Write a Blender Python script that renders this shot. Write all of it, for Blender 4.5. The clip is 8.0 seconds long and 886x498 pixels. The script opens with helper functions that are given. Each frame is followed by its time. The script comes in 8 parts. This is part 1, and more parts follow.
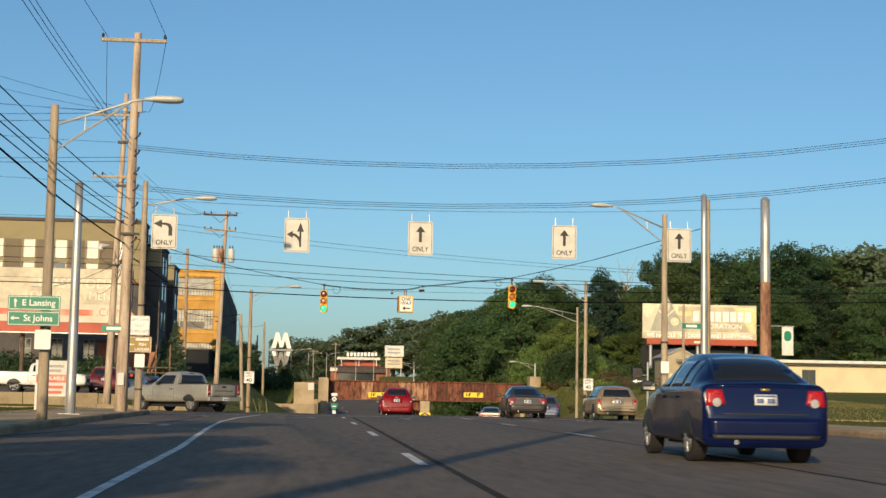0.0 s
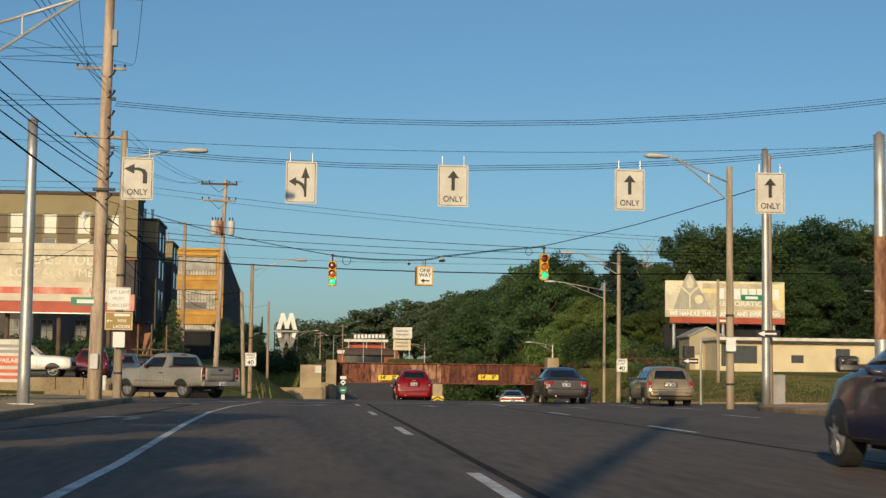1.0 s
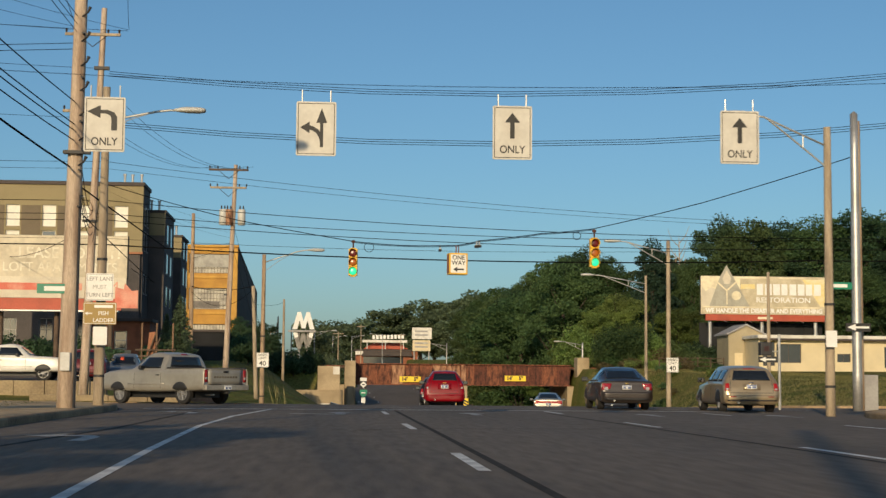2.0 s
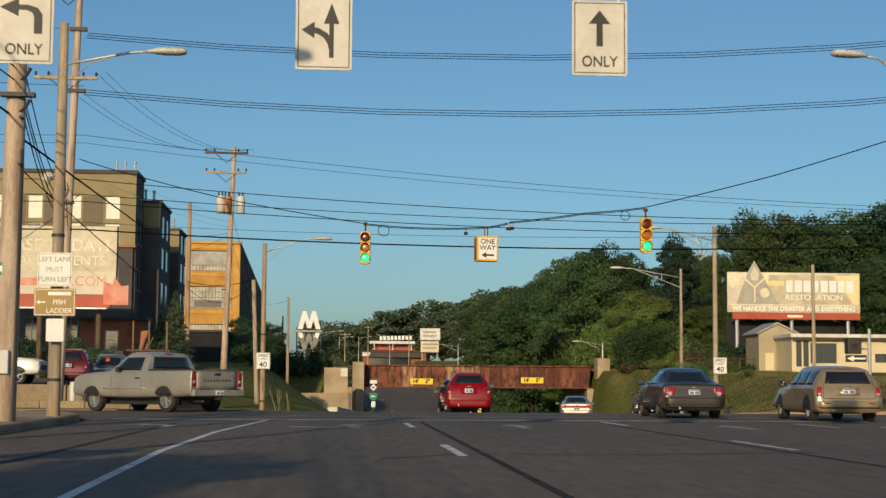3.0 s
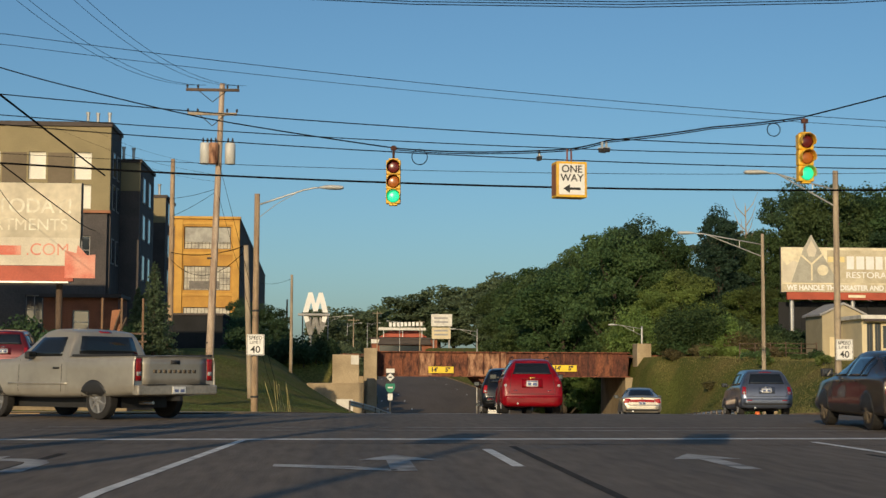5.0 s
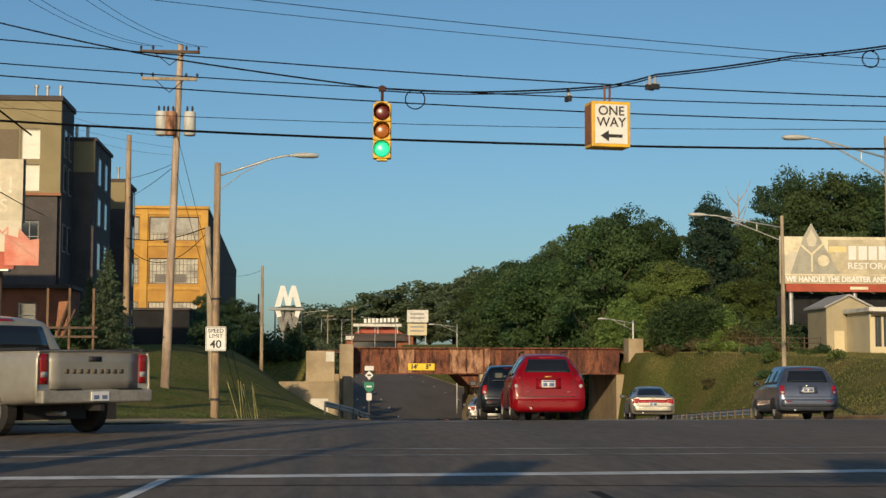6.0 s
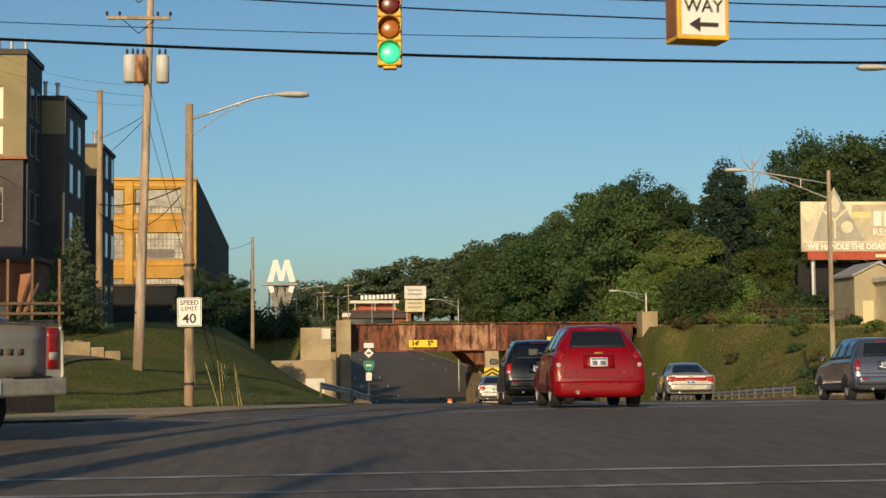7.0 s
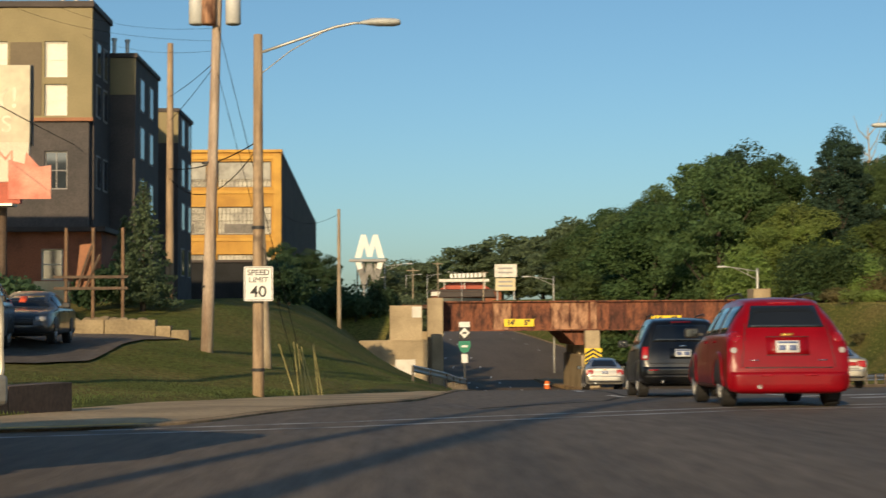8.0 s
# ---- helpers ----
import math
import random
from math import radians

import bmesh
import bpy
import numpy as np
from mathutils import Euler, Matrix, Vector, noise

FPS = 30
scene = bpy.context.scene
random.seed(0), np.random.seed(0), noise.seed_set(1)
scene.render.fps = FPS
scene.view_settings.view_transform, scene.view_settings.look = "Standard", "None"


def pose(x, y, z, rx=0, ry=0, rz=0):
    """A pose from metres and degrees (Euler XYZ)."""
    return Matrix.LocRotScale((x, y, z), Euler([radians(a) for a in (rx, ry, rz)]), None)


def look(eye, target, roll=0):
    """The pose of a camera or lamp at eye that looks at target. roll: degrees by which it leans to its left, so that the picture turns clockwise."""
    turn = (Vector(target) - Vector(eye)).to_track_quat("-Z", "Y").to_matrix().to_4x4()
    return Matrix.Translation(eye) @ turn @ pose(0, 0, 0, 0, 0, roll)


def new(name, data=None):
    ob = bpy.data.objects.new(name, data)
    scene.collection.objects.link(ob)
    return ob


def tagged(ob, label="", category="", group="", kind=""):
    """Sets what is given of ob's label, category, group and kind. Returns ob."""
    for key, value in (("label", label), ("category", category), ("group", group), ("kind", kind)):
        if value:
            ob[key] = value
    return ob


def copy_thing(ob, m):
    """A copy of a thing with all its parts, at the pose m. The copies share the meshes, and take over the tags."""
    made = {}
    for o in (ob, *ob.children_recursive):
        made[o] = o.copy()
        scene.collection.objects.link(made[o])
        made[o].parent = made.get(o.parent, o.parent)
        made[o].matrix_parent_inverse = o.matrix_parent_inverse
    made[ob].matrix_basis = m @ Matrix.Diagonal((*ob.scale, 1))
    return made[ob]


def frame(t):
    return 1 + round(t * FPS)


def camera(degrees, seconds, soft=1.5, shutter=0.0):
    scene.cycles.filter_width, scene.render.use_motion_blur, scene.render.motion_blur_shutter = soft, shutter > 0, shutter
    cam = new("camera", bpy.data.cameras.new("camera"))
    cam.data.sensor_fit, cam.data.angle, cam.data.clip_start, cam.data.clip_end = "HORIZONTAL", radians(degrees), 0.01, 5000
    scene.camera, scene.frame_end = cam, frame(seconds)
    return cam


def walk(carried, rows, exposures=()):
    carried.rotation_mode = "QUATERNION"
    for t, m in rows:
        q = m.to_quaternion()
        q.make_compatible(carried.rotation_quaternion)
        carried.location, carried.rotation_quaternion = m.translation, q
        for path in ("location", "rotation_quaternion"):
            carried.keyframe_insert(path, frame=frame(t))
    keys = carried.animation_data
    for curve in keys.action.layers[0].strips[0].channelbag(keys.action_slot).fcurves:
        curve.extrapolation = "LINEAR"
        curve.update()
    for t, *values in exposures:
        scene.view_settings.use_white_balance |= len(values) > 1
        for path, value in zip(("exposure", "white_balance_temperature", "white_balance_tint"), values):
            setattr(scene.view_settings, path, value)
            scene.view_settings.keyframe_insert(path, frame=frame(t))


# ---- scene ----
cam = camera(32.3, 8.0, soft=1.4, shutter=0.3)
PATH = [
    (0, (0.512, 0.345, 0.754), (0.686, 2.328, 0.95), 1.0),
    (0.5, (0.497, 4.597, 0.768), (0.663, 6.583, 0.944), 1.0),
    (1, (0.493, 8.815, 0.794), (0.66, 10.801, 0.967), 0.7),
    (1.5, (0.483, 12.98, 0.825), (0.645, 14.966, 0.999), 0.7),
    (1.7, (0.479, 14.634, 0.83), (0.632, 16.621, 1.004), 0.6),
    (3, (0.359, 25.315, 0.909), (0.496, 27.302, 1.085), 0.4),
    (3.5, (0.308, 29.38, 0.927), (0.44, 31.368, 1.105), 0.3),
    (4, (0.239, 33.402, 0.941), (0.363, 35.391, 1.113), 0.3),
    (4.2, (0.213, 35.004, 0.945), (0.336, 36.993, 1.115), 0.2),
    (5.3, (0.099, 43.763, 1.007), (0.231, 45.752, 1.164), 0.3),
    (5.5, (0.087, 45.337, 1.011), (0.226, 47.326, 1.167), 0.2),
    (6, (0.082, 49.214, 1.021), (0.245, 51.201, 1.177), 0.1),
    (6.5, (0.123, 53.005, 1.01), (0.29, 54.993, 1.151), -0.3),
    (7, (0.183, 56.645, 1.002), (0.352, 58.634, 1.128), -0.5),
    (7.5, (0.155, 60.158, 0.997), (0.308, 62.149, 1.113), -0.5),
    (8, (0.075, 63.615, 0.998), (0.129, 65.612, 1.098), -0.4),
]
walk(cam, [(t, look(eye, target, roll)) for t, eye, target, roll in PATH],
     exposures=[(0.0, 0.25, 6500, 10), (0.5, 0.04, 6500, 10), (1.0, -0.06, 6500, 10), (3.0, -0.07, 6500, 10), (4.0, -0.08, 6500, 10), (5.5, -0.1, 6500, 10), (6.0, -0.05, 6550, 10), (6.5, 0.12, 6950, 10), (7.0, 0.06, 6950, 10), (7.5, 0.12, 6950, 10), (8.0, 0.24, 7000, 10)])

# ---- world, sun ----
world = bpy.data.worlds.new("sky")
scene.world = world
world.use_nodes = True
wn = world.node_tree
sky = wn.nodes.new("ShaderNodeTexSky")
sky.sky_type, sky.sun_disc = 'NISHITA', False
SUN_EL, SUN_AZ = radians(15), radians(15.7)   # light runs towards +x, +y
sky.sun_elevation, sky.sun_rotation = radians(15), radians(195.7)
sky.altitude, sky.air_density, sky.dust_density, sky.ozone_density = 200, 0.95, 1.45, 6.0
bg = wn.nodes["Background"]
bg.inputs["Strength"].default_value = 0.142
grade = wn.nodes.new("ShaderNodeMix")
grade.data_type, grade.blend_type = 'RGBA', 'MULTIPLY'
grade.inputs[0].default_value, grade.inputs[7].default_value = 1.0, (1.0, 0.925, 0.745, 1)
wn.links.new(sky.outputs[0], grade.inputs[6])
wn.links.new(grade.outputs[2], bg.inputs["Color"])
sun_data = bpy.data.lights.new("sun", 'SUN')
sun_data.energy, sun_data.angle, sun_data.color = 3.7, radians(0.6), (1.0, 0.77, 0.47)
sun = new("sun", sun_data)
sun.matrix_world = look((0, 0, 60), (60 * math.sin(SUN_AZ), 60 * math.cos(SUN_AZ), 60 - 60 * math.tan(SUN_EL)))


# ---- materials ----
def mat(name, color, rough=0.75, metal=0.0, var=0.2, scale=1.5, fine=14.0, bump=0.0, bscale=60.0, coat=0.0, tint=None, island=0.0, obj=0.0, stretch=(1, 1, 1), spec=0.5):
    """A surface with blotches and grain; tint: a second colour that the blotches mix in."""
    m = bpy.data.materials.new(name)
    m.use_nodes = True
    t = m.node_tree
    p = t.nodes["Principled BSDF"]
    p.inputs["Roughness"].default_value, p.inputs["Metallic"].default_value = rough, metal
    p.inputs["Coat Weight"].default_value, p.inputs["Specular IOR Level"].default_value = coat, spec
    geo = t.nodes.new("ShaderNodeNewGeometry")
    vec = t.nodes.new("ShaderNodeVectorMath")
    vec.operation = 'MULTIPLY'
    vec.inputs[1].default_value = stretch
    t.links.new(geo.outputs["Position"], vec.inputs[0])
    n1, n2 = t.nodes.new("ShaderNodeTexNoise"), t.nodes.new("ShaderNodeTexNoise")
    n1.inputs["Scale"].default_value, n1.inputs["Detail"].default_value = scale, 4
    n2.inputs["Scale"].default_value, n2.inputs["Detail"].default_value = fine, 3
    for n in (n1, n2):
        t.links.new(vec.outputs[0], n.inputs["Vector"])
    mix = t.nodes.new("ShaderNodeMix")
    mix.data_type = 'RGBA'
    other = tint or [c * (1 - 1.6 * var) for c in color]
    mix.inputs[6].default_value, mix.inputs[7].default_value = (*color, 1), (*other, 1)
    ramp = t.nodes.new("ShaderNodeMapRange")
    ramp.inputs[1].default_value, ramp.inputs[2].default_value = 0.42, 0.66
    t.links.new(n1.outputs[0], ramp.inputs[0])
    t.links.new(ramp.outputs[0], mix.inputs[0])
    hsv = t.nodes.new("ShaderNodeHueSaturation")
    val = t.nodes.new("ShaderNodeMapRange")
    val.inputs[1].default_value, val.inputs[2].default_value = 0.25, 0.75
    val.inputs[3].default_value, val.inputs[4].default_value = 1 - var, 1 + var
    t.links.new(n2.outputs[0], val.inputs[0])
    t.links.new(val.outputs[0], hsv.inputs["Value"])
    t.links.new(mix.outputs[2], hsv.inputs["Color"])
    out = hsv.outputs[0]
    if island or obj:
        h2 = t.nodes.new("ShaderNodeHueSaturation")
        r = t.nodes.new("ShaderNodeMapRange")
        k = island or obj
        r.inputs[3].default_value, r.inputs[4].default_value = 1 - k, 1 + k
        if island:
            t.links.new(geo.outputs["Random Per Island"], r.inputs[0])
        else:
            info = t.nodes.new("ShaderNodeObjectInfo")
            t.links.new(info.outputs["Random"], r.inputs[0])
        t.links.new(r.outputs[0], h2.inputs["Value"])
        t.links.new(out, h2.inputs["Color"])
        out = h2.outputs[0]
    t.links.new(out, p.inputs["Base Color"])
    if bump:
        n3, b = t.nodes.new("ShaderNodeTexNoise"), t.nodes.new("ShaderNodeBump")
        n3.inputs["Scale"].default_value, n3.inputs["Detail"].default_value = bscale, 4
        t.links.new(vec.outputs[0], n3.inputs["Vector"])
        t.links.new(n3.outputs[0], b.inputs["Height"])
        b.inputs["Strength"].default_value, b.inputs["Distance"].default_value = bump, 0.02
        t.links.new(b.outputs[0], p.inputs["Normal"])
    return m


def glow(name, color, strength):
    m = mat(name, color, 0.3, var=0.02)
    p = m.node_tree.nodes["Principled BSDF"]
    p.inputs["Emission Color"].default_value, p.inputs["Emission Strength"].default_value = (*color, 1), strength
    return m


def leaf_mat(name, a, b):
    m = mat(name, a, 0.6, var=0.25, scale=0.25, fine=2.0, tint=b, island=0.16, spec=0.15)
    m.node_tree.nodes["Principled BSDF"].inputs["Subsurface Weight"].default_value = 0.0
    t = m.node_tree
    p = t.nodes["Principled BSDF"]
    tr, add = t.nodes.new("ShaderNodeBsdfTranslucent"), t.nodes.new("ShaderNodeMixShader")
    src = p.inputs["Base Color"].links[0].from_socket
    info, shift = t.nodes.new("ShaderNodeObjectInfo"), t.nodes.new("ShaderNodeHueSaturation")
    hue, val, mul = t.nodes.new("ShaderNodeMapRange"), t.nodes.new("ShaderNodeMapRange"), t.nodes.new("ShaderNodeMath")
    mul.operation = 'MULTIPLY_ADD'
    mul.inputs[1].default_value, mul.inputs[2].default_value = 7.3, 0.2
    wrap = t.nodes.new("ShaderNodeMath")
    wrap.operation = 'FRACT'
    hue.inputs[3].default_value, hue.inputs[4].default_value = 0.498, 0.53
    val.inputs[3].default_value, val.inputs[4].default_value = 0.8, 1.5
    t.links.new(info.outputs["Random"], hue.inputs[0])
    t.links.new(info.outputs["Random"], mul.inputs[0])
    t.links.new(mul.outputs[0], wrap.inputs[0])
    t.links.new(wrap.outputs[0], val.inputs[0])
    t.links.new(hue.outputs[0], shift.inputs["Hue"])
    t.links.new(val.outputs[0], shift.inputs["Value"])
    shift.inputs["Saturation"].default_value = 0.88
    t.links.new(src, shift.inputs["Color"])
    src = shift.outputs[0]
    t.links.new(src, p.inputs["Base Color"])
    t.links.new(src, tr.inputs["Color"])
    add.inputs[0].default_value = 0.55
    t.links.new(p.outputs[0], add.inputs[1])
    t.links.new(tr.outputs[0], add.inputs[2])
    t.links.new(add.outputs[0], t.nodes["Material Output"].inputs["Surface"])
    return m


ASPHALT = mat("asphalt", (0.150, 0.122, 0.096), 0.85, var=0.26, scale=0.3, fine=7, bump=0.3, bscale=40, tint=(0.122, 0.100, 0.079), stretch=(1, 0.13, 1), spec=0.25)
ASPHALT_DARK = mat("tar", (0.044, 0.038, 0.032), 0.9, var=0.25, spec=0.15)
GRASS = mat("grass", (0.108, 0.122, 0.032), 0.95, var=0.5, scale=0.2, fine=6, bump=0.7, bscale=22, tint=(0.180, 0.150, 0.052), spec=0.05)
CONCRETE = mat("concrete", (0.44, 0.35, 0.23), 0.9, var=0.16, scale=0.5, fine=12, bump=0.3, bscale=30, tint=(0.31, 0.245, 0.16), obj=0.08, spec=0.12)
KERB = mat("kerb_concrete", (0.40, 0.285, 0.17), 0.9, var=0.25, scale=0.5, fine=10, bump=0.3, tint=(0.22, 0.16, 0.10), spec=0.12)
PAVING = mat("sandy_paving", (0.50, 0.375, 0.23), 0.9, var=0.2, scale=0.5, fine=10, bump=0.3, bscale=30, tint=(0.34, 0.26, 0.165), spec=0.1)
PAINT = mat("road_paint", (0.72, 0.71, 0.67), 0.7, var=0.12, scale=2.5, fine=30, tint=(0.42, 0.41, 0.39))
PAINT_WORN = mat("worn_road_paint", (0.42, 0.41, 0.39), 0.75, var=0.2, scale=1.6, fine=24, tint=(0.12, 0.115, 0.11))
PAINT_YELLOW = mat("yellow_paint", (0.62, 0.38, 0.05), 0.7, var=0.2, scale=2, tint=(0.3, 0.2, 0.06))
WOOD = mat("pole_wood", (0.42, 0.30, 0.19), 0.9, var=0.24, scale=2.2, fine=26, bump=0.4, tint=(0.25, 0.17, 0.105), stretch=(3, 3, 0.35))
WOOD_PALE = mat("bleached_pole", (0.52, 0.41, 0.31), 0.9, var=0.28, scale=1.6, fine=24, bump=0.45, tint=(0.30, 0.21, 0.15), stretch=(3, 3, 0.3))
WOOD_GREY = mat("weathered_pole", (0.43, 0.345, 0.24), 0.9, var=0.2, scale=2.0, fine=26, bump=0.4, tint=(0.27, 0.215, 0.155), stretch=(3, 3, 0.3))
WOOD_DARK = mat("dark_timber", (0.12, 0.08, 0.055), 0.85, var=0.25)
STEEL = mat("galvanised_steel", (0.50, 0.50, 0.49), 0.45, metal=0.6, var=0.12, scale=1.2, tint=(0.40, 0.39, 0.37))
ALU = mat("dull_aluminium", (0.52, 0.52, 0.50), 0.5, metal=0.5, var=0.1)
CABLE = mat("cable_black", (0.006, 0.006, 0.007), 0.9, var=0.1, spec=0.05)
DARK = mat("dark_fitting", (0.03, 0.03, 0.032), 0.6, var=0.1)
WHITE = mat("sign_white", (0.80, 0.79, 0.75), 0.55, var=0.05, scale=2)
OFFWHITE = mat("off_white", (0.68, 0.66, 0.60), 0.6, var=0.08, scale=1.2, tint=(0.55, 0.52, 0.46))
BLACK = mat("sign_black", (0.02, 0.02, 0.02), 0.6, var=0.05)
GREY_FADED = mat("faded_grey_paint", (0.35, 0.34, 0.33), 0.7, var=0.1)
GREEN_SIGN = mat("sign_green", (0.0, 0.20, 0.115), 0.5, var=0.06)
BROWN_SIGN = mat("sign_brown", (0.31, 0.19, 0.028), 0.5, var=0.08)
YELLOW = mat("signal_yellow", (0.80, 0.47, 0.03), 0.5, var=0.1, scale=3, tint=(0.62, 0.36, 0.04))
SIGN_YELLOW = mat("sign_yellow", (0.85, 0.60, 0.02), 0.5, var=0.06)
RUST = mat("rusted_girder", (0.215, 0.078, 0.042), 0.9, var=0.5, scale=1.3, fine=6, bump=0.4, bscale=18, tint=(0.050, 0.021, 0.016), stretch=(2.2, 2.2, 0.75))
RUST_DARK = mat("dark_rust", (0.125, 0.042, 0.026), 0.9, var=0.5, scale=1.3, fine=6, bump=0.4, bscale=18, tint=(0.036, 0.016, 0.013), stretch=(2.2, 2.2, 0.75))
RUST_PALE = mat("pale_rust", (0.40, 0.22, 0.13), 0.9, var=0.4, scale=1.3, fine=6, tint=(0.11, 0.042, 0.026), stretch=(2.2, 2.2, 0.7))
BARK = mat("bark", (0.075, 0.06, 0.047), 0.95, var=0.3, scale=3, fine=20, bump=0.6, bscale=25, stretch=(2, 2, 0.4))
LEAF_A = leaf_mat("leaves_oak", (0.108, 0.162, 0.050), (0.072, 0.122, 0.040))
LEAF_B = leaf_mat("leaves_dark", (0.069, 0.122, 0.054), (0.052, 0.098, 0.043))
LEAF_C = leaf_mat("leaves_light", (0.185, 0.250, 0.048), (0.130, 0.165, 0.040))
LEAF_E = leaf_mat("leaves_blue_green", (0.040, 0.082, 0.048), (0.030, 0.062, 0.038))
# leaf colour lightened and greyed to hold the far wood's haze
LEAF_D = leaf_mat("leaves_haze_grey", (0.145, 0.190, 0.095), (0.112, 0.150, 0.076))
GLASS_DARK = mat("tinted_glass", (0.012, 0.014, 0.016), 0.06, var=0.05, spec=0.8)
RUBBER = mat("tyre_rubber", (0.022, 0.021, 0.021), 0.85, var=0.2)
RIM = mat("alloy_rim", (0.34, 0.34, 0.34), 0.5, metal=0.5, var=0.1)
CHROME = mat("chrome", (0.72, 0.71, 0.69), 0.18, metal=1.0, var=0.05)
TRIM_BLACK = mat("black_trim", (0.025, 0.025, 0.026), 0.55, var=0.1)


# ---- mesh helpers ----
def part(name, bm, material, parent=None, label="", smooth=False):
    """Links a bmesh as one mesh object, under a thing if one is given."""
    me = bpy.data.meshes.new(name)
    bmesh.ops.recalc_face_normals(bm, faces=bm.faces)
    bm.to_mesh(me)
    bm.free()
    return mesh_part(name, me, material, parent, label, smooth)


def mesh_part(name, me, material, parent=None, label="", smooth=False):
    if material and not me.materials:
        me.materials.append(material)
    if smooth:
        me.polygons.foreach_set("use_smooth", [True] * len(me.polygons))
    ob = new(name, me)
    if parent:
        ob.parent = parent
    if label:
        ob["label"] = label
    return ob


def thing(name, m, label, category, group="", kind=""):
    ob = new(name)
    ob.empty_display_size = 0.2
    ob.matrix_world = m
    return tagged(ob, label, category, group, kind)


def box(x0, x1, y0, y1, z0, z1, bm=None, bevel=0.0):
    one = bmesh.new()
    bmesh.ops.create_cube(one, size=1)
    bmesh.ops.transform(one, matrix=Matrix.Translation(((x0 + x1) / 2, (y0 + y1) / 2, (z0 + z1) / 2)) @ Matrix.Diagonal((x1 - x0, y1 - y0, z1 - z0, 1)), verts=one.verts)
    if bevel:
        bmesh.ops.bevel(one, geom=one.edges[:], offset=bevel, segments=2, affect='EDGES', profile=0.5)
    return merge(bm, one)


def merge(bm, one):
    if bm is None:
        return one
    tmp = bpy.data.meshes.new("tmp")
    one.to_mesh(tmp)
    one.free()
    bm.from_mesh(tmp)
    bpy.data.meshes.remove(tmp)
    return bm


def tube(points, radii, sides=8, bm=None, cap=True):
    """A tube along points, with one radius or one each."""
    bm = bm or bmesh.new()
    pts = [Vector(p) for p in points]
    if not hasattr(radii, "__len__"):
        radii = [radii] * len(pts)
    rings, side = [], None
    for i, p in enumerate(pts):
        d = (pts[min(i + 1, len(pts) - 1)] - pts[max(i - 1, 0)]).normalized()
        if side is None:
            side = d.orthogonal().normalized()
        side = (side - d * side.dot(d)).normalized()
        up = d.cross(side)
        rings.append([bm.verts.new(p + radii[i] * (math.cos(a) * side + math.sin(a) * up)) for a in (2 * math.pi * k / sides for k in range(sides))])
    for a, b in zip(rings, rings[1:]):
        for k in range(sides):
            bm.faces.new((a[k], a[(k + 1) % sides], b[(k + 1) % sides], b[k]))
    if cap:
        bm.faces.new(rings[0][::-1])
        bm.faces.new(rings[-1])
    return bm


def prism(outline, y0, y1, bm=None, axis="y"):
    """A flat outline of (a, b) pushed from y0 to y1: along y the pairs are x, z; along z they are x, y; along x they are y, z."""
    bm = bm or bmesh.new()
    put = {"y": lambda a, b, d: (a, d, b), "z": lambda a, b, d: (a, b, d), "x": lambda a, b, d: (d, a, b)}[axis]
    front = [bm.verts.new(put(a, b, y0)) for a, b in outline]
    back = [bm.verts.new(put(a, b, y1)) for a, b in outline]
    bm.faces.new(front)
    bm.faces.new(back[::-1])
    for k in range(len(front)):
        j = (k + 1) % len(front)
        bm.faces.new((front[k], back[k], back[j], front[j]))
    return bm


def rounded(w, h, r, n=4):
    """The outline of a rounded plate round (0, 0)."""
    out = []
    for cx, cy, a in ((w / 2 - r, h / 2 - r, 0), (r - w / 2, h / 2 - r, 90), (r - w / 2, r - h / 2, 180), (w / 2 - r, r - h / 2, 270)):
        out += [(cx + r * math.cos(radians(a + 90 * k / n)), cy + r * math.sin(radians(a + 90 * k / n))) for k in range(n + 1)]
    return out


def disc(x, y, z, r, depth, n=20, bm=None, r2=None):
    """A disc that faces -y, from y - depth to y."""
    bm = bm or bmesh.new()
    return tube([(x, y - depth, z), (x, y, z)], [r if r2 is None else r2, r], n, bm)


def lettering(name, text, size, material, parent, at, yaw=0.0, align="CENTER", depth=0.004, stretch=1.0, tilt=90.0, bold=0.012):
    """Writing as a thin mesh that faces -y, centred on at."""
    cu = bpy.data.curves.new("writing", 'FONT')
    cu.body, cu.size, cu.align_x, cu.align_y, cu.extrude = text, size, align, 'CENTER', depth
    cu.offset = 0.0 if "M" in text else bold * size
    ob = bpy.data.objects.new("writing", cu)
    scene.collection.objects.link(ob)
    me = bpy.data.meshes.new_from_object(ob.evaluated_get(bpy.context.evaluated_depsgraph_get()))
    bpy.data.objects.remove(ob)
    bpy.data.curves.remove(cu)
    me.transform(pose(*at, tilt, 0, yaw) @ Matrix.Diagonal((stretch, 1, 1, 1)))
    me.materials.clear()
    return mesh_part(name, me, material, parent)


def arrow_outline(kind):
    """Arrows for signs and lanes, about 1 high, round (0, 0)."""
    if kind == "ahead":
        return [(-0.07, -0.5), (0.07, -0.5), (0.07, 0.12), (0.24, 0.12), (0, 0.5), (-0.24, 0.12), (-0.07, 0.12)]
    if kind == "left":
        return [(0.16, -0.5), (0.3, -0.5), (0.3, 0.02), (0.22, 0.2), (0.06, 0.28), (-0.1, 0.28), (-0.1, 0.46), (-0.42, 0.21), (-0.1, -0.04), (-0.1, 0.14), (0.02, 0.14), (0.13, 0.07), (0.16, -0.06)]
    return [(-0.5, 0), (-0.12, 0.24), (-0.12, 0.07), (0.5, 0.07), (0.5, -0.07), (-0.12, -0.07), (-0.12, -0.24)]


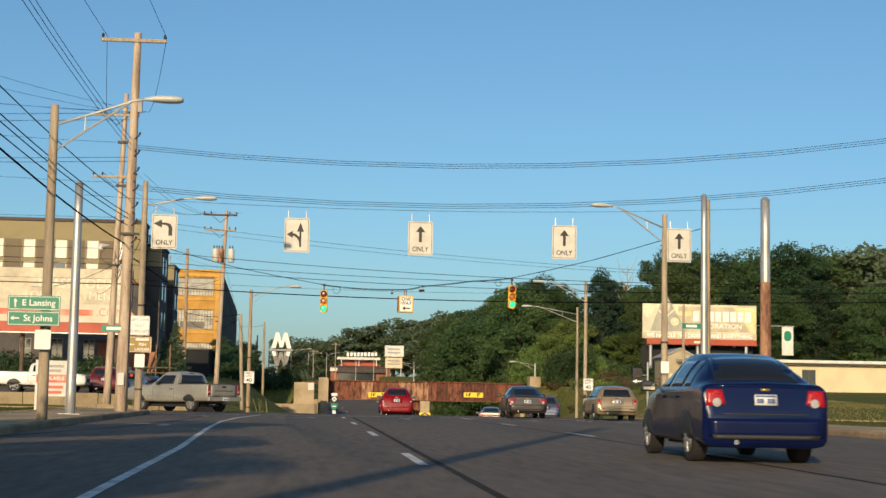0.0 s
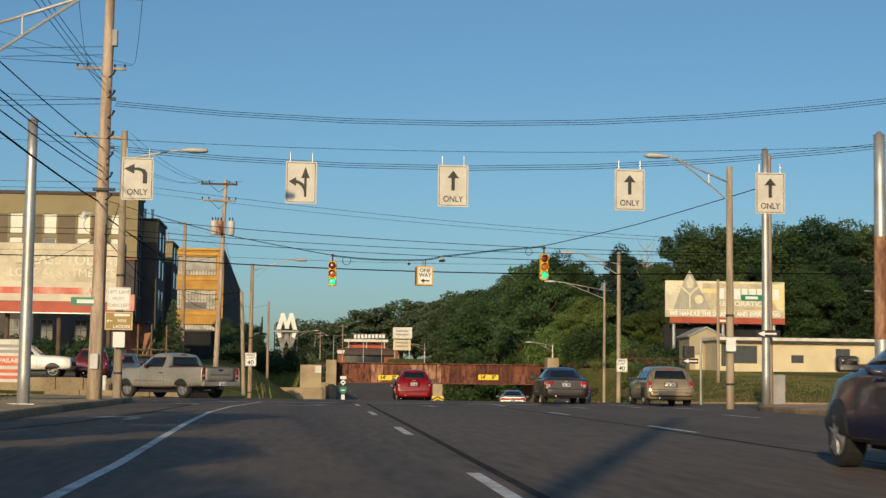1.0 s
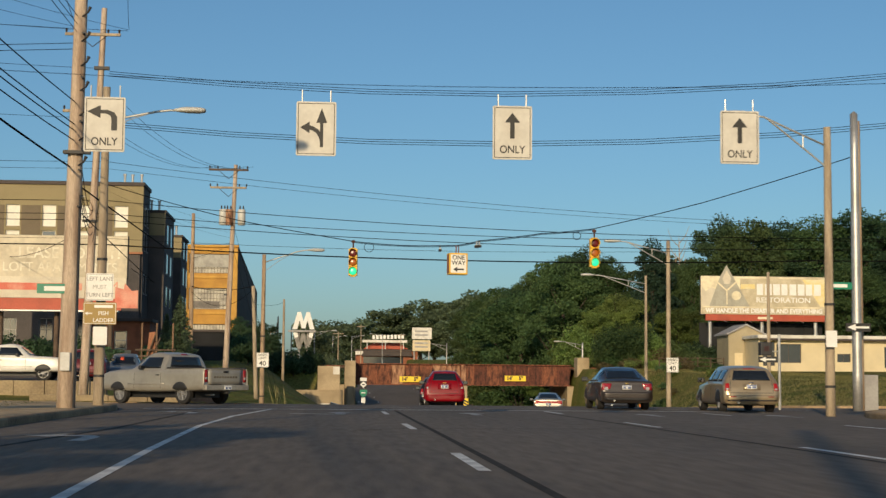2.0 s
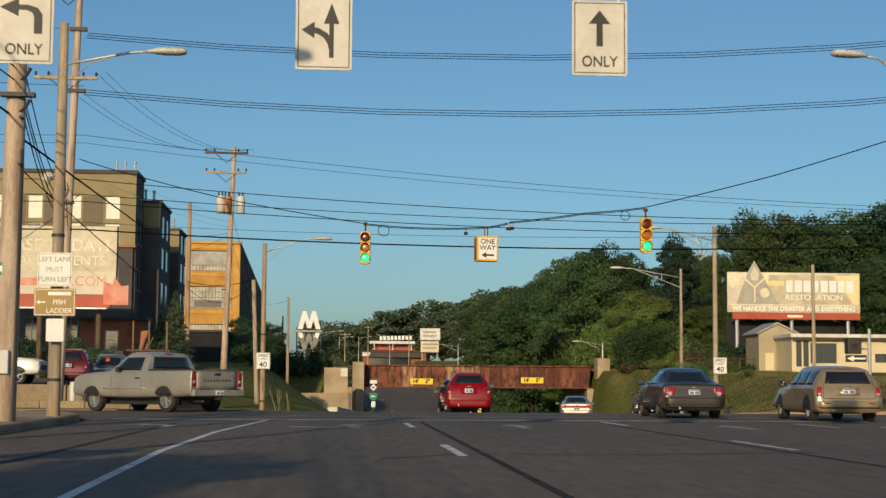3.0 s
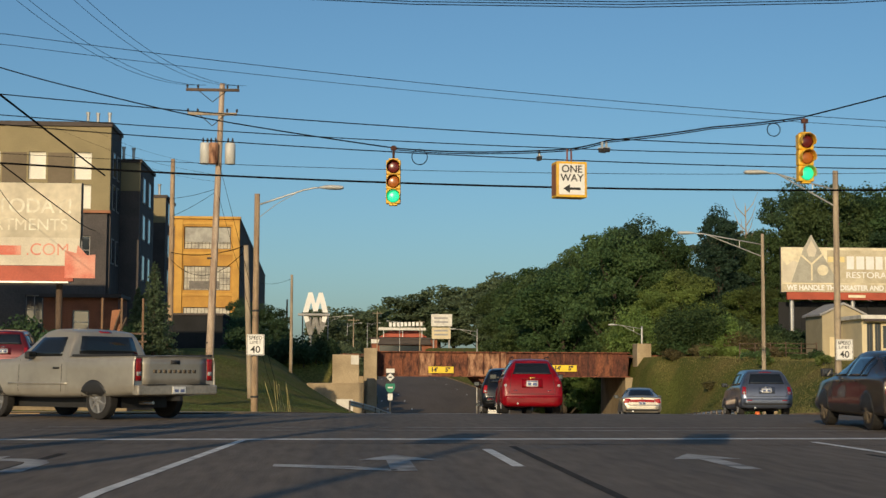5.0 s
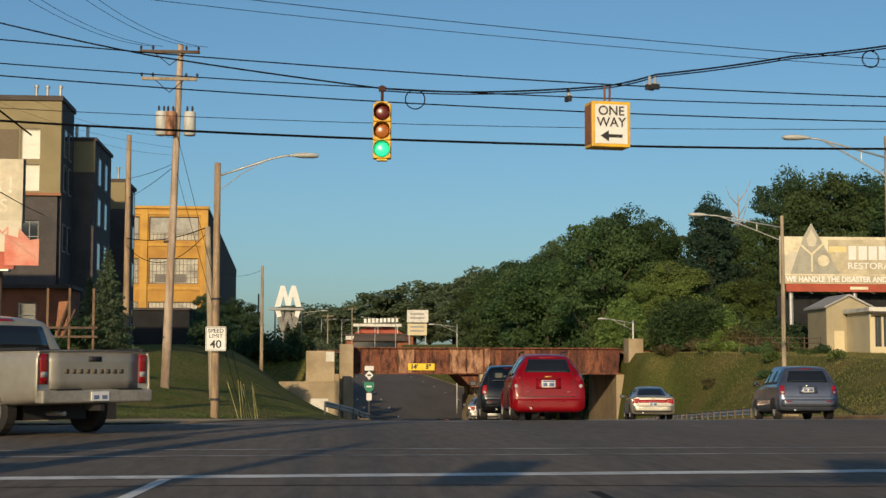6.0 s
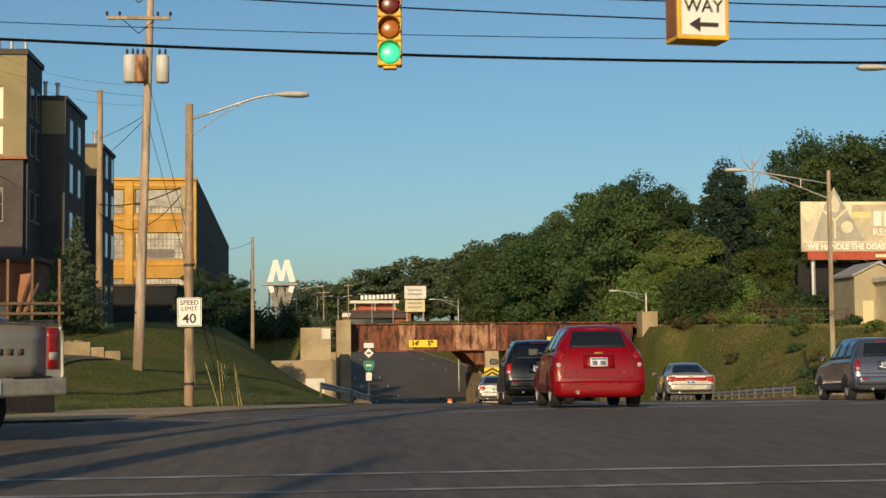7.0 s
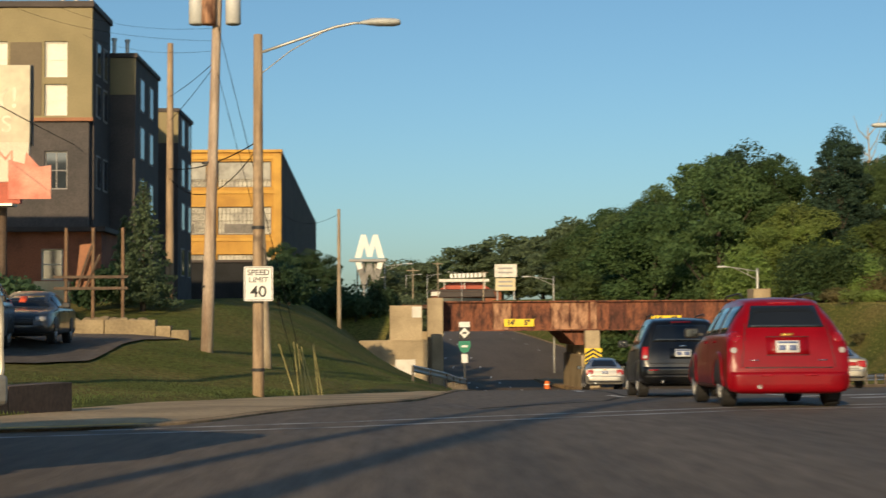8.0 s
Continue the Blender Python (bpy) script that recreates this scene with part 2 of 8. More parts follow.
# ---- the lie of the land ----
def road_z(y):
    y = np.asarray(y, float)
    z = np.where(y > 70, -0.00085 * (y - 70) ** 2, -0.14 * np.clip((40 - y) / 40, 0, 2) ** 1.5)
    z = np.where(y > 90, -0.34 - 0.034 * (y - 90), z)
    z = np.where(y > 116, -1.224 - 0.0433 * (y - 116), z)
    sag = -3.69 - 0.045 * (y - 173) + 0.00062 * (y - 173) ** 2
    z = np.where(y > 173, sag, z)
    return np.where(y > 236, -4.06 + 0.0331 * (y - 236) - 0.0000125 * (y - 236) ** 2, z)


LEFT_NEAR = [(-4.9, -60), (-4.9, 28), (-5.15, 38), (-5.35, 50), (-5.35, 59), (-5.7, 63), (-7, 65.8), (-9.5, 67.4), (-14, 68), (-160, 68)]
LEFT_FAR = [(-160, 79), (-16, 79), (-9, 79), (-5.6, 79.2), (-3.4, 79.9), (-2.2, 81.4), (-1.75, 84.4), (-0.8, 88.6), (0.4, 93), (1.6, 110), (3.1, 128), (3.8, 140), (3.5, 166), (3.2, 200), (1.0, 300), (-8, 480)]
RIGHT_NEAR = [(14.3, -60), (14.3, 50), (14.7, 57), (16, 61), (19, 64), (24, 66), (160, 66)]
RIGHT_FAR = [(160, 84), (28, 84), (22, 85.5), (18.8, 89), (17.6, 94), (18.2, 102), (20, 118), (23, 150), (25.4, 178), (25.6, 200), (24, 300), (16, 480)]


def edge_x(line, y):
    return np.interp(y, [p[1] for p in line], [p[0] for p in line])


def line_distance(px, py, line):
    best = np.full(px.shape, 1e9)
    for (ax, ay), (bx, by) in zip(line, line[1:]):
        dx, dy = bx - ax, by - ay
        k = np.clip(((px - ax) * dx + (py - ay) * dy) / (dx * dx + dy * dy), 0, 1)
        best = np.minimum(best, np.hypot(px - ax - k * dx, py - ay - k * dy))
    return best


def in_road(px, py):
    left = np.where(py < 68, edge_x(LEFT_NEAR[:-1], np.minimum(py, 68)), edge_x(LEFT_FAR[2:], np.maximum(py, 79)))
    right = np.where(py < 66, edge_x(RIGHT_NEAR[:-1], np.minimum(py, 66)), edge_x(RIGHT_FAR[1:], np.maximum(py, 84)))
    cross = (py > 68) & (py < 79)
    crossr = (py > 66) & (py < 84)
    return ((px > left) | (cross & (px < 0))) & ((px < right) | (crossr & (px > 8)))


def step(a, b, v):
    k = np.clip((v - a) / (b - a), 0, 1)
    return k * k * (3 - 2 * k)


def ground_z(px, py):
    px, py = np.broadcast_arrays(np.asarray(px, float), np.asarray(py, float))
    rz = road_z(py)
    d = np.minimum(np.minimum(line_distance(px, py, LEFT_NEAR), line_distance(px, py, LEFT_FAR)), np.minimum(line_distance(px, py, RIGHT_NEAR), line_distance(px, py, RIGHT_FAR)))
    d = np.where(in_road(px, py), 0, d)
    left = np.interp(py, [60, 79, 90, 100, 114, 126, 140, 165, 190, 300, 500, 900], [0.1, 0.05, 0.1, 0.3, 0.8, 2.05, 2.4, 2.7, 3.0, 3.4, 5.0, 6.0])
    right = np.interp(py, [60, 84, 100, 130, 165, 200, 260, 500, 900], [0.15, 0.2, 0.7, 1.5, 2.3, 2.5, 4.5, 8.0, 8.0])
    left = left + 0.15 * step(-10, -30, px) + 0.5 * step(-9.2, -12.5, px) * step(87.9, 88.5, py) * (1 - step(104, 114, py))
    right = right + 5.0 * step(34, 90, px) * step(150, 230, py)
    far = np.where(px < (edge_x(LEFT_FAR[2:], np.maximum(py, 79)) + edge_x(RIGHT_FAR[1:], np.maximum(py, 84))) / 2, left, right)
    walk_w = np.where((px < 5) & (py > 76), np.interp(py, [76, 79, 84, 91, 95, 101.6, 107, 112], [1.6, 1.9, 2.5, 3.7, 3.5, 2.7, 0.9, 0.6]), 0.25)
    wide = np.where(px < 5, np.interp(py, [95, 115], [8.0, 11.0]), np.interp(py, [90, 105, 140, 153, 168], [14.0, 12.0, 9.0, 6.0, 2.6]))
    rise = step(0.0, 1.0, (d - np.where(walk_w > 0.3, walk_w, 1.6)) / wide)
    rise = np.maximum(rise, step(25.6, 26.7, px) * step(160, 174, py) * (1 - step(192, 200, py)))
    base = rz - 0.06 + 0.20 * step(walk_w, walk_w + 0.95, d)
    far = np.where((py > 64) & (py < 86) & (d < 6), np.minimum(far, base), far)
    return base + (far - base) * rise + 0.035 * np.sin(px * 0.9 + py * 0.31) * np.sin(py * 0.47 - px * 0.2) * step(2.4, 6, d)


def gz(x, y):
    return float(ground_z(np.array([x]), np.array([y]))[0])


def grid_mesh(name, xs, ys, height, keep=None):
    X, Y = np.meshgrid(xs, ys)
    Z = height(X, Y)
    n = len(xs)
    verts = np.stack([X, Y, Z], -1).reshape(-1, 3)
    faces = [(j * n + i, j * n + i + 1, (j + 1) * n + i + 1, (j + 1) * n + i) for j in range(len(ys) - 1) for i in range(n - 1)]
    me = bpy.data.meshes.new(name)
    me.from_pydata(verts.tolist(), [], faces)
    return me


xs = np.concatenate([np.linspace(-1600, -200, 9)[:-1], np.linspace(-200, -40, 17)[:-1], np.arange(-40, 46, 0.8), np.linspace(46, 200, 23)[1:], np.linspace(200, 1600, 9)[1:]])
ys = np.concatenate([np.linspace(-600, -60, 8)[:-1], np.arange(-60, 60, 4.0), np.arange(60, 104, 0.8), np.arange(104, 210, 1.6), np.linspace(210, 500, 40)[1:], np.linspace(500, 3500, 14)[1:]])
ground = mesh_part("ground", grid_mesh("ground", xs, ys, ground_z), GRASS, smooth=True)
tagged(ground, "mown and rough summer grass banks beside the road", "ground", kind="structure")


def road_strip():
    rows = np.concatenate([np.arange(-60, 60, 3.0), np.arange(60, 100, 1.0), np.arange(100, 300, 3.0), np.arange(300, 481, 12)])
    verts, faces, n = [], [], 15
    for y in rows:
        a = edge_x(LEFT_NEAR[:-3], min(y, 65.8)) if y < 66 else (-160 if y < 79.01 else edge_x(LEFT_FAR[2:], y))
        b = edge_x(RIGHT_NEAR[:-1], min(y, 66)) if y < 66 else (160 if y < 84.01 else edge_x(RIGHT_FAR[1:], y))
        inner = np.linspace(max(a, -5.3), min(b, 14.5), n - 2)
        for x in (a, *inner, b):
            verts.append((x, y, float(road_z(y))))
    for j in range(len(rows) - 1):
        for i in range(n - 1):
            faces.append((j * n + i, j * n + i + 1, (j + 1) * n + i + 1, (j + 1) * n + i))
    me = bpy.data.meshes.new("road")
    me.from_pydata(verts, [], faces)
    return me


road = mesh_part("road", road_strip(), ASPHALT, smooth=True)
tagged(road, "worn dark grey asphalt carriageway with tar-sealed cracks", "road", kind="structure")


def resample(line, gap):
    out = [Vector((*line[0], 0))]
    for a, b in zip(line, line[1:]):
        a, b = Vector((*a, 0)), Vector((*b, 0))
        n = max(1, int((b - a).length / gap))
        out += [a.lerp(b, (k + 1) / n) for k in range(n)]
    return out


def smooth_line(line, times=2):
    pts = [Vector((*p, 0)) for p in line]
    for _ in range(times):
        out = [pts[0]]
        for a, b in zip(pts, pts[1:]):
            out += [a.lerp(b, 0.25), a.lerp(b, 0.75)]
        pts = out + [pts[-1]]
    return [(p.x, p.y) for p in pts]


def ribbon(line, a, b, za, zb, profile=None, gap=2.0):
    """A strip beside a line, from a to b metres to its right; heights are above the road."""
    pts = resample(smooth_line(line), gap)
    bm = bmesh.new()
    rows = []
    for i, p in enumerate(pts):
        d = (pts[min(i + 1, len(pts) - 1)] - pts[max(i - 1, 0)]).normalized()
        side = Vector((d.y, -d.x, 0))
        z = float(road_z(p.y))
        rows.append([bm.verts.new(p + side * o + Vector((0, 0, z + h))) for o, h in (profile or ((a, za), (b, zb)))])
    for r, s in zip(rows, rows[1:]):
        for k in range(len(r) - 1):
            bm.faces.new((r[k], r[k + 1], s[k + 1], s[k]))
    return bm


def kerb_and_path(line, side, path_width=2.2, path=True, high=1.0):
    s, h = side, high
    prof = [(0, -0.1), (0, 0.11 * h), (0.03 * s, 0.15 * h), (0.16 * s, 0.155 * h), (0.165 * s, -0.1)]
    k = part("kerb", ribbon(line, 0, 0, 0, 0, prof), KERB)
    tagged(k, "grey weathered concrete kerb along the road", "kerb", kind="structure")
    if path:
        p = part("pavement", ribbon(line, 0, 0, 0, 0, [(0.17 * s, 0.0), (0.17 * s, 0.145 * h), (path_width * s, 0.17 * h + 0.02), (path_width * s, -0.2)]), PAVING)
        tagged(p, "pale sandy concrete pavement behind the kerb", "pavement", kind="structure")


kerb_and_path(LEFT_NEAR[:-1] + [(-60, 68)], -1, 3.2)
kerb_and_path([(-60, 79)] + LEFT_FAR[1:10], -1, path=False, high=0.22)


def corner_path():
    """The broad worn footway on the far corner, which narrows towards the bridge."""
    pts = resample(smooth_line([(-60, 79)] + LEFT_FAR[1:10]), 0.7)
    bm = bmesh.new()
    rows = []
    for i, p in enumerate(pts):
        d = (pts[min(i + 1, len(pts) - 1)] - pts[max(i - 1, 0)]).normalized()
        side = Vector((-d.y, d.x, 0))
        w = float(np.interp(p.y, [79, 82, 88, 93, 100, 106, 110], [2.3, 3.2, 4.3, 4.1, 3.3, 1.6, 0.9])) + 0.12 * math.sin(i * 1.7) + 0.08 * math.sin(i * 4.1)
        rows.append([bm.verts.new(p + side * (0.17 + (w - 0.17) * k / 5) + Vector((0, 0, float(road_z(p.y + side.y * w * k / 5)) + 0.036 + 0.012 * k / 5))) for k in range(6)])
    for r, q in zip(rows, rows[1:]):
        for k in range(5):
            bm.faces.new((r[k], r[k + 1], q[k + 1], q[k]))
    tagged(part("pavement", bm, PAVING, smooth=True), "worn sandy footway on the far corner", "pavement", kind="structure")


corner_path()
kerb_and_path(LEFT_FAR[9:], -1, path=False, high=0.3)
kerb_and_path(RIGHT_NEAR[:-1] + [(70, 66)], 1, 2.6)
kerb_and_path([(70, 84)] + RIGHT_FAR[1:6], 1, path=False)
kerb_and_path(RIGHT_FAR[5:], 1, path=False)


# ---- road markings ----
def flat(outline, lift=0.005, bm=None):
    """A painted outline on the road."""
    bm = bm or bmesh.new()
    bm.faces.new([bm.verts.new((x, y, float(road_z(y)) + lift)) for x, y in outline])
    return bm


def stripe(name, pts, w, material, label, lift=0.005, gap=2.0):
    pts = resample(pts, gap)
    bm = bmesh.new()
    rows = []
    for i, p in enumerate(pts):
        d = (pts[min(i + 1, len(pts) - 1)] - pts[max(i - 1, 0)]).normalized()
        side = Vector((d.y, -d.x, 0)) * w / 2
        z = Vector((0, 0, float(road_z(p.y)) + lift))
        rows.append((bm.verts.new(p - side + z), bm.verts.new(p + side + z)))
    for r, s in zip(rows, rows[1:]):
        bm.faces.new((r[0], r[1], s[1], s[0]))
    return tagged(part(name, bm, material), label, "road marking", kind="structure")


stripe("road_marking", [(-1.2, -40), (-1.2, 10), (-1.36, 24), (-1.72, 36), (-1.95, 46), (-1.85, 54), (-1.3, 63.6)], 0.115, PAINT, "solid white lane line on asphalt")
for y in np.arange(-6.2, 60, 12.75):
    stripe("road_marking", [(1.98, y), (1.98, y + 3.6)], 0.13, PAINT, "white lane dash on asphalt")
    stripe("road_marking", [(6.95, y + 2.2), (6.95, y + 5.8)], 0.13, PAINT, "white lane dash on asphalt")
    stripe("road_marking", [(11.5, y + 1.2), (11.5, y + 4.6)], 0.13, PAINT, "white lane dash on asphalt")
stripe("road_marking", [(-5.1, 63.6), (14.3, 64.9)], 0.40, PAINT, "broad white stop line")
stripe("road_marking", [(-5.0, 67.2), (16.5, 67.8)], 0.14, PAINT_WORN, "thin worn crossing line")
stripe("road_marking", [(-5.0, 68.6), (17.5, 69.2)], 0.14, PAINT_WORN, "thin worn crossing line")
stripe("road_marking", [(-3.2, 79.8), (-0.6, 81.4), (5, 85.6), (16, 90.2)], 0.14, PAINT_WORN, "thin worn crossing line")
stripe("road_marking", [(-9.5, 77.9), (-4.0, 78.6), (-0.5, 80.2), (5, 84.4), (16.5, 88.6)], 0.14, PAINT_WORN, "thin worn crossing line")
for y in (96, 108.5, 121, 133.5, 146, 158.5, 171, 183.5, 196, 208.5, 221, 240, 260, 280, 300, 320, 345):
    for f in (0.33, 0.62):
        x0 = float(edge_x(LEFT_FAR[2:], y)) * (1 - f) + f * 13.2
        stripe("road_marking", [(x0, y), (x0 + 0.15, y + 3.5)], 0.18, PAINT, "white lane dash on asphalt")
    if y > 100:
        stripe("road_marking", [(float(edge_x(RIGHT_FAR[1:], y)) * 0.5 + 7.4, y), (float(edge_x(RIGHT_FAR[1:], y + 3.5)) * 0.5 + 7.4, y + 3.5)], 0.14, PAINT, "white lane dash on asphalt")
stripe("road_marking", [(9.0, 104.5), (12.4, 132), (13.4, 158)], 0.2, PAINT, "white line that runs to the bridge pier")
stripe("road_marking", [(8.2, 95.0), (13.0, 99.5), (16.5, 104)], 0.22, PAINT, "white line of the gore area")
stripe("road_marking", [(8.6, 92.5), (13.5, 96.5), (17.2, 100)], 0.22, PAINT, "white line of the gore area")
stripe("road_marking", [(-2.75, 80.45), (-3.5, 79.86), (-4.4, 79.5), (-5.6, 79.22), (-9.5, 79.06)], 0.24, PAINT_YELLOW, "faded yellow kerb paint", 0.052, 0.5)


def lane_arrow(kind, x, y, length=3.2, wide=1.5):
    bm = flat([(x + a * wide, y + b * length) for a, b in arrow_outline(kind)])
    tagged(part("lane_arrow", bm, PAINT_WORN), "worn white lane arrow painted on asphalt", "road marking", kind="structure")


lane_arrow("ahead", 0.75, 58.3, 3.0, 1.9)
bm = flat([(0.7, 57.0), (0.2, 57.6), (-0.6, 57.9), (-0.6, 57.5), (0.1, 57.1), (0.6, 56.8)])
tagged(part("lane_arrow", bm, PAINT_WORN), "worn white turn arrow painted on asphalt", "road marking", kind="structure")
for x, y in ((4.35, 58.6), (9.2, 58.6), (12.9, 58.6)):
    lane_arrow("ahead", x, y, 3.0, 1.7)
lane_arrow("left", -3.5, 58.0, 3.0, 1.7)
lane_arrow("left", -3.4, 40.0, 3.0, 1.7)

# tar in the cracks
for pts, w in (([(2.2, -20), (2.22, 10), (2.2, 30), (2.4, 62)], 0.10), ([(0.9, 44), (2.1, 45.5), (4, 45.2), (7, 46.3)], 0.08), ([(6.6, -10), (6.7, 30), (6.6, 60)], 0.10),
               ([(-4.5, 62.5), (0, 62.9), (6, 62.2), (13, 63.1)], 0.06), ([(1.2, 86), (4.6, 93), (6.4, 112), (7.4, 150)], 0.14), ([(-5.0, 27), (-3.3, 39), (-3.2, 60)], 0.12)):
    stripe("tar_seam", smooth_line(pts, 1), w, ASPHALT_DARK, "black tar seal over a crack in asphalt", 0.003)


# ---- buildings ----
BRICK_DARK = mat("dark_brick", (0.085, 0.074, 0.072), 0.85, var=0.25, scale=0.8, fine=16, tint=(0.062, 0.056, 0.056))
OLIVE = mat("olive_render", (0.285, 0.235, 0.13), 0.85, var=0.07, scale=0.6, tint=(0.24, 0.20, 0.11))
TAUPE = mat("taupe_panel", (0.17, 0.135, 0.09), 0.85, var=0.08, scale=0.7)
ROOF_DARK = mat("roof_edge", (0.06, 0.045, 0.04), 0.7, var=0.15)
ORANGE_TRIM = mat("rust_trim", (0.32, 0.13, 0.06), 0.7, var=0.15)
BLIND = mat("window_blind", (0.78, 0.75, 0.66), 0.6, var=0.06, scale=1.3)
FRAME_WHITE = mat("window_frame_white", (0.72, 0.70, 0.64), 0.55, var=0.06)
GLASS_SKY = mat("window_glass", (0.035, 0.045, 0.055), 0.07, var=0.1, spec=0.9)
YELLOW_BRICK = mat("ochre_brick", (0.50, 0.27, 0.055), 0.85, var=0.16, scale=0.7, fine=14, tint=(0.40, 0.205, 0.045), bump=0.2)
YELLOW_LIGHT = mat("ochre_pier", (0.58, 0.33, 0.07), 0.85, var=0.14, scale=0.7, fine=14, tint=(0.46, 0.25, 0.055))
# brick darkened to carry the shade of the factory's side; back wall shares it
SIDE_BRICK = mat("shaded_side_brick", (0.115, 0.075, 0.05), 0.9, var=0.25, scale=0.5, fine=10)
# near-black colour that stands in for deep shade
DEEP_SHADE = mat("deep_shade_fill", (0.017, 0.018, 0.020), 0.9, var=0.3, scale=0.5, fine=10)
OLD_PANE = mat("dusty_factory_glass", (0.46, 0.43, 0.35), 0.5, var=0.22, scale=0.9, fine=5, tint=(0.22, 0.205, 0.175))
PALE_BOARD = mat("weathered_board", (0.38, 0.37, 0.33), 0.7, var=0.18, scale=0.7, fine=3, tint=(0.29, 0.28, 0.25))
DUSK_PANE = mat("dim_glass", (0.10, 0.085, 0.075), 0.4, var=0.3, scale=2)
MULLION = mat("steel_mullion", (0.10, 0.085, 0.07), 0.7, var=0.1)
TAN_METAL = mat("tan_siding", (0.40, 0.34, 0.22), 0.65, var=0.1, scale=0.5, tint=(0.33, 0.28, 0.18))
CREAM_WALL = mat("cream_wall", (0.66, 0.56, 0.36), 0.75, var=0.08, scale=0.5)
RED_BRICK = mat("red_brick", (0.30, 0.11, 0.06), 0.9, var=0.25, scale=1.0, fine=16)


def wall_front(x0, x1, z0, z1, y, thick, holes, bm=None):
    """A wall that faces -y, with real openings (x0, x1, z0, z1)."""
    bm = bm or bmesh.new()
    cx = sorted({x0, x1, *[h[0] for h in holes], *[h[1] for h in holes]})
    cz = sorted({z0, z1, *[h[2] for h in holes], *[h[3] for h in holes]})
    for a, b in zip(cx, cx[1:]):
        run = None
        for c, d in zip(cz, cz[1:]):
            mx, mz = (a + b) / 2, (c + d) / 2
            solid = not any(h[0] < mx < h[1] and h[2] < mz < h[3] for h in holes)
            if solid and run is None:
                run = c
            if run is not None and (not solid or d == cz[-1]):
                box(a, b, y, y + thick, run, c if not solid else d, bm)
                run = None
    return bm


def window_unit(parent, x0, x1, z0, z1, y, nx=1, nz=2, frame_m=None, pane_m=None, bar=0.06, name="window"):
    """A window set into an opening that faces -y: frame, bars and one pane behind."""
    f = bar
    bm = bmesh.new()
    ring = lambda yy: [[bm.verts.new((x, yy, z)) for x, z in o] for o in (((x0, z0), (x1, z0), (x1, z1), (x0, z1)), ((x0 + f, z0 + f), (x1 - f, z0 + f), (x1 - f, z1 - f), (x0 + f, z1 - f)))]
    (fo, fi), (bo, bi) = ring(y), ring(y + 0.12)
    for k in range(4):
        j = (k + 1) % 4
        for q in ((fo[k], fo[j], fi[j], fi[k]), (bo[k], bi[k], bi[j], bo[j]), (fi[k], fi[j], bi[j], bi[k]), (fo[k], bo[k], bo[j], fo[j])):
            bm.faces.new(q)
    w = part(name, bm, frame_m or FRAME_WHITE, parent)
    for k in range(1, nx):
        c = x0 + (x1 - x0) * k / nx
        part("mullion", box(c - f / 3, c + f / 3, y + 0.02, y + 0.10, z0 + f, z1 - f), frame_m or FRAME_WHITE, w)
    for k in range(1, nz):
        c = z0 + (z1 - z0) * k / nz
        part("mullion", box(x0 + f, x1 - f, y + 0.03, y + 0.09, c - f / 3, c + f / 3), frame_m or FRAME_WHITE, w)
    part("pane", box(x0 + f / 2, x1 - f / 2, y + 0.055, y + 0.075, z0 + f / 2, z1 - f / 2), pane_m or GLASS_SKY, w)
    return w


def side_window(parent, x, y0, y1, z0, z1):
    """A window on a wall that faces +x."""
    bm = box(x - 0.05, x + 0.04, y0, y1, z0, z1)
    w = part("window", bm, GREY_FADED, parent)
    part("pane", box(x + 0.03, x + 0.05, y0 + 0.08, y1 - 0.08, z0 + 0.08, z1 - 0.08), GLASS_SKY, w)


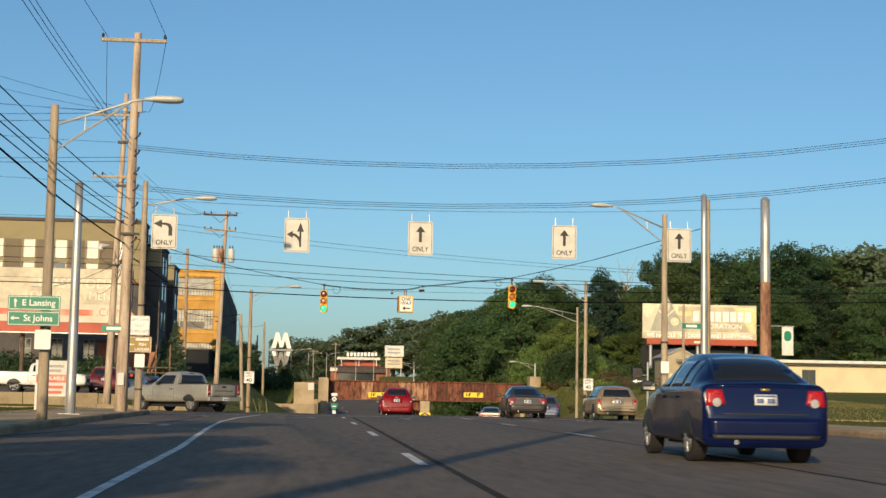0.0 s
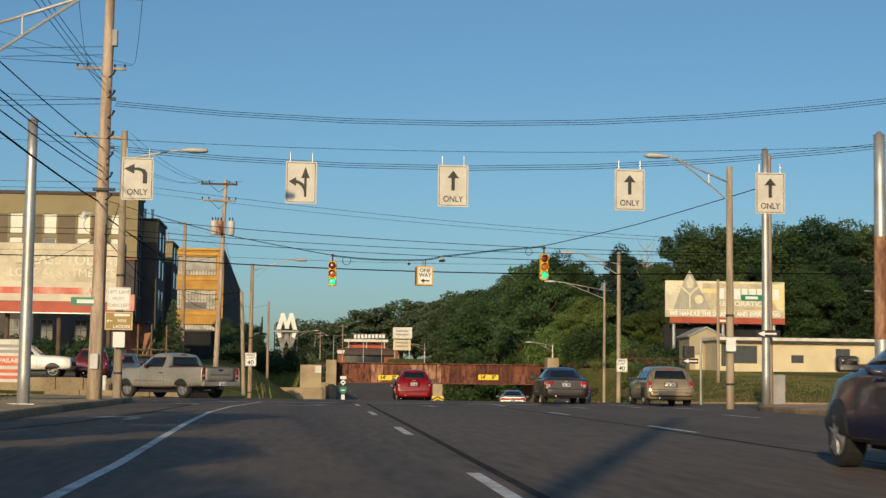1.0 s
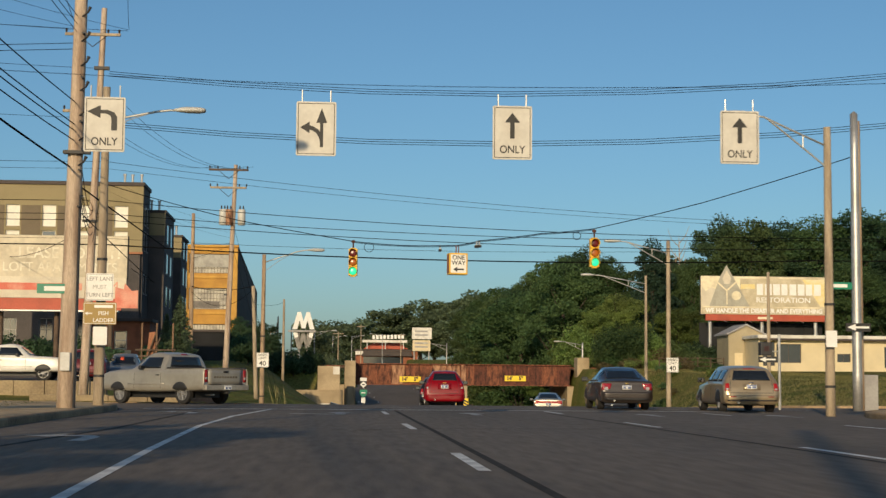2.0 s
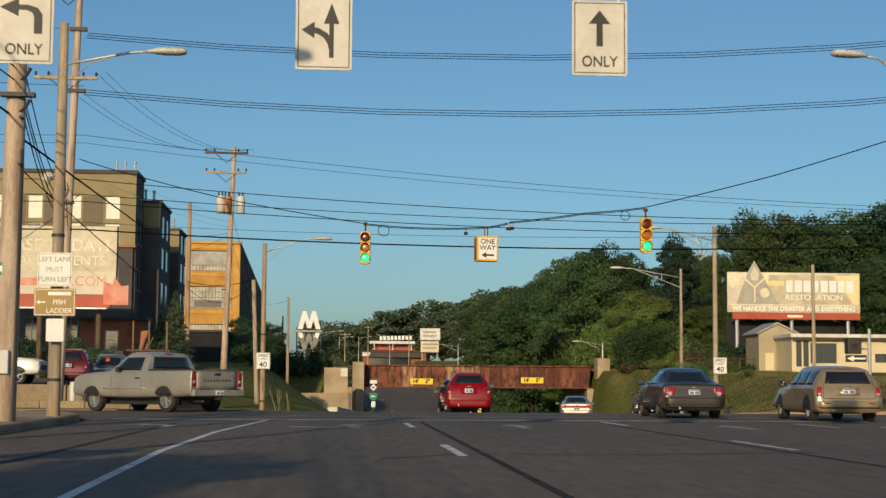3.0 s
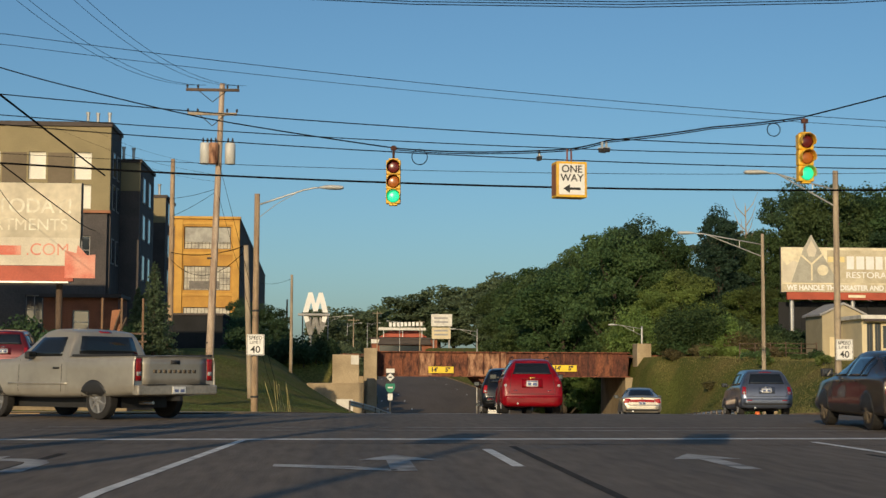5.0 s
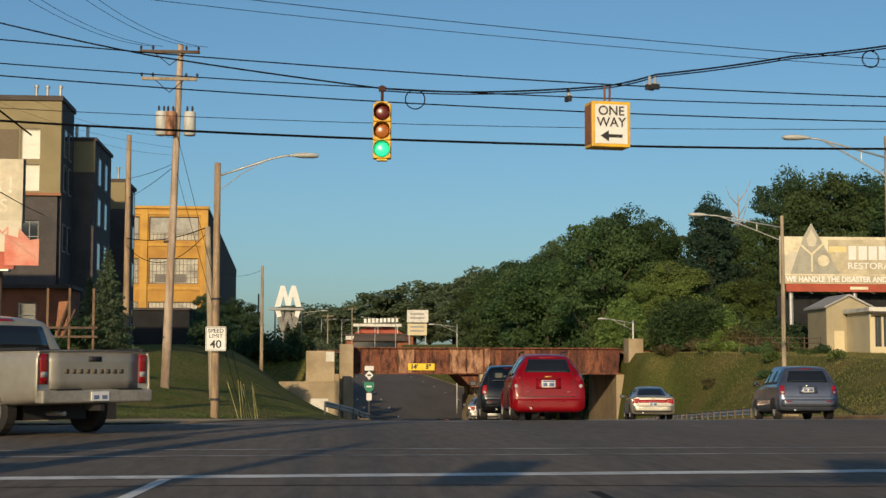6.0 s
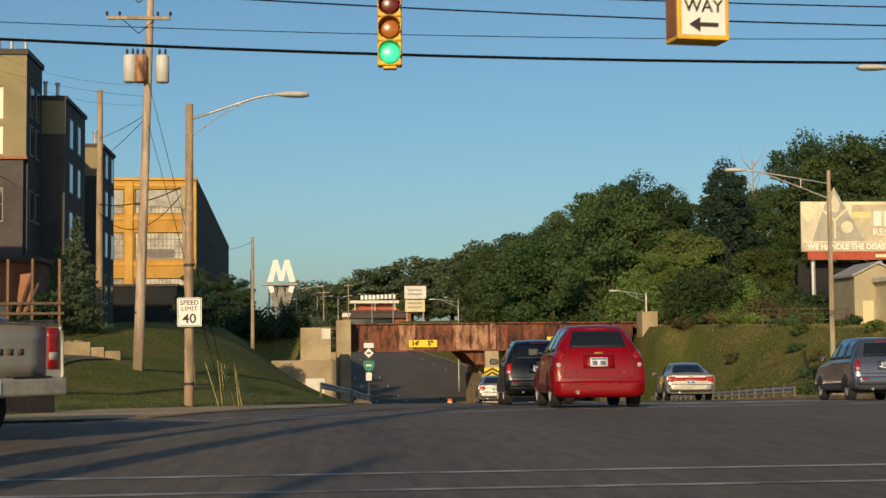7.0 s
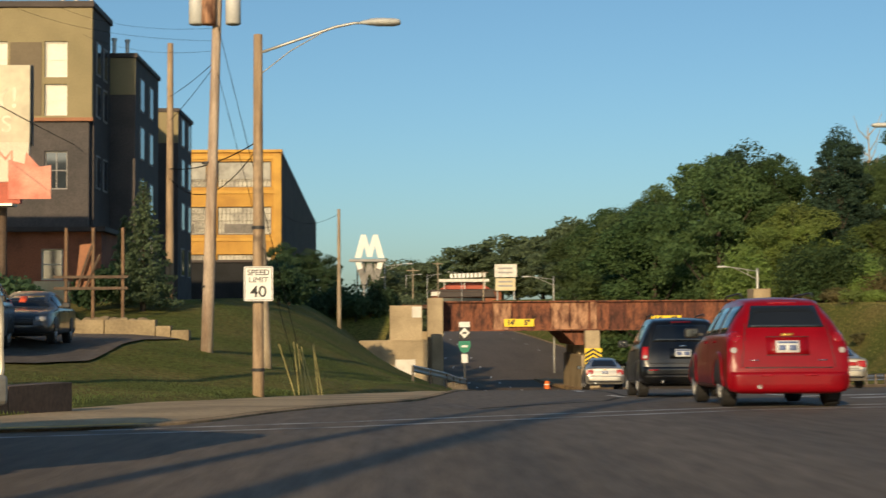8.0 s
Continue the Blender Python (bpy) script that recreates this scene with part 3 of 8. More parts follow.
def apartment_block():
    t = thing("apartment_building", pose(0, 0, 0), "four-storey apartment block of dark brick and olive render", "building")
    X1, Y0, TOP, MID = -13.53, 131.0, 15.15, 10.1
    cols = [-14.62 - 2.62 * k for k in range(12)]
    holes = []
    for c in cols:
        holes += [(c - 1.0, c, 12.05, 13.65), (c - 1.0, c, 10.35, 11.75)]
    part("upper_wall", wall_front(-46, X1, MID + 0.15, TOP, Y0, 0.35, holes), OLIVE, t, "olive render wall of the upper storeys")
    part("trim", box(-46, X1 + 0.06, Y0 - 0.08, Y0 + 0.3, MID, MID + 0.15), ORANGE_TRIM, t)
    part("roof", box(-46.1, X1 + 0.1, Y0 - 0.12, 135.3, TOP, TOP + 0.28, bevel=0.03), ROOF_DARK, t)
    for k, c in enumerate(cols):
        window_unit(t, c - 1.0, c, 12.05, 13.65, Y0 + 0.12, 1, 2, pane_m=BLIND)
        window_unit(t, c - 1.0, c, 10.35, 11.75, Y0 + 0.12, 1, 2, pane_m=BLIND if k % 4 != 2 else GLASS_SKY)
        if k < 11:
            part("panel", box(c - 2.5, c - 1.12, Y0 - 0.03, Y0 + 0.05, 10.35, 13.6), TAUPE, t)
    low = [(c - 1.0, c + 0.0, z, z + 1.7) for c in cols for z in (3.6, 7.1)]
    part("lower_wall", wall_front(-46, X1 - 0.15, 1.6, MID, Y0 + 0.1, 0.35, low), BRICK_DARK, t)
    for a, b, c, d in low:
        window_unit(t, a, b, c, d, Y0 + 0.22, 2, 2, frame_m=GREY_FADED)
    part("side_wall", box(X1 - 0.4, X1, Y0 + 0.45, 135.2, 1.6, TOP), BRICK_DARK, t)
    part("side_wall", box(-46, -14.6, 136, 155, 1.6, 13.0), BRICK_DARK, t)
    part("roof", box(-46, -14.5, 139, 155.2, 13.0, 13.2), ROOF_DARK, t)
    for y0, y1, x, top in ((135.2, 142.0, -12.36, 13.65), (149.5, 155.0, -12.45, 13.1)):
        part("stair_tower", box(-16, x, y0, y1, 1.6, top), BRICK_DARK, t)
        part("panel", box(x - 2.6, x + 0.01, y0 - 0.05, y0 + 0.1, top - 1.75, top - 0.02), OLIVE, t, "olive panel at the tower's top")
        part("roof", box(-16.1, x + 0.1, y0 - 0.12, y1 + 0.1, top, top + 0.2), ROOF_DARK, t)
        for z in (3.9, 6.5, 9.0, 11.3):
            side_window(t, x, y0 + 1.2, y0 + 2.3, z, z + 1.6)
            side_window(t, x, y0 + 3.9, y0 + 4.9, z, z + 1.6)
    for y in (131.9, 133.5):
        for z in (7.2, 10.4, 12.3):
            side_window(t, X1, y, y + 0.9, z, z + 1.5)
    for y in (143.2, 145.4, 147.4):
        for z in (4.2, 6.9, 9.6, 11.2):
            side_window(t, -14.6, y, y + 1.1, z, z + 1.4)
    for x, y, z, h in ((-15.05, 132, 15.1, 0.95), (-14.5, 132.2, 15.1, 0.95), (-13.85, 132.4, 15.1, 1.0), (-13.5, 136.0, 13.6, 1.0), (-12.95, 136.4, 13.6, 1.0), (-13.0, 150.3, 13.1, 0.95)):
        part("flue", tube([(x, y, z - 0.2), (x, y, z + h), (x, y, z + h), (x, y, z + h + 0.12)], [0.09, 0.09, 0.13, 0.13], 10), STEEL, t, "galvanised flue pipe")


apartment_block()
# unseen walls added on both sides to darken reflections in car paint
for name, x in (("unseen_wall_west", -24.0), ("unseen_wall_east", 34.0)):
    tagged(part(name, box(x, x + 0.4, -45, 30, -0.8, 7.0), RED_BRICK), "unseen plain brick wall added to darken car reflections", "wall", kind="structure")


def factory():
    t = thing("factory_building", pose(0, 0, 0), "old three-storey ochre brick factory with steel-framed windows", "building")
    X1, Y0, TOP = -11.0, 205.0, 17.1
    bays = [(-16.9, -11.95), (-19.9, -17.9), (-25.8, -20.9), (-30.4, -26.8)]
    rows = [(13.9, 16.3), (9.5, 12.1), (5.0, 7.7), (1.0, 3.4)]
    holes = [(a, b, c, d) for a, b in bays for c, d in rows]
    part("front_wall", wall_front(-31, X1, 1.0, TOP, Y0, 0.5, holes), YELLOW_BRICK, t)
    for a in (-11.73, -17.76, -20.77, -26.66):
        part("pier", box(a, a + 0.72, Y0 - 0.22, Y0 + 0.1, 1.0, TOP - 0.1, bevel=0.03), YELLOW_LIGHT, t)
    for z in (8.9, 13.3, 16.5):
        part("band", box(-31, X1, Y0 - 0.12, Y0 + 0.1, z, z + 0.3), YELLOW_LIGHT, t)
    part("parapet", box(-31.1, X1 + 0.1, Y0 - 0.25, Y0 + 0.4, TOP, TOP + 0.28, bevel=0.04), YELLOW_LIGHT, t)
    for a, b in bays:
        for c, d in rows:
            top = c > 13
            window_unit(t, a, b, c, d, Y0 + 0.2, 13, 4, MULLION, OLD_PANE, 0.07)
            if top:
                part("board", box(a + 0.1, b - 0.1, Y0 + 0.14, Y0 + 0.19, c + 0.75, d - 0.1), PALE_BOARD, t, "pale board over the upper panes")
            else:
                part("board", box(a + 0.6, b - 1.2, Y0 + 0.24, Y0 + 0.26, c + 0.15, c + 1.0), DUSK_PANE, t, "dark lower panes")
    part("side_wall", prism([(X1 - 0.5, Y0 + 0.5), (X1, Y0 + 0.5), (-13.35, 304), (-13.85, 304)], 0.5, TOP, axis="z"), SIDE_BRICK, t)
    # block and roof added to draw the shade over the factory's base
    part("shade_annex", box(-29, -11.2, 186.0, Y0 - 0.3, 0.2, 6.15), DEEP_SHADE, t, "near-black block added in front for the factory's shaded base")
    part("annex_roof", box(-29.1, -11.1, 185.8, Y0 - 0.3, 6.15, 6.35), ROOF_DARK, t)
    part("roof", prism([(-31, Y0 + 0.4), (X1 + 0.05, Y0 + 0.4), (-13.3, 304), (-31, 304)], TOP - 0.1, TOP + 0.15, axis="z"), ROOF_DARK, t)
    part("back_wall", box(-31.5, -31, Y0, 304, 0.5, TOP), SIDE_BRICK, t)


factory()


def gable_shed():
    t = thing("gabled_shed", pose(0, 0, 0), "small tan metal-sided shed with a low gable", "building")
    a, b, y, z0, ze, zr = 39.4, 42.9, 165.0, 1.6, 5.85, 6.7
    bm = prism([(a, z0), (b, z0), (b, ze), ((a + b) / 2, zr), (a, ze)], y, y + 4.5)
    part("wall", bm, TAN_METAL, t)
    bm = prism([(a - 0.25, ze - 0.12), ((a + b) / 2, zr), (b + 0.25, ze - 0.12), (b + 0.25, ze + 0.03), ((a + b) / 2, zr + 0.16), (a - 0.25, ze + 0.03)], y - 0.3, y + 4.8)
    part("roof", bm, GREY_FADED, t)
    part("vent", box(41.0, 41.15, y - 0.05, y, 5.1, 5.35), DARK, t)
    part("door", box(40.0, 40.8, y - 0.04, y + 0.05, z0 + 0.4, 4.0), CREAM_WALL, t)
    for k in range(1, 10):
        part("rib", box(a + k * 0.36, a + k * 0.36 + 0.03, y - 0.025, y, z0, ze), TAN_METAL, t)


gable_shed()


def shop():
    t = thing("roadside_shop", pose(0, 0, 0), "low cream flat-roofed shop with a glazed corner", "building")
    y = 160.0
    holes = [(41.4, 41.9, 2.7, 5.0), (42.05, 42.55, 2.7, 5.0), (42.7, 45.1, 3.0, 4.8), (48.6, 49.9, 3.1, 3.9), (53.2, 54.7, 2.6, 4.6)]
    part("wall", wall_front(41.0, 74, 1.6, 5.3, y, 0.3, holes), CREAM_WALL, t)
    part("side_wall", box(41.0, 41.3, y + 0.3, y + 4.9, 1.6, 5.3), CREAM_WALL, t)
    part("roof", box(40.7, 74.4, y - 0.7, y + 4.9, 5.3, 5.62, bevel=0.03), OFFWHITE, t)
    for h in holes:
        window_unit(t, *h, y + 0.1, 2, 1, MULLION)
    part("awning_trim", box(40.9, 74.2, y - 0.75, y - 0.68, 5.12, 5.3), ROOF_DARK, t)


shop()


# ---- railway bridge ----
def bridge():
    t = thing("railway_bridge", pose(0, 0, 0), "rusted steel plate-girder railway bridge on concrete piers", "bridge")
    Y0, ZB, ZT = 179.0, 0.66, 2.72
    xs_ = [2.5 + k * 1.46 for k in range(17)]
    for k in range(16):
        a, b = xs_[k], xs_[k + 1]
        part("plate", box(a + 0.004, b - 0.004, Y0, Y0 + 0.05, ZB, ZT), RUST_PALE if k in (3, 6, 7) else RUST_DARK if k in (0, 9, 11, 12, 13, 15) else RUST, t)
        part("stiffener", box(a - 0.05, a + 0.05, Y0 - 0.16, Y0 - 0.002, ZB + 0.12, ZT - 0.1), RUST, t)
    part("bottom_flange", box(2.4, 26.0, Y0 - 0.3, Y0 + 0.35, ZB - 0.1, ZB), RUST, t)
    part("top_flange", box(2.4, 26.0, Y0 - 0.3, Y0 + 0.35, ZT, ZT + 0.1), RUST, t)
    part("splice_plate", box(14.3, 14.75, Y0 - 0.2, Y0 - 0.165, ZB, ZT), RUST_PALE, t)
    part("deck", box(2.4, 26.0, Y0 + 0.35, Y0 + 12.0, ZB + 0.9, ZT - 0.3), RUST, t)
    part("rear_girder", box(2.4, 26.0, Y0 + 12.0, Y0 + 12.1, ZB, ZT), RUST, t)
    part("track_bed", box(-60, 90, Y0 + 1.2, Y0 + 10.5, ZT - 0.4, ZT - 0.24), WOOD_DARK, t, "ballast and sleepers of the track")
    for y in (Y0 + 4.2, Y0 + 5.7):
        part("rail", box(-60, 90, y, y + 0.07, ZT - 0.24, ZT - 0.09), RUST, t)
    bm = prism([(12.1, ZB - 0.1), (14.9, ZB - 0.1), (14.9, ZB - 0.6), (13.9, ZB - 1.2), (13.2, ZB - 1.2)], Y0 + 0.4, Y0 + 11.6)
    part("pier_cap", bm, RUST, t, "dark steel bent under the girders")
    for y in (Y0 - 1.2, Y0 + 3.2, Y0 + 7.4, Y0 + 11.6):
        part("pier_column", box(13.75, 14.85, y, y + 0.9, -5.0, ZB - 0.1, bevel=0.06), CONCRETE, t)
    part("pier_wall", box(13.55, 14.7, Y0 - 0.3, Y0 + 12.5, -5.0, -1.3, bevel=0.05), CONCRETE, t)
    part("left_abutment", box(-0.2, 2.5, Y0 - 0.2, Y0 + 13, -5.2, ZB - 0.1), CONCRETE, t)
    part("wing_post", box(1.95, 3.1, Y0 - 2.4, Y0 - 0.35, -4.6, 3.05, bevel=0.05), CONCRETE, t)
    part("wing_step", box(2.2, 2.9, Y0 - 5.5, Y0 - 2.45, -4.6, 0.4, bevel=0.05), CONCRETE, t)
    part("right_abutment", box(25.6, 30, Y0 - 0.2, Y0 + 13, -5.2, ZB - 0.1), CONCRETE, t)
    part("end_post", box(26.6, 27.9, Y0 - 0.6, Y0 + 1.6, -2.0, 3.62, bevel=0.05), CONCRETE, t)
    return t


bridge()


def block_house():
    t = thing("concrete_wingwall", pose(0, 0, 0), "stepped pale concrete wing wall beside the bridge", "wall")
    y = 166.0
    part("lower_wall", prism([(-2.8, -3.0), (1.75, -4.2), (1.75, 0.03), (-2.8, 0.03)], y, y + 3.2), CONCRETE, t)
    part("upper_wall", box(-0.75, 1.42, y + 0.15, y + 2.8, 0.03, 2.36, bevel=0.04), CONCRETE, t)
    part("patch", box(-0.4, 0.95, y - 0.012, y + 0.01, -2.3, -1.25), OFFWHITE, t, "pale repaired patch")
    part("patch", box(0.75, 1.38, y + 0.138, y + 0.16, 1.55, 2.28), OFFWHITE, t, "pale repaired patch")
    part("ledge", box(-0.9, 1.5, y - 0.05, y + 3.0, -0.05, 0.06), CONCRETE, t)


block_house()

# earth that carries the track on both sides
for x0, x1, foot in ((-90, -0.85, -1.5),):
    bm = prism([(177.2 - (2.72 - foot) * 1.35, foot), (177.2, 2.72), (192, 2.72), (192 + (2.72 - foot) * 1.42, foot)], x0, x1, axis="x")
    tagged(part("embankment", bm, GRASS), "grassy railway embankment that meets the bridge", "embankment", kind="structure")


# ---- poles, lamps ----
def pole(name, x, y, top, r0, r1, material, label, lean=(0, 0), base=None, category="pole"):
    z = gz(x, y) - 0.25 if base is None else base
    t = thing(name, pose(x, y, z), label, category)
    n = 7
    pts = [(lean[0] * k / n, lean[1] * k / n, (top - z) * k / n) for k in range(n + 1)]
    part("shaft", tube(pts, [r0 + (r1 - r0) * k / n for k in range(n + 1)], 12), material, t, smooth=True)
    t["top"] = top - z
    return t


def lamp_arm(t, reach, rise, h, way=(1, 0), head=0.75, brace=True, truss=False, material=None):
    """A street lamp's arm and cobra head on a pole; way: the side that it reaches to."""
    m = material or ALU
    wx, wy = way
    P = lambda d, z: (wx * d, wy * d, z)
    if truss:
        part("arm", tube([P(0, h), P(reach * 0.5, h + rise * 0.55), P(reach * 0.85, h + rise * 0.95), P(reach, h + rise)], 0.03, 8), m, t, smooth=True)
        part("brace", tube([P(0, h - 0.62), P(reach * 0.4, h - 0.62 + (rise * 0.9 + 0.62) * 0.5), P(reach * 0.8, h + rise * 0.88)], 0.026, 6), m, t)
        part("strut", tube([P(reach * 0.33, h + rise * 0.36), P(reach * 0.33, h - 0.62 + (rise * 0.9 + 0.62) * 0.41)], 0.02, 6), m, t)
    else:
        part("arm", tube([P(0, h), P(reach * 0.35, h + rise * 0.42), P(reach * 0.72, h + rise * 0.86), P(reach * 0.9, h + rise * 0.99), P(reach, h + rise)], 0.032, 8), m, t, smooth=True)
        part("brace", tube([P(0, h - 0.5), P(reach * 0.3, h + rise * 0.08), P(reach * 0.66, h + rise * 0.8)], 0.013, 6), m, t)
    bm = bmesh.new()
    rings = []
    for d, w, up, dn in ((-0.1, 0.045, 0.04, 0.03), (0.0, 0.08, 0.06, 0.04), (0.14, 0.15, 0.09, 0.06), (0.3, 0.18, 0.10, 0.08), (0.62, 0.18, 0.085, 0.09), (head, 0.145, 0.06, 0.07), (head + 0.04, 0.10, 0.03, 0.05)):
        c = Vector(P(reach + d, h + rise + 0.02 * d))
        s = Vector((-wy, wx, 0))
        rings.append([bm.verts.new(c + s * (w * math.cos(q)) + Vector((0, 0, (up if math.sin(q) > 0 else dn) * math.sin(q)))) for q in (2 * math.pi * k / 12 for k in range(12))])
    for r, s in zip(rings, rings[1:]):
        for k in range(12):
            bm.faces.new((r[k], r[(k + 1) % 12], s[(k + 1) % 12], s[k]))
    bm.faces.new(rings[0])
    bm.faces.new(rings[-1])
    part("lamp_head", bm, LAMP_GREY, t, "pale grey cobra-head lantern", smooth=True)


LAMP_GREY = mat("lantern_grey", (0.55, 0.55, 0.52), 0.5, var=0.08)


def crossarm(t, z, half, y=-0.12, material=None, pins=(-0.95, -0.55, 0.55, 0.95), brace=True):
    part("crossarm", box(-half, half, y - 0.06, y + 0.06, z - 0.06, z + 0.06, bevel=0.01), material or WOOD_GREY, t)
    for f in pins:
        part("insulator", tube([(f * half, y, z + 0.06), (f * half, y, z + 0.14), (f * half, y, z + 0.2), (f * half, y, z + 0.24)], [0.02, 0.05, 0.05, 0.02], 8), DARK, t)
    if brace:
        for s in (-1, 1):
            part("brace", tube([(s * half * 0.5, y, z - 0.06), (0, y, z - 0.55)], 0.018, 6), DARK, t)


def transformer(t, x, z, label="dented pale grey transformer can", material=None):
    can = part("transformer", tube([(x, -0.25, z - 0.48), (x, -0.25, z - 0.45), (x, -0.25, z + 0.42), (x, -0.25, z + 0.48)], [0.2, 0.235, 0.235, 0.21], 16), material or LAMP_GREY, t, label, smooth=True)
    for dx in (-0.1, 0.1):
        part("bushing", tube([(x + dx, -0.25, z + 0.48), (x + dx, -0.25, z + 0.62), (x + dx, -0.25, z + 0.72)], [0.03, 0.05, 0.02], 8), DARK, can)
    part("bracket", box(x - 0.05, x + 0.05, -0.05, 0.05, z - 0.1, z + 0.1), DARK, can)


# lamp pole with the green destination sign
P0 = pole("street_lamp", -5.45, 36.0, 7.4, 0.13, 0.095, WOOD_GREY, "weathered wooden lamp pole with a truss arm", category="street lamp")
lamp_arm(P0, 2.15, 0.68, 6.92 - P0.location.z, truss=True)
# tall wooden utility pole at the kerb
P1 = pole("utility_pole", -5.93, 55.0, 13.65, 0.23, 0.13, WOOD_PALE, "tall bleached wooden utility pole with a crossarm on top", lean=(0.12, 0), category="utility pole")
crossarm(P1, 13.35 - P1.location.z, 1.15, pins=(-0.95, 0.95), brace=False)
for z in (9.6, 8.5, 7.4, 6.2, 5.3):
    part("bolt", tube([(0.2, -0.3, z), (0.2, 0.1, z)], 0.03, 6), DARK, P1)
part("riser", tube([(0.2, -0.12, 0.3), (0.22, -0.12, 5.6)], 0.03, 8), DARK, P1, "black cable riser")
part("fuse_box", box(0.22, 0.38, -0.2, 0.0, 11.0, 11.5, bevel=0.02), GREY_FADED, P1, "grey fuse box on the pole")
for k in range(7):
    z = 6.3 + 0.62 * k
    part("bracket", tube([(0.1, -0.1, z), (0.3, -0.24, z + 0.1), (0.36, -0.26, z + 0.24)], [0.02, 0.025, 0.05], 6), DARK, P1)
P3 = pole("street_lamp", -5.85, 59.7, 8.95, 0.15, 0.10, WOOD_GREY, "grey wooden lamp pole that carries several signs", category="street lamp")
lamp_arm(P3, 1.95, 0.34, 8.0 - P3.location.z)
P2 = pole("utility_pole", -10.12, 84.1, 17.1, 0.21, 0.12, WOOD_PALE, "tall wooden utility pole with two crossarms", lean=(0.45, 0), category="utility pole")
for z in (15.9, 12.5):
    crossarm(P2, z - P2.location.z, 1.2)
for z in (14.4, 12.0):
    part("bracket", box(0.1, 0.75, -0.2, 0.0, z + 0.2, z + 0.34), DARK, P2)
PX = pole("utility_pole", -5.9, 110.6, 14.0, 0.19, 0.12, WOOD_PALE, "bleached wooden utility pole with three transformers and two crossarms", lean=(0.42, 0), category="utility pole")
crossarm(PX, 13.68 - PX.location.z, 1.2, material=WOOD_DARK)
crossarm(PX, 12.58 - PX.location.z, 1.1, pins=(-1, -0.6, 0.6, 1))
for x in (-0.28, 0.08, 0.84):
    transformer(PX, x, 10.75 - PX.location.z, *(("rust-streaked transformer can", RUST_PALE) if x == 0.08 else ()))
PA = pole("utility_pole", -9.42, 126.5, 12.7, 0.17, 0.12, WOOD, "plain brown wooden utility pole", category="utility pole")
PD = pole("street_lamp", -3.06, 97.1, 7.42, 0.13, 0.10, WOOD, "brown wooden lamp pole with a speed limit sign", category="street lamp")
lamp_arm(PD, 2.35, 0.68, 7.0 - PD.location.z)
PE = pole("utility_pole", -3.9, 109.0, 6.5, 0.14, 0.11, WOOD_GREY, "short leaning grey wooden pole", lean=(-0.3, 0), category="utility pole")
PF = pole("utility_pole", -4.0, 163.0, 8.6, 0.14, 0.1, WOOD_GREY, "plain wooden utility pole by the bridge", category="utility pole")
# lamps of the right side
R1 = pole("street_lamp", 14.4, 59.1, 8.15, 0.14, 0.10, WOOD_GREY, "wooden lamp pole with a small white sign", category="street lamp")
lamp_arm(R1, 2.35, 0.75, 7.6 - R1.location.z, (-0.972, -0.233), truss=True)
R2 = pole("street_lamp", 18.05, 96.0, 8.4, 0.13, 0.1, WOOD_GREY, "wooden lamp pole with a speed limit sign", category="street lamp")
lamp_arm(R2, 2.6, 0.6, 7.7 - R2.location.z, (-1, 0), truss=True)
R3 = pole("street_lamp", 21.45, 118.1, 8.1, 0.12, 0.08, WOOD_GREY, "slender weathered wooden lamp pole on the bank", category="street lamp")
lamp_arm(R3, 3.6, 0.55, 7.55 - R3.location.z, (-1, 0), truss=True)
R4 = pole("street_lamp", 27.75, 182.0, 5.3, 0.12, 0.09, STEEL, "galvanised lamp column behind the bridge abutment", category="street lamp")
lamp_arm(R4, 2.35, 0.35, 5.05 - R4.location.z, (-1, 0), truss=True)
R5 = pole("utility_pole", 30.35, 120.0, 8.6, 0.13, 0.1, WOOD_GREY, "thin grey wooden pole on the bank", category="utility pole")
for x, y, top, way in ((16.6, 230, 6.3, -1), (25.9, 230, 6.3, -1), (36, 330, 9, -1), (-6, 330, 9.5, 1), (-2, 250, 8.6, 1), (6, 420, 13, 1), (14, 420, 13.5, -1), (1, 390, 12, 1)):
    q = pole("street_lamp", x, y, top, 0.1, 0.07, STEEL, "galvanised lamp column beyond the bridge", category="street lamp")
    lamp_arm(q, 2.6, 0.3, top - 0.35 - q.location.z, (way, 0), truss=True)
for x, y, top in ((-7, 235, 10), (-8, 260, 10), (-6.5, 290, 10.5), (2, 330, 11), (-13, 360, 12), (8, 400, 15), (18, 400, 13)):
    q = pole("utility_pole", x, y, top, 0.14, 0.1, WOOD_GREY, "far wooden utility pole beyond the bridge", category="utility pole")
    if y > 300:
        crossarm(q, top - 0.4 - q.location.z, 1.1, brace=False)
# steel poles of the two span wires
SL = pole("steel_pole", -6.24, 45.5, 6.85, 0.15, 0.115, STEEL, "galvanised steel strain pole at the kerb", category="pole")
SR = pole("steel_pole", 13.65, 43.4, 6.68, 0.17, 0.13, STEEL, "tall galvanised steel strain pole", category="pole")
ST = pole("steel_pole", 18.37, 68.2, 10.2, 0.17, 0.13, STEEL, "tall steel strain pole with street signs", category="pole")
SW = pole("utility_pole", 18.75, 69.0, 10.1, 0.14, 0.11, WOOD, "brown wooden pole beside a steel pole", category="utility pole")
part("rust_band", tube([(0, 0, 2.2), (0, 0, 4.6)], [0.162, 0.148], 12, cap=False), RUST_PALE, SR, "rust-streaked stretch of pole")
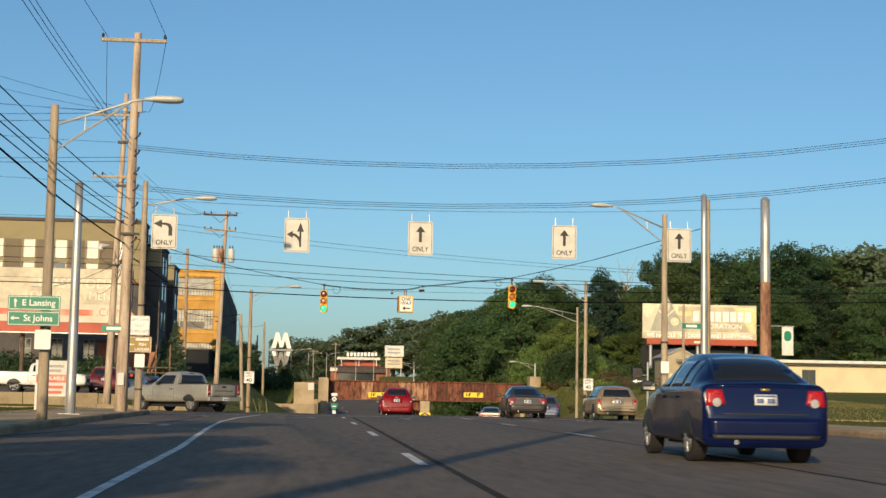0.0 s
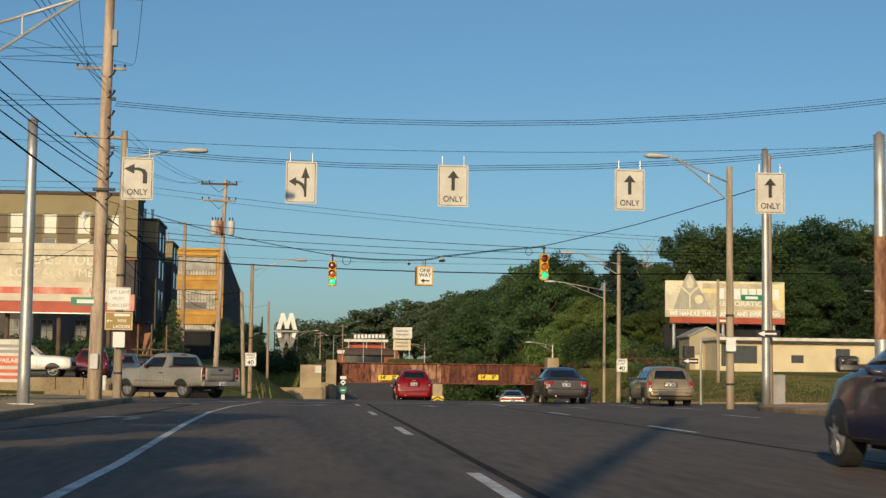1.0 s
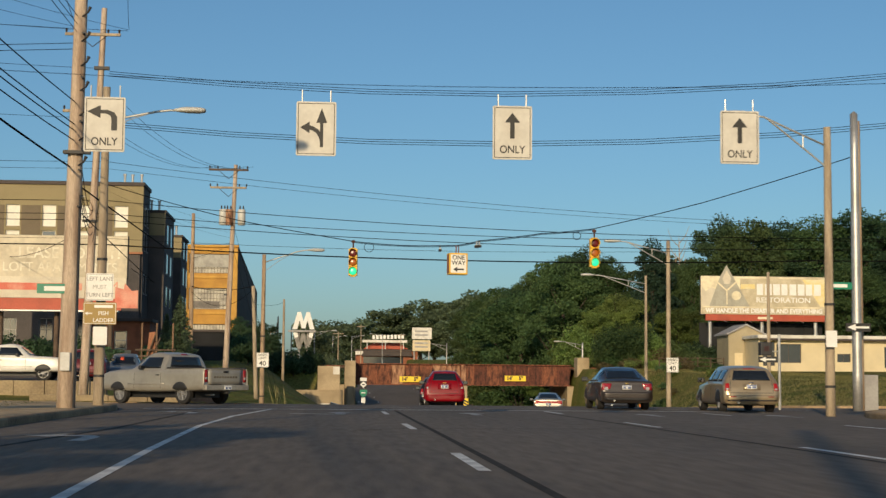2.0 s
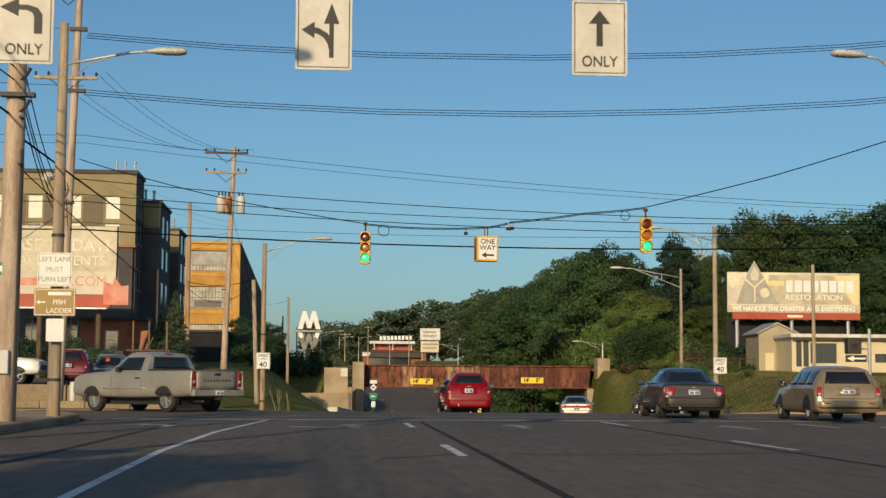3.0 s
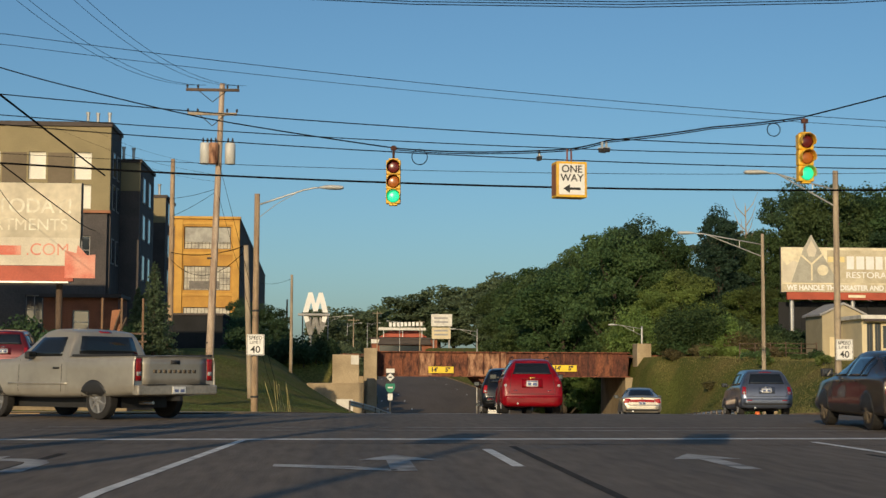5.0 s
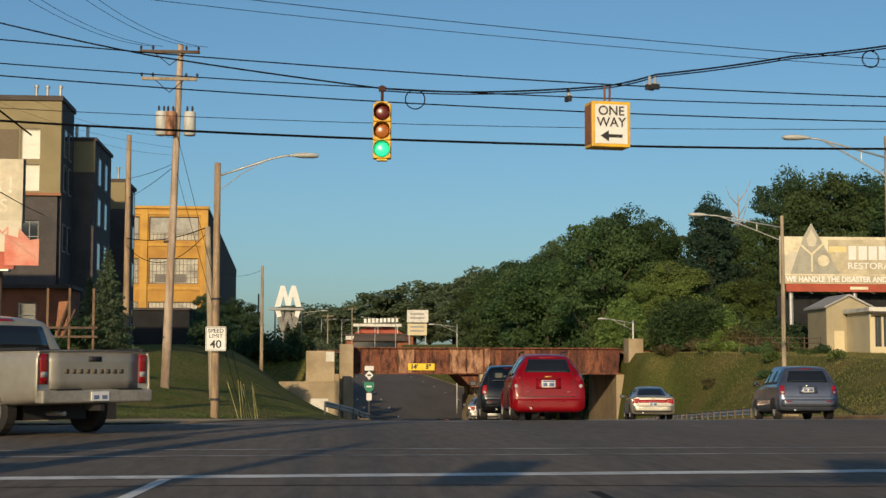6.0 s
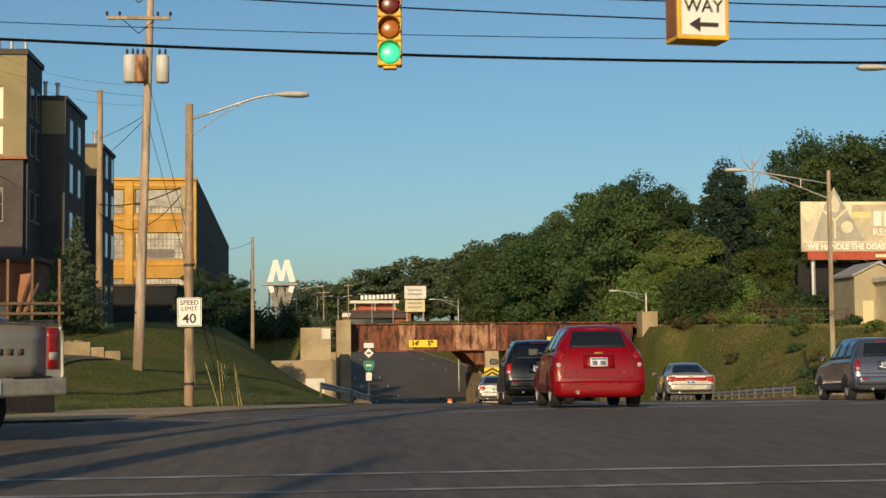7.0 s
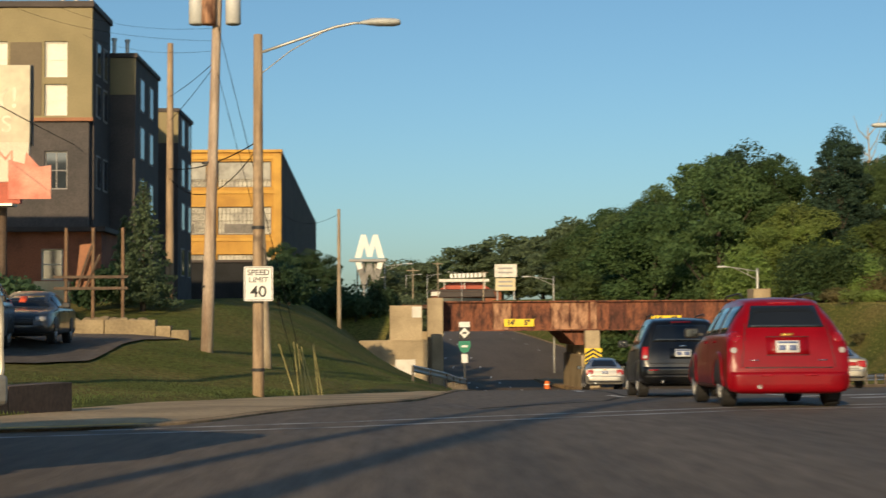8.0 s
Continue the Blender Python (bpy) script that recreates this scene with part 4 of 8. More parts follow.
for t in (SL, SR, ST):
    part("cap", tube([(0, 0, t["top"]), (0, 0, t["top"] + 0.1)], [0.14, 0.03], 12), STEEL, t)
    part("base_plate", box(-0.3, 0.3, -0.3, 0.3, 0.25, 0.31), STEEL, t)

pole("utility_pole", -5.2, -6.4, 14.5, 0.22, 0.15, WOOD, "tall weathered wooden utility pole by the kerb")


# ---- overhead signs over the lanes ----
SIGN_DULL = mat("dulled_sign_white", (0.60, 0.575, 0.51), 0.55, var=0.06, scale=2, tint=(0.52, 0.49, 0.43))


def lane_sign(x, kind, first=None):
    t = thing("lane_sign", pose(x, 44.9, 4.95, 0, 0, random.uniform(-1.5, 1.5)), "white overhead lane control sign with a black arrow", "road sign", "signs over the lanes")
    part("panel", prism([(a, b + 0.5) for a, b in rounded(0.73, 1.0, 0.03)], -0.012, 0.012), SIGN_DULL, t)
    bm = bmesh.new()
    for a, b, c, d in ((-0.335, 0.335, 0.03, 0.042), (-0.335, 0.335, 0.958, 0.97), (-0.335, -0.323, 0.042, 0.958), (0.323, 0.335, 0.042, 0.958)):
        box(a, b, -0.016, -0.012, c, d, bm)
    part("border", bm, BLACK, t)
    if kind == "both":
        part("arrow", prism([(0.10 + a * 0.42, 0.52 + b * 0.72) for a, b in arrow_outline("ahead")], -0.017, -0.012), BLACK, t)
        part("arrow", prism([(0.12, 0.26), (0.12, 0.36), (0.05, 0.48), (-0.06, 0.545), (-0.12, 0.555), (-0.12, 0.63), (-0.29, 0.52), (-0.12, 0.41), (-0.12, 0.475), (-0.07, 0.465), (0.0, 0.42), (0.05, 0.34), (0.07, 0.26)], -0.0165, -0.012), BLACK, t)
    else:
        part("arrow", prism([(a * (0.75 if kind == "left" else 0.6), 0.63 + b * 0.48) for a, b in arrow_outline(kind)], -0.017, -0.012), BLACK, t)
        lettering("writing", "ONLY", 0.2, BLACK, t, (0, -0.013, 0.18), stretch=0.88)
    for s in (-0.26, 0.26):
        part("hanger", tube([(s, 0.03, 0.8), (s, 0.03, 1.22)], 0.014, 6), STEEL, t)
    part("stiffener", box(-0.3, 0.3, 0.012, 0.035, 0.84, 0.88), STEEL, t)
    return t


for x, k in ((-3.68, "left"), (0.14, "both"), (3.75, "ahead"), (8.02, "ahead"), (11.48, "ahead")):
    lane_sign(x, k)


# ---- wires ----
def wire(points, r=0.016, sag=0.0, label="thin black overhead wire between poles", n=16, group="overhead wires"):
    """A hanging wire through points; each bay sags."""
    pts = []
    for a, b in zip(points, points[1:]):
        a, b = Vector(a), Vector(b)
        for k in range(n):
            f = k / n
            pts.append(a.lerp(b, f) - Vector((0, 0, 4 * sag * f * (1 - f))))
    pts.append(Vector(points[-1]))
    return tagged(part("overhead_wire", tube(pts, r * 0.78, 5), CABLE, smooth=True), label, "wire", group)


wire([(-6.35, 45.5, 6.55), (13.65, 43.5, 6.45)], 0.007, 0.28, "thin steel span wire that carries lane signs")
SPAN = [(-9.5, 83.9, 9.35), (-6.9, 82.6, 8.5), (-3.4, 81.0, 7.5), (1.32, 79.0, 6.52), (3.2, 78.0, 6.30), (5.35, 76.75, 6.22), (6.2, 76.4, 6.38), (8.6, 75.9, 6.66), (10.5, 75.2, 6.80), (14, 72, 7.5), (18.37, 68.3, 8.75)]
wire(SPAN, 0.022, 0.02, "heavy black span wire with signal cable")
wire([(x, y + 0.03, z - 0.035) for x, y, z in SPAN[3:9]], 0.016, 0.025, "black signal cable lashed to the span wire")
for z0, off in ((13.68, (0, 0.16, 0.32)), (11.45, (0, 0.15, 0.3))):
    for k, o in enumerate(off):
        wire([(x, 84.0 - 0.05 * x - 0.3 * k, z0 - o + 0.0029 * (x - 6) ** 2) for x in (-9.4, -4, 2, 8, 14, 20, 26, 32, 40, 48)], 0.017, 0.0, "thin power line across the road", 3)
for zl, zr, r in ((8.6, 7.45, 0.02), (8.02, 7.35, 0.018), (7.75, 6.95, 0.02), (6.95, 7.0, 0.010), (6.68, 6.45, 0.036), (10.3, 8.05, 0.012), (10.0, 7.9, 0.010)):
    wire([(-40, 85.2, zl + 1.1), (-9.4, 84.0, zl), (22, 84.3, zr), (52, 84.5, zr + 1.5)], r, 0.35)
wire([(-5.2, -6.4, 6.7), (-6.0, 55, 6.05)], 0.03, 0.75, "thick black telephone cable along the kerb")
wire([(-6.0, 55, 5.75), (-7.3, 89, 7.0)], 0.03, 0.0, "thick black telephone cable along the kerb")
wire([(-6.0, 55, 5.2), (-7.2, 84, 5.05), (-14.3, 131, 9.06)], 0.018, 0.04, "black telephone cable that runs to the apartments")
for k in range(3):
    wire([(-5.2, -6.4, 10.4 + 0.22 * k), (-5.9, 55, 9.4 + 0.2 * k)], 0.011, 0.85)
for k, z in enumerate((10.75, 10.5, 9.15, 9.0)):
    wire([(-60, 62, z + 0.9), (-5.9, 55, z)], 0.011, 0.5, "thin power line from the side street")
for z, dx in ((13.5, -1.05), (13.5, 1.05)):
    wire([(-5.3 + dx, -6.4, z + 0.4), (-5.83 + dx, 54.9, z), (-9.6 + dx, 83.9, 16.15)], 0.012, 0.9)
for z, zb in ((7.65, 8.2), (7.1, 7.8), (6.95, 7.5), (6.7, 7.2)):
    wire([(-5.7, -6.4, z + 0.35), (-5.9, 55, z), (-9.9, 84.0, zb)], 0.018, 0.9)
for k, dx in enumerate((-1.1, -0.7, 0.7, 1.1)):
    wire([(-9.7 + dx, 84, 12.75), (-5.5 + dx, 110.5, 13.9)], 0.011, 1.0)
    if k % 2:
        wire([(-9.7 + dx, 84, 16.15), (-26 + dx * 2, 60, 17.5), (-60, 20, 19)], 0.012, 0.8)
for dx, z in ((-1.0, 16.3), (0.0, 14.6), (1.0, 16.3), (0.2, 12.4)):
    wire([(-9.6 + dx, 84, z - 0.2), (-34, 78 + dx, z + 1.0)], 0.012, 0.5)
for top, foot in ((10.3, (-2.2, 100.4, -0.4)), (8.8, (-2.4, 100.5, -0.4))):
    wire([(-5.55, 110.5, top), foot], 0.012, 0, "steel guy wire of a utility pole")
for z, z2 in ((9.2, 10.5), (9.1, 9.5)):
    wire([(-5.6, 110.5, z), (-9.4, 126.4, z2)], 0.015, 0.08)
for z, x, z2 in ((10.2, -15.0, 15.2), (9.8, -17.0, 15.2), (9.5, -14.0, 14.0)):
    wire([(-5.6, 110.5, z), (x, 131.2, z2)], 0.007, 0.35)
wire([(-9.42, 126.4, 7.5), (-4.2, 109, 6.5)], 0.026, 0.28, "drooping black cable between wooden poles")
wire([(-9.42, 126.4, 7.1), (-4.2, 109, 6.3)], 0.02, 1.0, "drooping black cable between wooden poles")
wire([(-4.0, 163, 8.3), (-11, 205, 11.5)], 0.016, 0.8)
wire([(-9.5, 84, 8.0), (-20, 116, 8.6), (-30, 131, 9.5)], 0.018, 0.5)
wire([(-5.85, 59.7, 6.9), (-15.2, 116, 8.2)], 0.016, 0.7, "black service cable from a pole to a billboard")


def coil(x, y, z, r, label="coil of spare black cable on a wire"):
    pts = [(x + r * math.cos(a), y, z + r * math.sin(a)) for a in (2 * math.pi * k / 24 for k in range(25))]
    tagged(part("cable_coil", tube(pts, 0.012, 5, cap=False), CABLE), label, "cable coil")


coil(1.95, 78.7, 6.26, 0.19)
coil(-10.3, 83.9, 8.2, 0.4)
coil(9.9, 75.5, 6.55, 0.15)


# ---- signals ----
LENS_RED = mat("red_lens", (0.12, 0.012, 0.012), 0.25, var=0.1)
LENS_AMBER = mat("amber_lens", (0.42, 0.13, 0.02), 0.25, var=0.1)
LENS_GREEN = glow("lit_green_lens", (0.02, 0.80, 0.36), 0.75)


def signal(x, y, zb, yaw):
    t = thing("traffic_signal", pose(x, y, zb, 0, 0, yaw), "yellow three-lens traffic signal showing green", "traffic light", "signals over the junction")
    for k, (m, n) in enumerate(((LENS_GREEN, "lit green lens"), (LENS_AMBER, "dull amber lens"), (LENS_RED, "dark red lens"))):
        z = 0.02 + k * 0.365
        s = part("section", box(-0.18, 0.18, -0.1, 0.12, z, z + 0.36, bevel=0.025), YELLOW, t)
        part("lens", tube([(0, -0.12, z + 0.18), (0, -0.135, z + 0.18), (0, -0.145, z + 0.18)], [0.155, 0.12, 0.02], 20), m, s, n, smooth=True)
        v = bmesh.new()
        rim = [radians(-25 + 230 * q / 16) for q in range(17)]
        rows = [[v.verts.new((rr * math.cos(a), yy, z + 0.18 + rr * math.sin(a))) for a in rim] for rr, yy in ((0.165, -0.1), (0.165, -0.30), (0.172, -0.30), (0.172, -0.1))]
        for r0, r1 in zip(rows, rows[1:] + rows[:1]):
            for q in range(16):
                v.faces.new((r0[q], r0[q + 1], r1[q + 1], r1[q]))
        part("visor", v, YELLOW, s)
    part("cap", box(-0.12, 0.12, -0.08, 0.1, 1.115, 1.15, bevel=0.01), YELLOW, t)
    part("foot", box(-0.1, 0.1, -0.07, 0.09, -0.02, 0.02, bevel=0.008), YELLOW, t)
    part("hanger", tube([(0, 0, 1.15), (0, 0, 1.48)], 0.03, 8), RUST, t, "rusty hanger bracket")
    part("clamp", box(-0.07, 0.07, -0.05, 0.05, 1.36, 1.46, bevel=0.01), RUST, t)
    return t


signal(1.32, 79.0, 5.1, -4)
signal(10.53, 75.2, 5.3, 3)


def one_way_box():
    t = thing("one_way_sign", pose(5.37, 76.75, 5.06, 0, 0, 8), "yellow box sign with a one-way arrow on a span wire", "road sign")
    part("case", box(-0.37, 0.37, -0.22, 0.22, 0, 0.84, bevel=0.015), YELLOW, t)
    part("face", box(-0.31, 0.31, -0.228, -0.221, 0.06, 0.78), WHITE, t)
    part("side_face", box(-0.378, -0.371, -0.18, 0.18, 0.06, 0.78), ORANGE_TRIM, t, "faded red side panel")
    lettering("writing", "ONE", 0.24, BLACK, t, (0, -0.229, 0.655))
    lettering("writing", "WAY", 0.24, BLACK, t, (0, -0.229, 0.445))
    part("arrow", prism([(a * 0.42, 0.20 + b * 0.42) for a, b in arrow_outline("across")], -0.234, -0.229), BLACK, t)
    for s in (-0.05, 0.05):
        part("hanger", tube([(s, 0, 0.84), (s, 0, 1.16)], 0.02, 6), RUST, t)


one_way_box()


def detector(x, y, z, yaw):
    t = thing("signal_detector", pose(x, y, z, 0, 0, yaw), "small dark detector camera on a span wire", "camera")
    part("body", box(-0.035, 0.035, -0.09, 0.09, -0.2, -0.1, bevel=0.01), DARK, t)
    part("bracket", tube([(0, 0, -0.1), (0, 0, 0.06)], 0.03, 8), STEEL, t)
    part("hood", box(-0.04, 0.04, -0.11, 0.06, -0.1, -0.09), OFFWHITE, t)


detector(4.72, 77.2, 6.2, 20)
detector(6.1, 76.45, 6.3, -60)
detector(6.2, 76.45, 6.32, 120)


# ---- road signs ----
def sign_panel(t, w, h, z, material, y=-0.16, x=0.0, r=0.03, border=None):
    """A panel centred at height z on the near side of its post."""
    p = part("panel", prism([(a + x, b + z) for a, b in rounded(w, h, r)], y - 0.008, y + 0.004), material, t)
    if border:
        bm = bmesh.new()
        a, b, e = w / 2 - 0.02, h / 2 - 0.02, 0.012
        for q in ((x - a, x + a, z - b, z - b + e), (x - a, x + a, z + b - e, z + b), (x - a, x - a + e, z - b + e, z + b - e), (x + a - e, x + a, z - b + e, z + b - e)):
            box(q[0], q[1], y - 0.011, y - 0.0085, q[2], q[3], bm)
        part("border", bm, border, p)
    return p


def bars(t, x, z, w, h, rows, material, y=-0.169):
    """Plain bars for writing that is not lettered."""
    for k, f in enumerate(rows):
        zz = z + h / 2 - (k + 0.5) * h / len(rows)
        part("writing_bar", box(x - w * f / 2, x + w * f / 2, y - 0.004, y, zz - 0.28 * h / len(rows), zz + 0.28 * h / len(rows)), material, t)


def speed_limit(x, y, z, label):
    t = thing("speed_limit_sign", pose(x, y, z), label, "road sign")
    sign_panel(t, 0.63, 0.75, 0, WHITE, border=BLACK)
    for txt, size, zz in (("SPEED", 0.17, 0.24), ("LIMIT", 0.17, 0.08), ("40", 0.34, -0.18)):
        lettering("writing", txt, size, BLACK, t, (0, -0.17, zz), stretch=1.05)
    return t


speed_limit(-3.03, 97.0, 1.93, "white speed limit 40 sign on a wooden lamp pole")
speed_limit(18.2, 95.9, 1.86, "white speed limit 40 sign on a wooden lamp pole")


def arrow_text(t, kind, txt, z, size, y=-0.17, x=0.0, material=None, ax=-0.42):
    turn = arrow_outline("ahead") if kind == "ahead" else [(a, b) for a, b in arrow_outline("across")]
    part("arrow", prism([(ax + a * 0.2, z + b * 0.2) for a, b in turn], y - 0.004, y), material or WHITE, t)
    lettering("writing", txt, size, material or WHITE, t, (x, y, z), depth=0.003)


g = thing("destination_sign", pose(-5.67, 35.85, 2.6), "green destination sign on a wooden lamp pole", "road sign")
for z, txt, kind in ((0.175, "E Lansing", "ahead"), (-0.175, "St Johns", "across")):
    sign_panel(g, 1.17, 0.335, z, GREEN_SIGN, border=WHITE)
    arrow_text(g, kind, txt, z, 0.2, x=0.1)
g = thing("sign_back", pose(-5.45, 35.85, 1.95), "small white sign on a wooden lamp pole", "road sign")
sign_panel(g, 0.36, 0.44, 0, WHITE)
g = thing("lane_use_sign", pose(-5.84, 59.5, 3.36), "white lane-use sign with faded lettering on a lamp pole", "road sign")
sign_panel(g, 0.74, 0.74, 0, WHITE, border=GREY_FADED)
for txt, zz in (("LEFT LANE", 0.22), ("MUST", 0.0), ("TURN LEFT", -0.22)):
    lettering("writing", txt, 0.15, GREY_FADED, g, (0, -0.17, zz))
g = thing("direction_sign", pose(-5.82, 59.5, 2.64), "brown fish ladder direction sign on a lamp pole", "road sign")
sign_panel(g, 0.9, 0.6, 0, BROWN_SIGN, border=WHITE)
bars(g, 0.1, 0.19, 0.5, 0.14, (1,), WHITE)
lettering("writing", "FISH", 0.15, WHITE, g, (0.1, -0.17, 0.0))
lettering("writing", "LADDER", 0.15, WHITE, g, (0.1, -0.17, -0.19))
part("arrow", prism([(-0.3 + a * 0.2, b * 0.2) for a, b in arrow_outline("across")], -0.174, -0.17), WHITE, g)
g = thing("small_sign", pose(-5.8, 59.5, 2.03), "small bright white sign on a lamp pole", "road sign")
sign_panel(g, 0.38, 0.5, 0, WHITE)
g = thing("small_sign", pose(14.35, 58.95, 2.15), "small white sign on a wooden lamp pole", "road sign")
sign_panel(g, 0.32, 0.46, 0, WHITE)


def street_name(x, y, z, label):
    t = thing("street_name_sign", pose(x, y, z), label, "street sign")
    sign_panel(t, 0.85, 0.24, 0, GREEN_SIGN, r=0.02)
    bars(t, 0, 0, 0.5, 0.2, (1,), WHITE)


street_name(-6.25, 55.0, 3.04, "green street name sign on a utility pole")
street_name(17.75, 68.2, 4.25, "green street name sign on a steel pole")


def one_way(x, y, z, label, yaw=0, size=1.0):
    t = thing("one_way_sign", pose(x, y, z, 0, 0, yaw), label, "road sign")
    sign_panel(t, 0.86 * size, 0.28 * size, 0, BLACK, r=0.02)
    part("arrow", prism([(a * 0.76 * size, b * 0.5 * size) for a, b in arrow_outline("across")], -0.174, -0.169), WHITE, t)


one_way(18.35, 68.15, 2.84, "black and white one-way arrow sign on a steel pole")
one_way(15.7, 69.9, 1.75, "small one-way arrow sign on a thin post", size=0.75)

LAMP_HAND = mat("unlit_lens", (0.05, 0.02, 0.018), 0.3, var=0.1)
# low signal head and post by the far kerb
t = thing("pedestrian_signal", pose(16.2, 70.0, gz(16.2, 70.0)), "dark pedestrian signal heads on a short post", "traffic light")
part("post", tube([(0, 0, 0), (0, 0, 2.7)], 0.05, 10), STEEL, t)
head = part("head", box(-0.72, -0.3, -0.2, 0.15, 1.95, 2.42, bevel=0.03), DARK, t)
part("hand_lens", box(-0.6, -0.42, -0.212, -0.2, 2.1, 2.28), LAMP_HAND, head, "dark unlit pedestrian lens")
part("arm", tube([(-0.4, 0, 2.1), (0, 0, 2.1)], 0.025, 6), STEEL, t)
t = thing("control_cabinet", pose(19.2, 69.4, gz(19.2, 69.4)), "grey metal signal cabinet beside the poles", "cabinet")
part("body", box(-0.25, 0.25, -0.22, 0.22, 0, 1.3, bevel=0.02), GREY_FADED, t)
part("door", box(-0.21, 0.21, -0.24, -0.222, 0.1, 1.2), GREY_FADED, t)
t = thing("banner_sign", pose(14.65, 44.5, 2.65), "pale green and white hanging banner", "banner")
part("panel", box(-0.17, 0.17, -0.01, 0.01, -0.42, 0.42), OFFWHITE, t)
part("emblem", prism([(a, b + 0.15) for a, b in rounded(0.22, 0.3, 0.1)], -0.014, -0.01), GREEN_SIGN, t)
part("bracket", tube([(-1.0, 0, 0.44), (0.2, 0, 0.44)], 0.015, 6), STEEL, t)


# ---- route marker post by the bridge ----
t = thing("route_marker", pose(3.06, 137.0, gz(3.06, 137) - 0.1), "post with a stack of white and green route markers", "road sign")
zb = -t.location.z
part("post", box(-0.04, 0.04, -0.02, 0.06, 0, 1.2 + zb), DARK, t)
sign_panel(t, 0.52, 0.26, 1.04 + zb, WHITE, y=-0.04)
sign_panel(t, 0.52, 0.56, 0.64 + zb, BLACK, y=-0.04)
part("diamond", prism([(0, 0.9 + zb), (0.25, 0.64 + zb), (0, 0.38 + zb), (-0.25, 0.64 + zb)], -0.055, -0.05), WHITE, t)
bars(t, 0, 0.64 + zb, 0.2, 0.16, (1,), BLACK, y=-0.056)
part("shield", prism([(-0.28, 0.25 + zb), (0.28, 0.25 + zb), (0.3, 0.0 + zb), (0.18, -0.25 + zb), (0, -0.33 + zb), (-0.18, -0.25 + zb), (-0.3, 0.0 + zb)], -0.052, -0.036), GREEN_SIGN, t, "green route shield")
bars(t, 0, 0.0 + zb, 0.3, 0.16, (1,), WHITE, y=-0.053)
sign_panel(t, 0.3, 0.42, -0.58 + zb, WHITE, y=-0.04)


def clearance(x0, z0):
    t = thing("clearance_sign", pose(x0 + 1.13, 178.83, z0 + 0.29), "yellow bridge clearance sign of 14 feet 5 inches", "road sign")
    part("panel", box(-1.13, 1.13, -0.03, 0.02, -0.29, 0.29, bevel=0.008), SIGN_YELLOW, t)
    lettering("writing", "14'", 0.52, BLACK, t, (-0.6, -0.031, 0), bold=0.05)
    lettering("writing", "5\"", 0.52, BLACK, t, (0.6, -0.031, 0), bold=0.05)


clearance(7.76, 0.88)
clearance(18.9, 1.06)

t = thing("chevron_sign", pose(14.3, 177.55, -1.35), "yellow and black chevron board on the bridge pier", "road sign")
part("panel", box(-0.64, 0.64, -0.03, 0.02, -0.58, 0.58), SIGN_YELLOW, t)
for z in (-0.42, -0.12, 0.18):
    part("stripe", prism([(-0.62, z - 0.12), (-0.62, z + 0.05), (0, z + 0.4), (0.62, z + 0.05), (0.62, z - 0.12), (0, z + 0.23)], -0.036, -0.031), BLACK, t)


# ---- billboards ----
def board(name, label, x0, x1, z0, z1, y, face):
    t = thing(name, pose(0, 0, 0), label, "billboard")
    part("face", box(x0, x1, y - 0.06, y + 0.1, z0, z1), face, t)
    part("frame", box(x0 - 0.05, x1 + 0.05, y + 0.1, y + 0.3, z0 - 0.1, z1 + 0.03), DARK, t)
    return t


BB_CREAM = mat("sunbleached_vinyl", (0.76, 0.68, 0.48), 0.6, var=0.12, scale=0.5, fine=3, tint=(0.50, 0.43, 0.29))
BB_WHITE = mat("white_vinyl", (0.66, 0.60, 0.47), 0.6, var=0.1, scale=0.6, tint=(0.54, 0.48, 0.37))
BB_LEFT = mat("greyed_cream_vinyl", (0.60, 0.53, 0.39), 0.6, var=0.14, scale=0.5, fine=3, tint=(0.44, 0.385, 0.28))
BB_TAN = mat("stained_tan_vinyl", (0.44, 0.375, 0.25), 0.6, var=0.18, scale=0.8, tint=(0.60, 0.53, 0.37))
BB_RED = mat("red_panel", (0.42, 0.075, 0.035), 0.6, var=0.12, scale=0.8)
BB_PINK = mat("faded_red_vinyl", (0.60, 0.13, 0.08), 0.6, var=0.12, scale=0.8, tint=(0.70, 0.34, 0.24))
BB_LETTER = mat("faded_white_print", (0.74, 0.70, 0.57), 0.6, var=0.14, scale=1.1, fine=5, tint=(0.58, 0.52, 0.39))
BB_YELLOW = mat("bleached_yellow_print", (0.74, 0.60, 0.26), 0.6, var=0.14, scale=1.0, tint=(0.76, 0.68, 0.46))
BB_GREY = mat("grey_print", (0.40, 0.38, 0.31), 0.6, var=0.12, scale=1.5)
t = board("billboard", "sun-bleached cream billboard for loft apartments over a red skirting", -25.5, -12.6, 7.35, 10.0, 116.0, BB_LEFT)
part("face", box(-25.5, -12.62, 115.94, 116.1, 6.0, 7.35), BB_WHITE, t)
part("skirt", box(-25.6, -12.9, 115.9, 116.2, 5.25, 5.98), BB_RED, t, "dark red lower skirt")
part("cut_out", prism([(-13.3, 5.4), (-11.85, 5.4), (-11.85, 6.55), (-12.25, 6.5), (-12.7, 7.0), (-12.75, 6.6), (-13.3, 6.75)], 115.86, 115.93), BB_PINK, t, "faded red cut-out corner")
part("catwalk", box(-25.5, -13, 115.2, 115.9, 5.12, 5.2), STEEL, t)
lettering("writing", "LEASE TODAY!", 0.98, BB_LETTER, t, (-13.0, 115.935, 8.85), align="RIGHT")
lettering("writing", "LOFT APARTMENTS", 0.82, BB_LETTER, t, (-13.2, 115.935, 7.95), align="RIGHT")
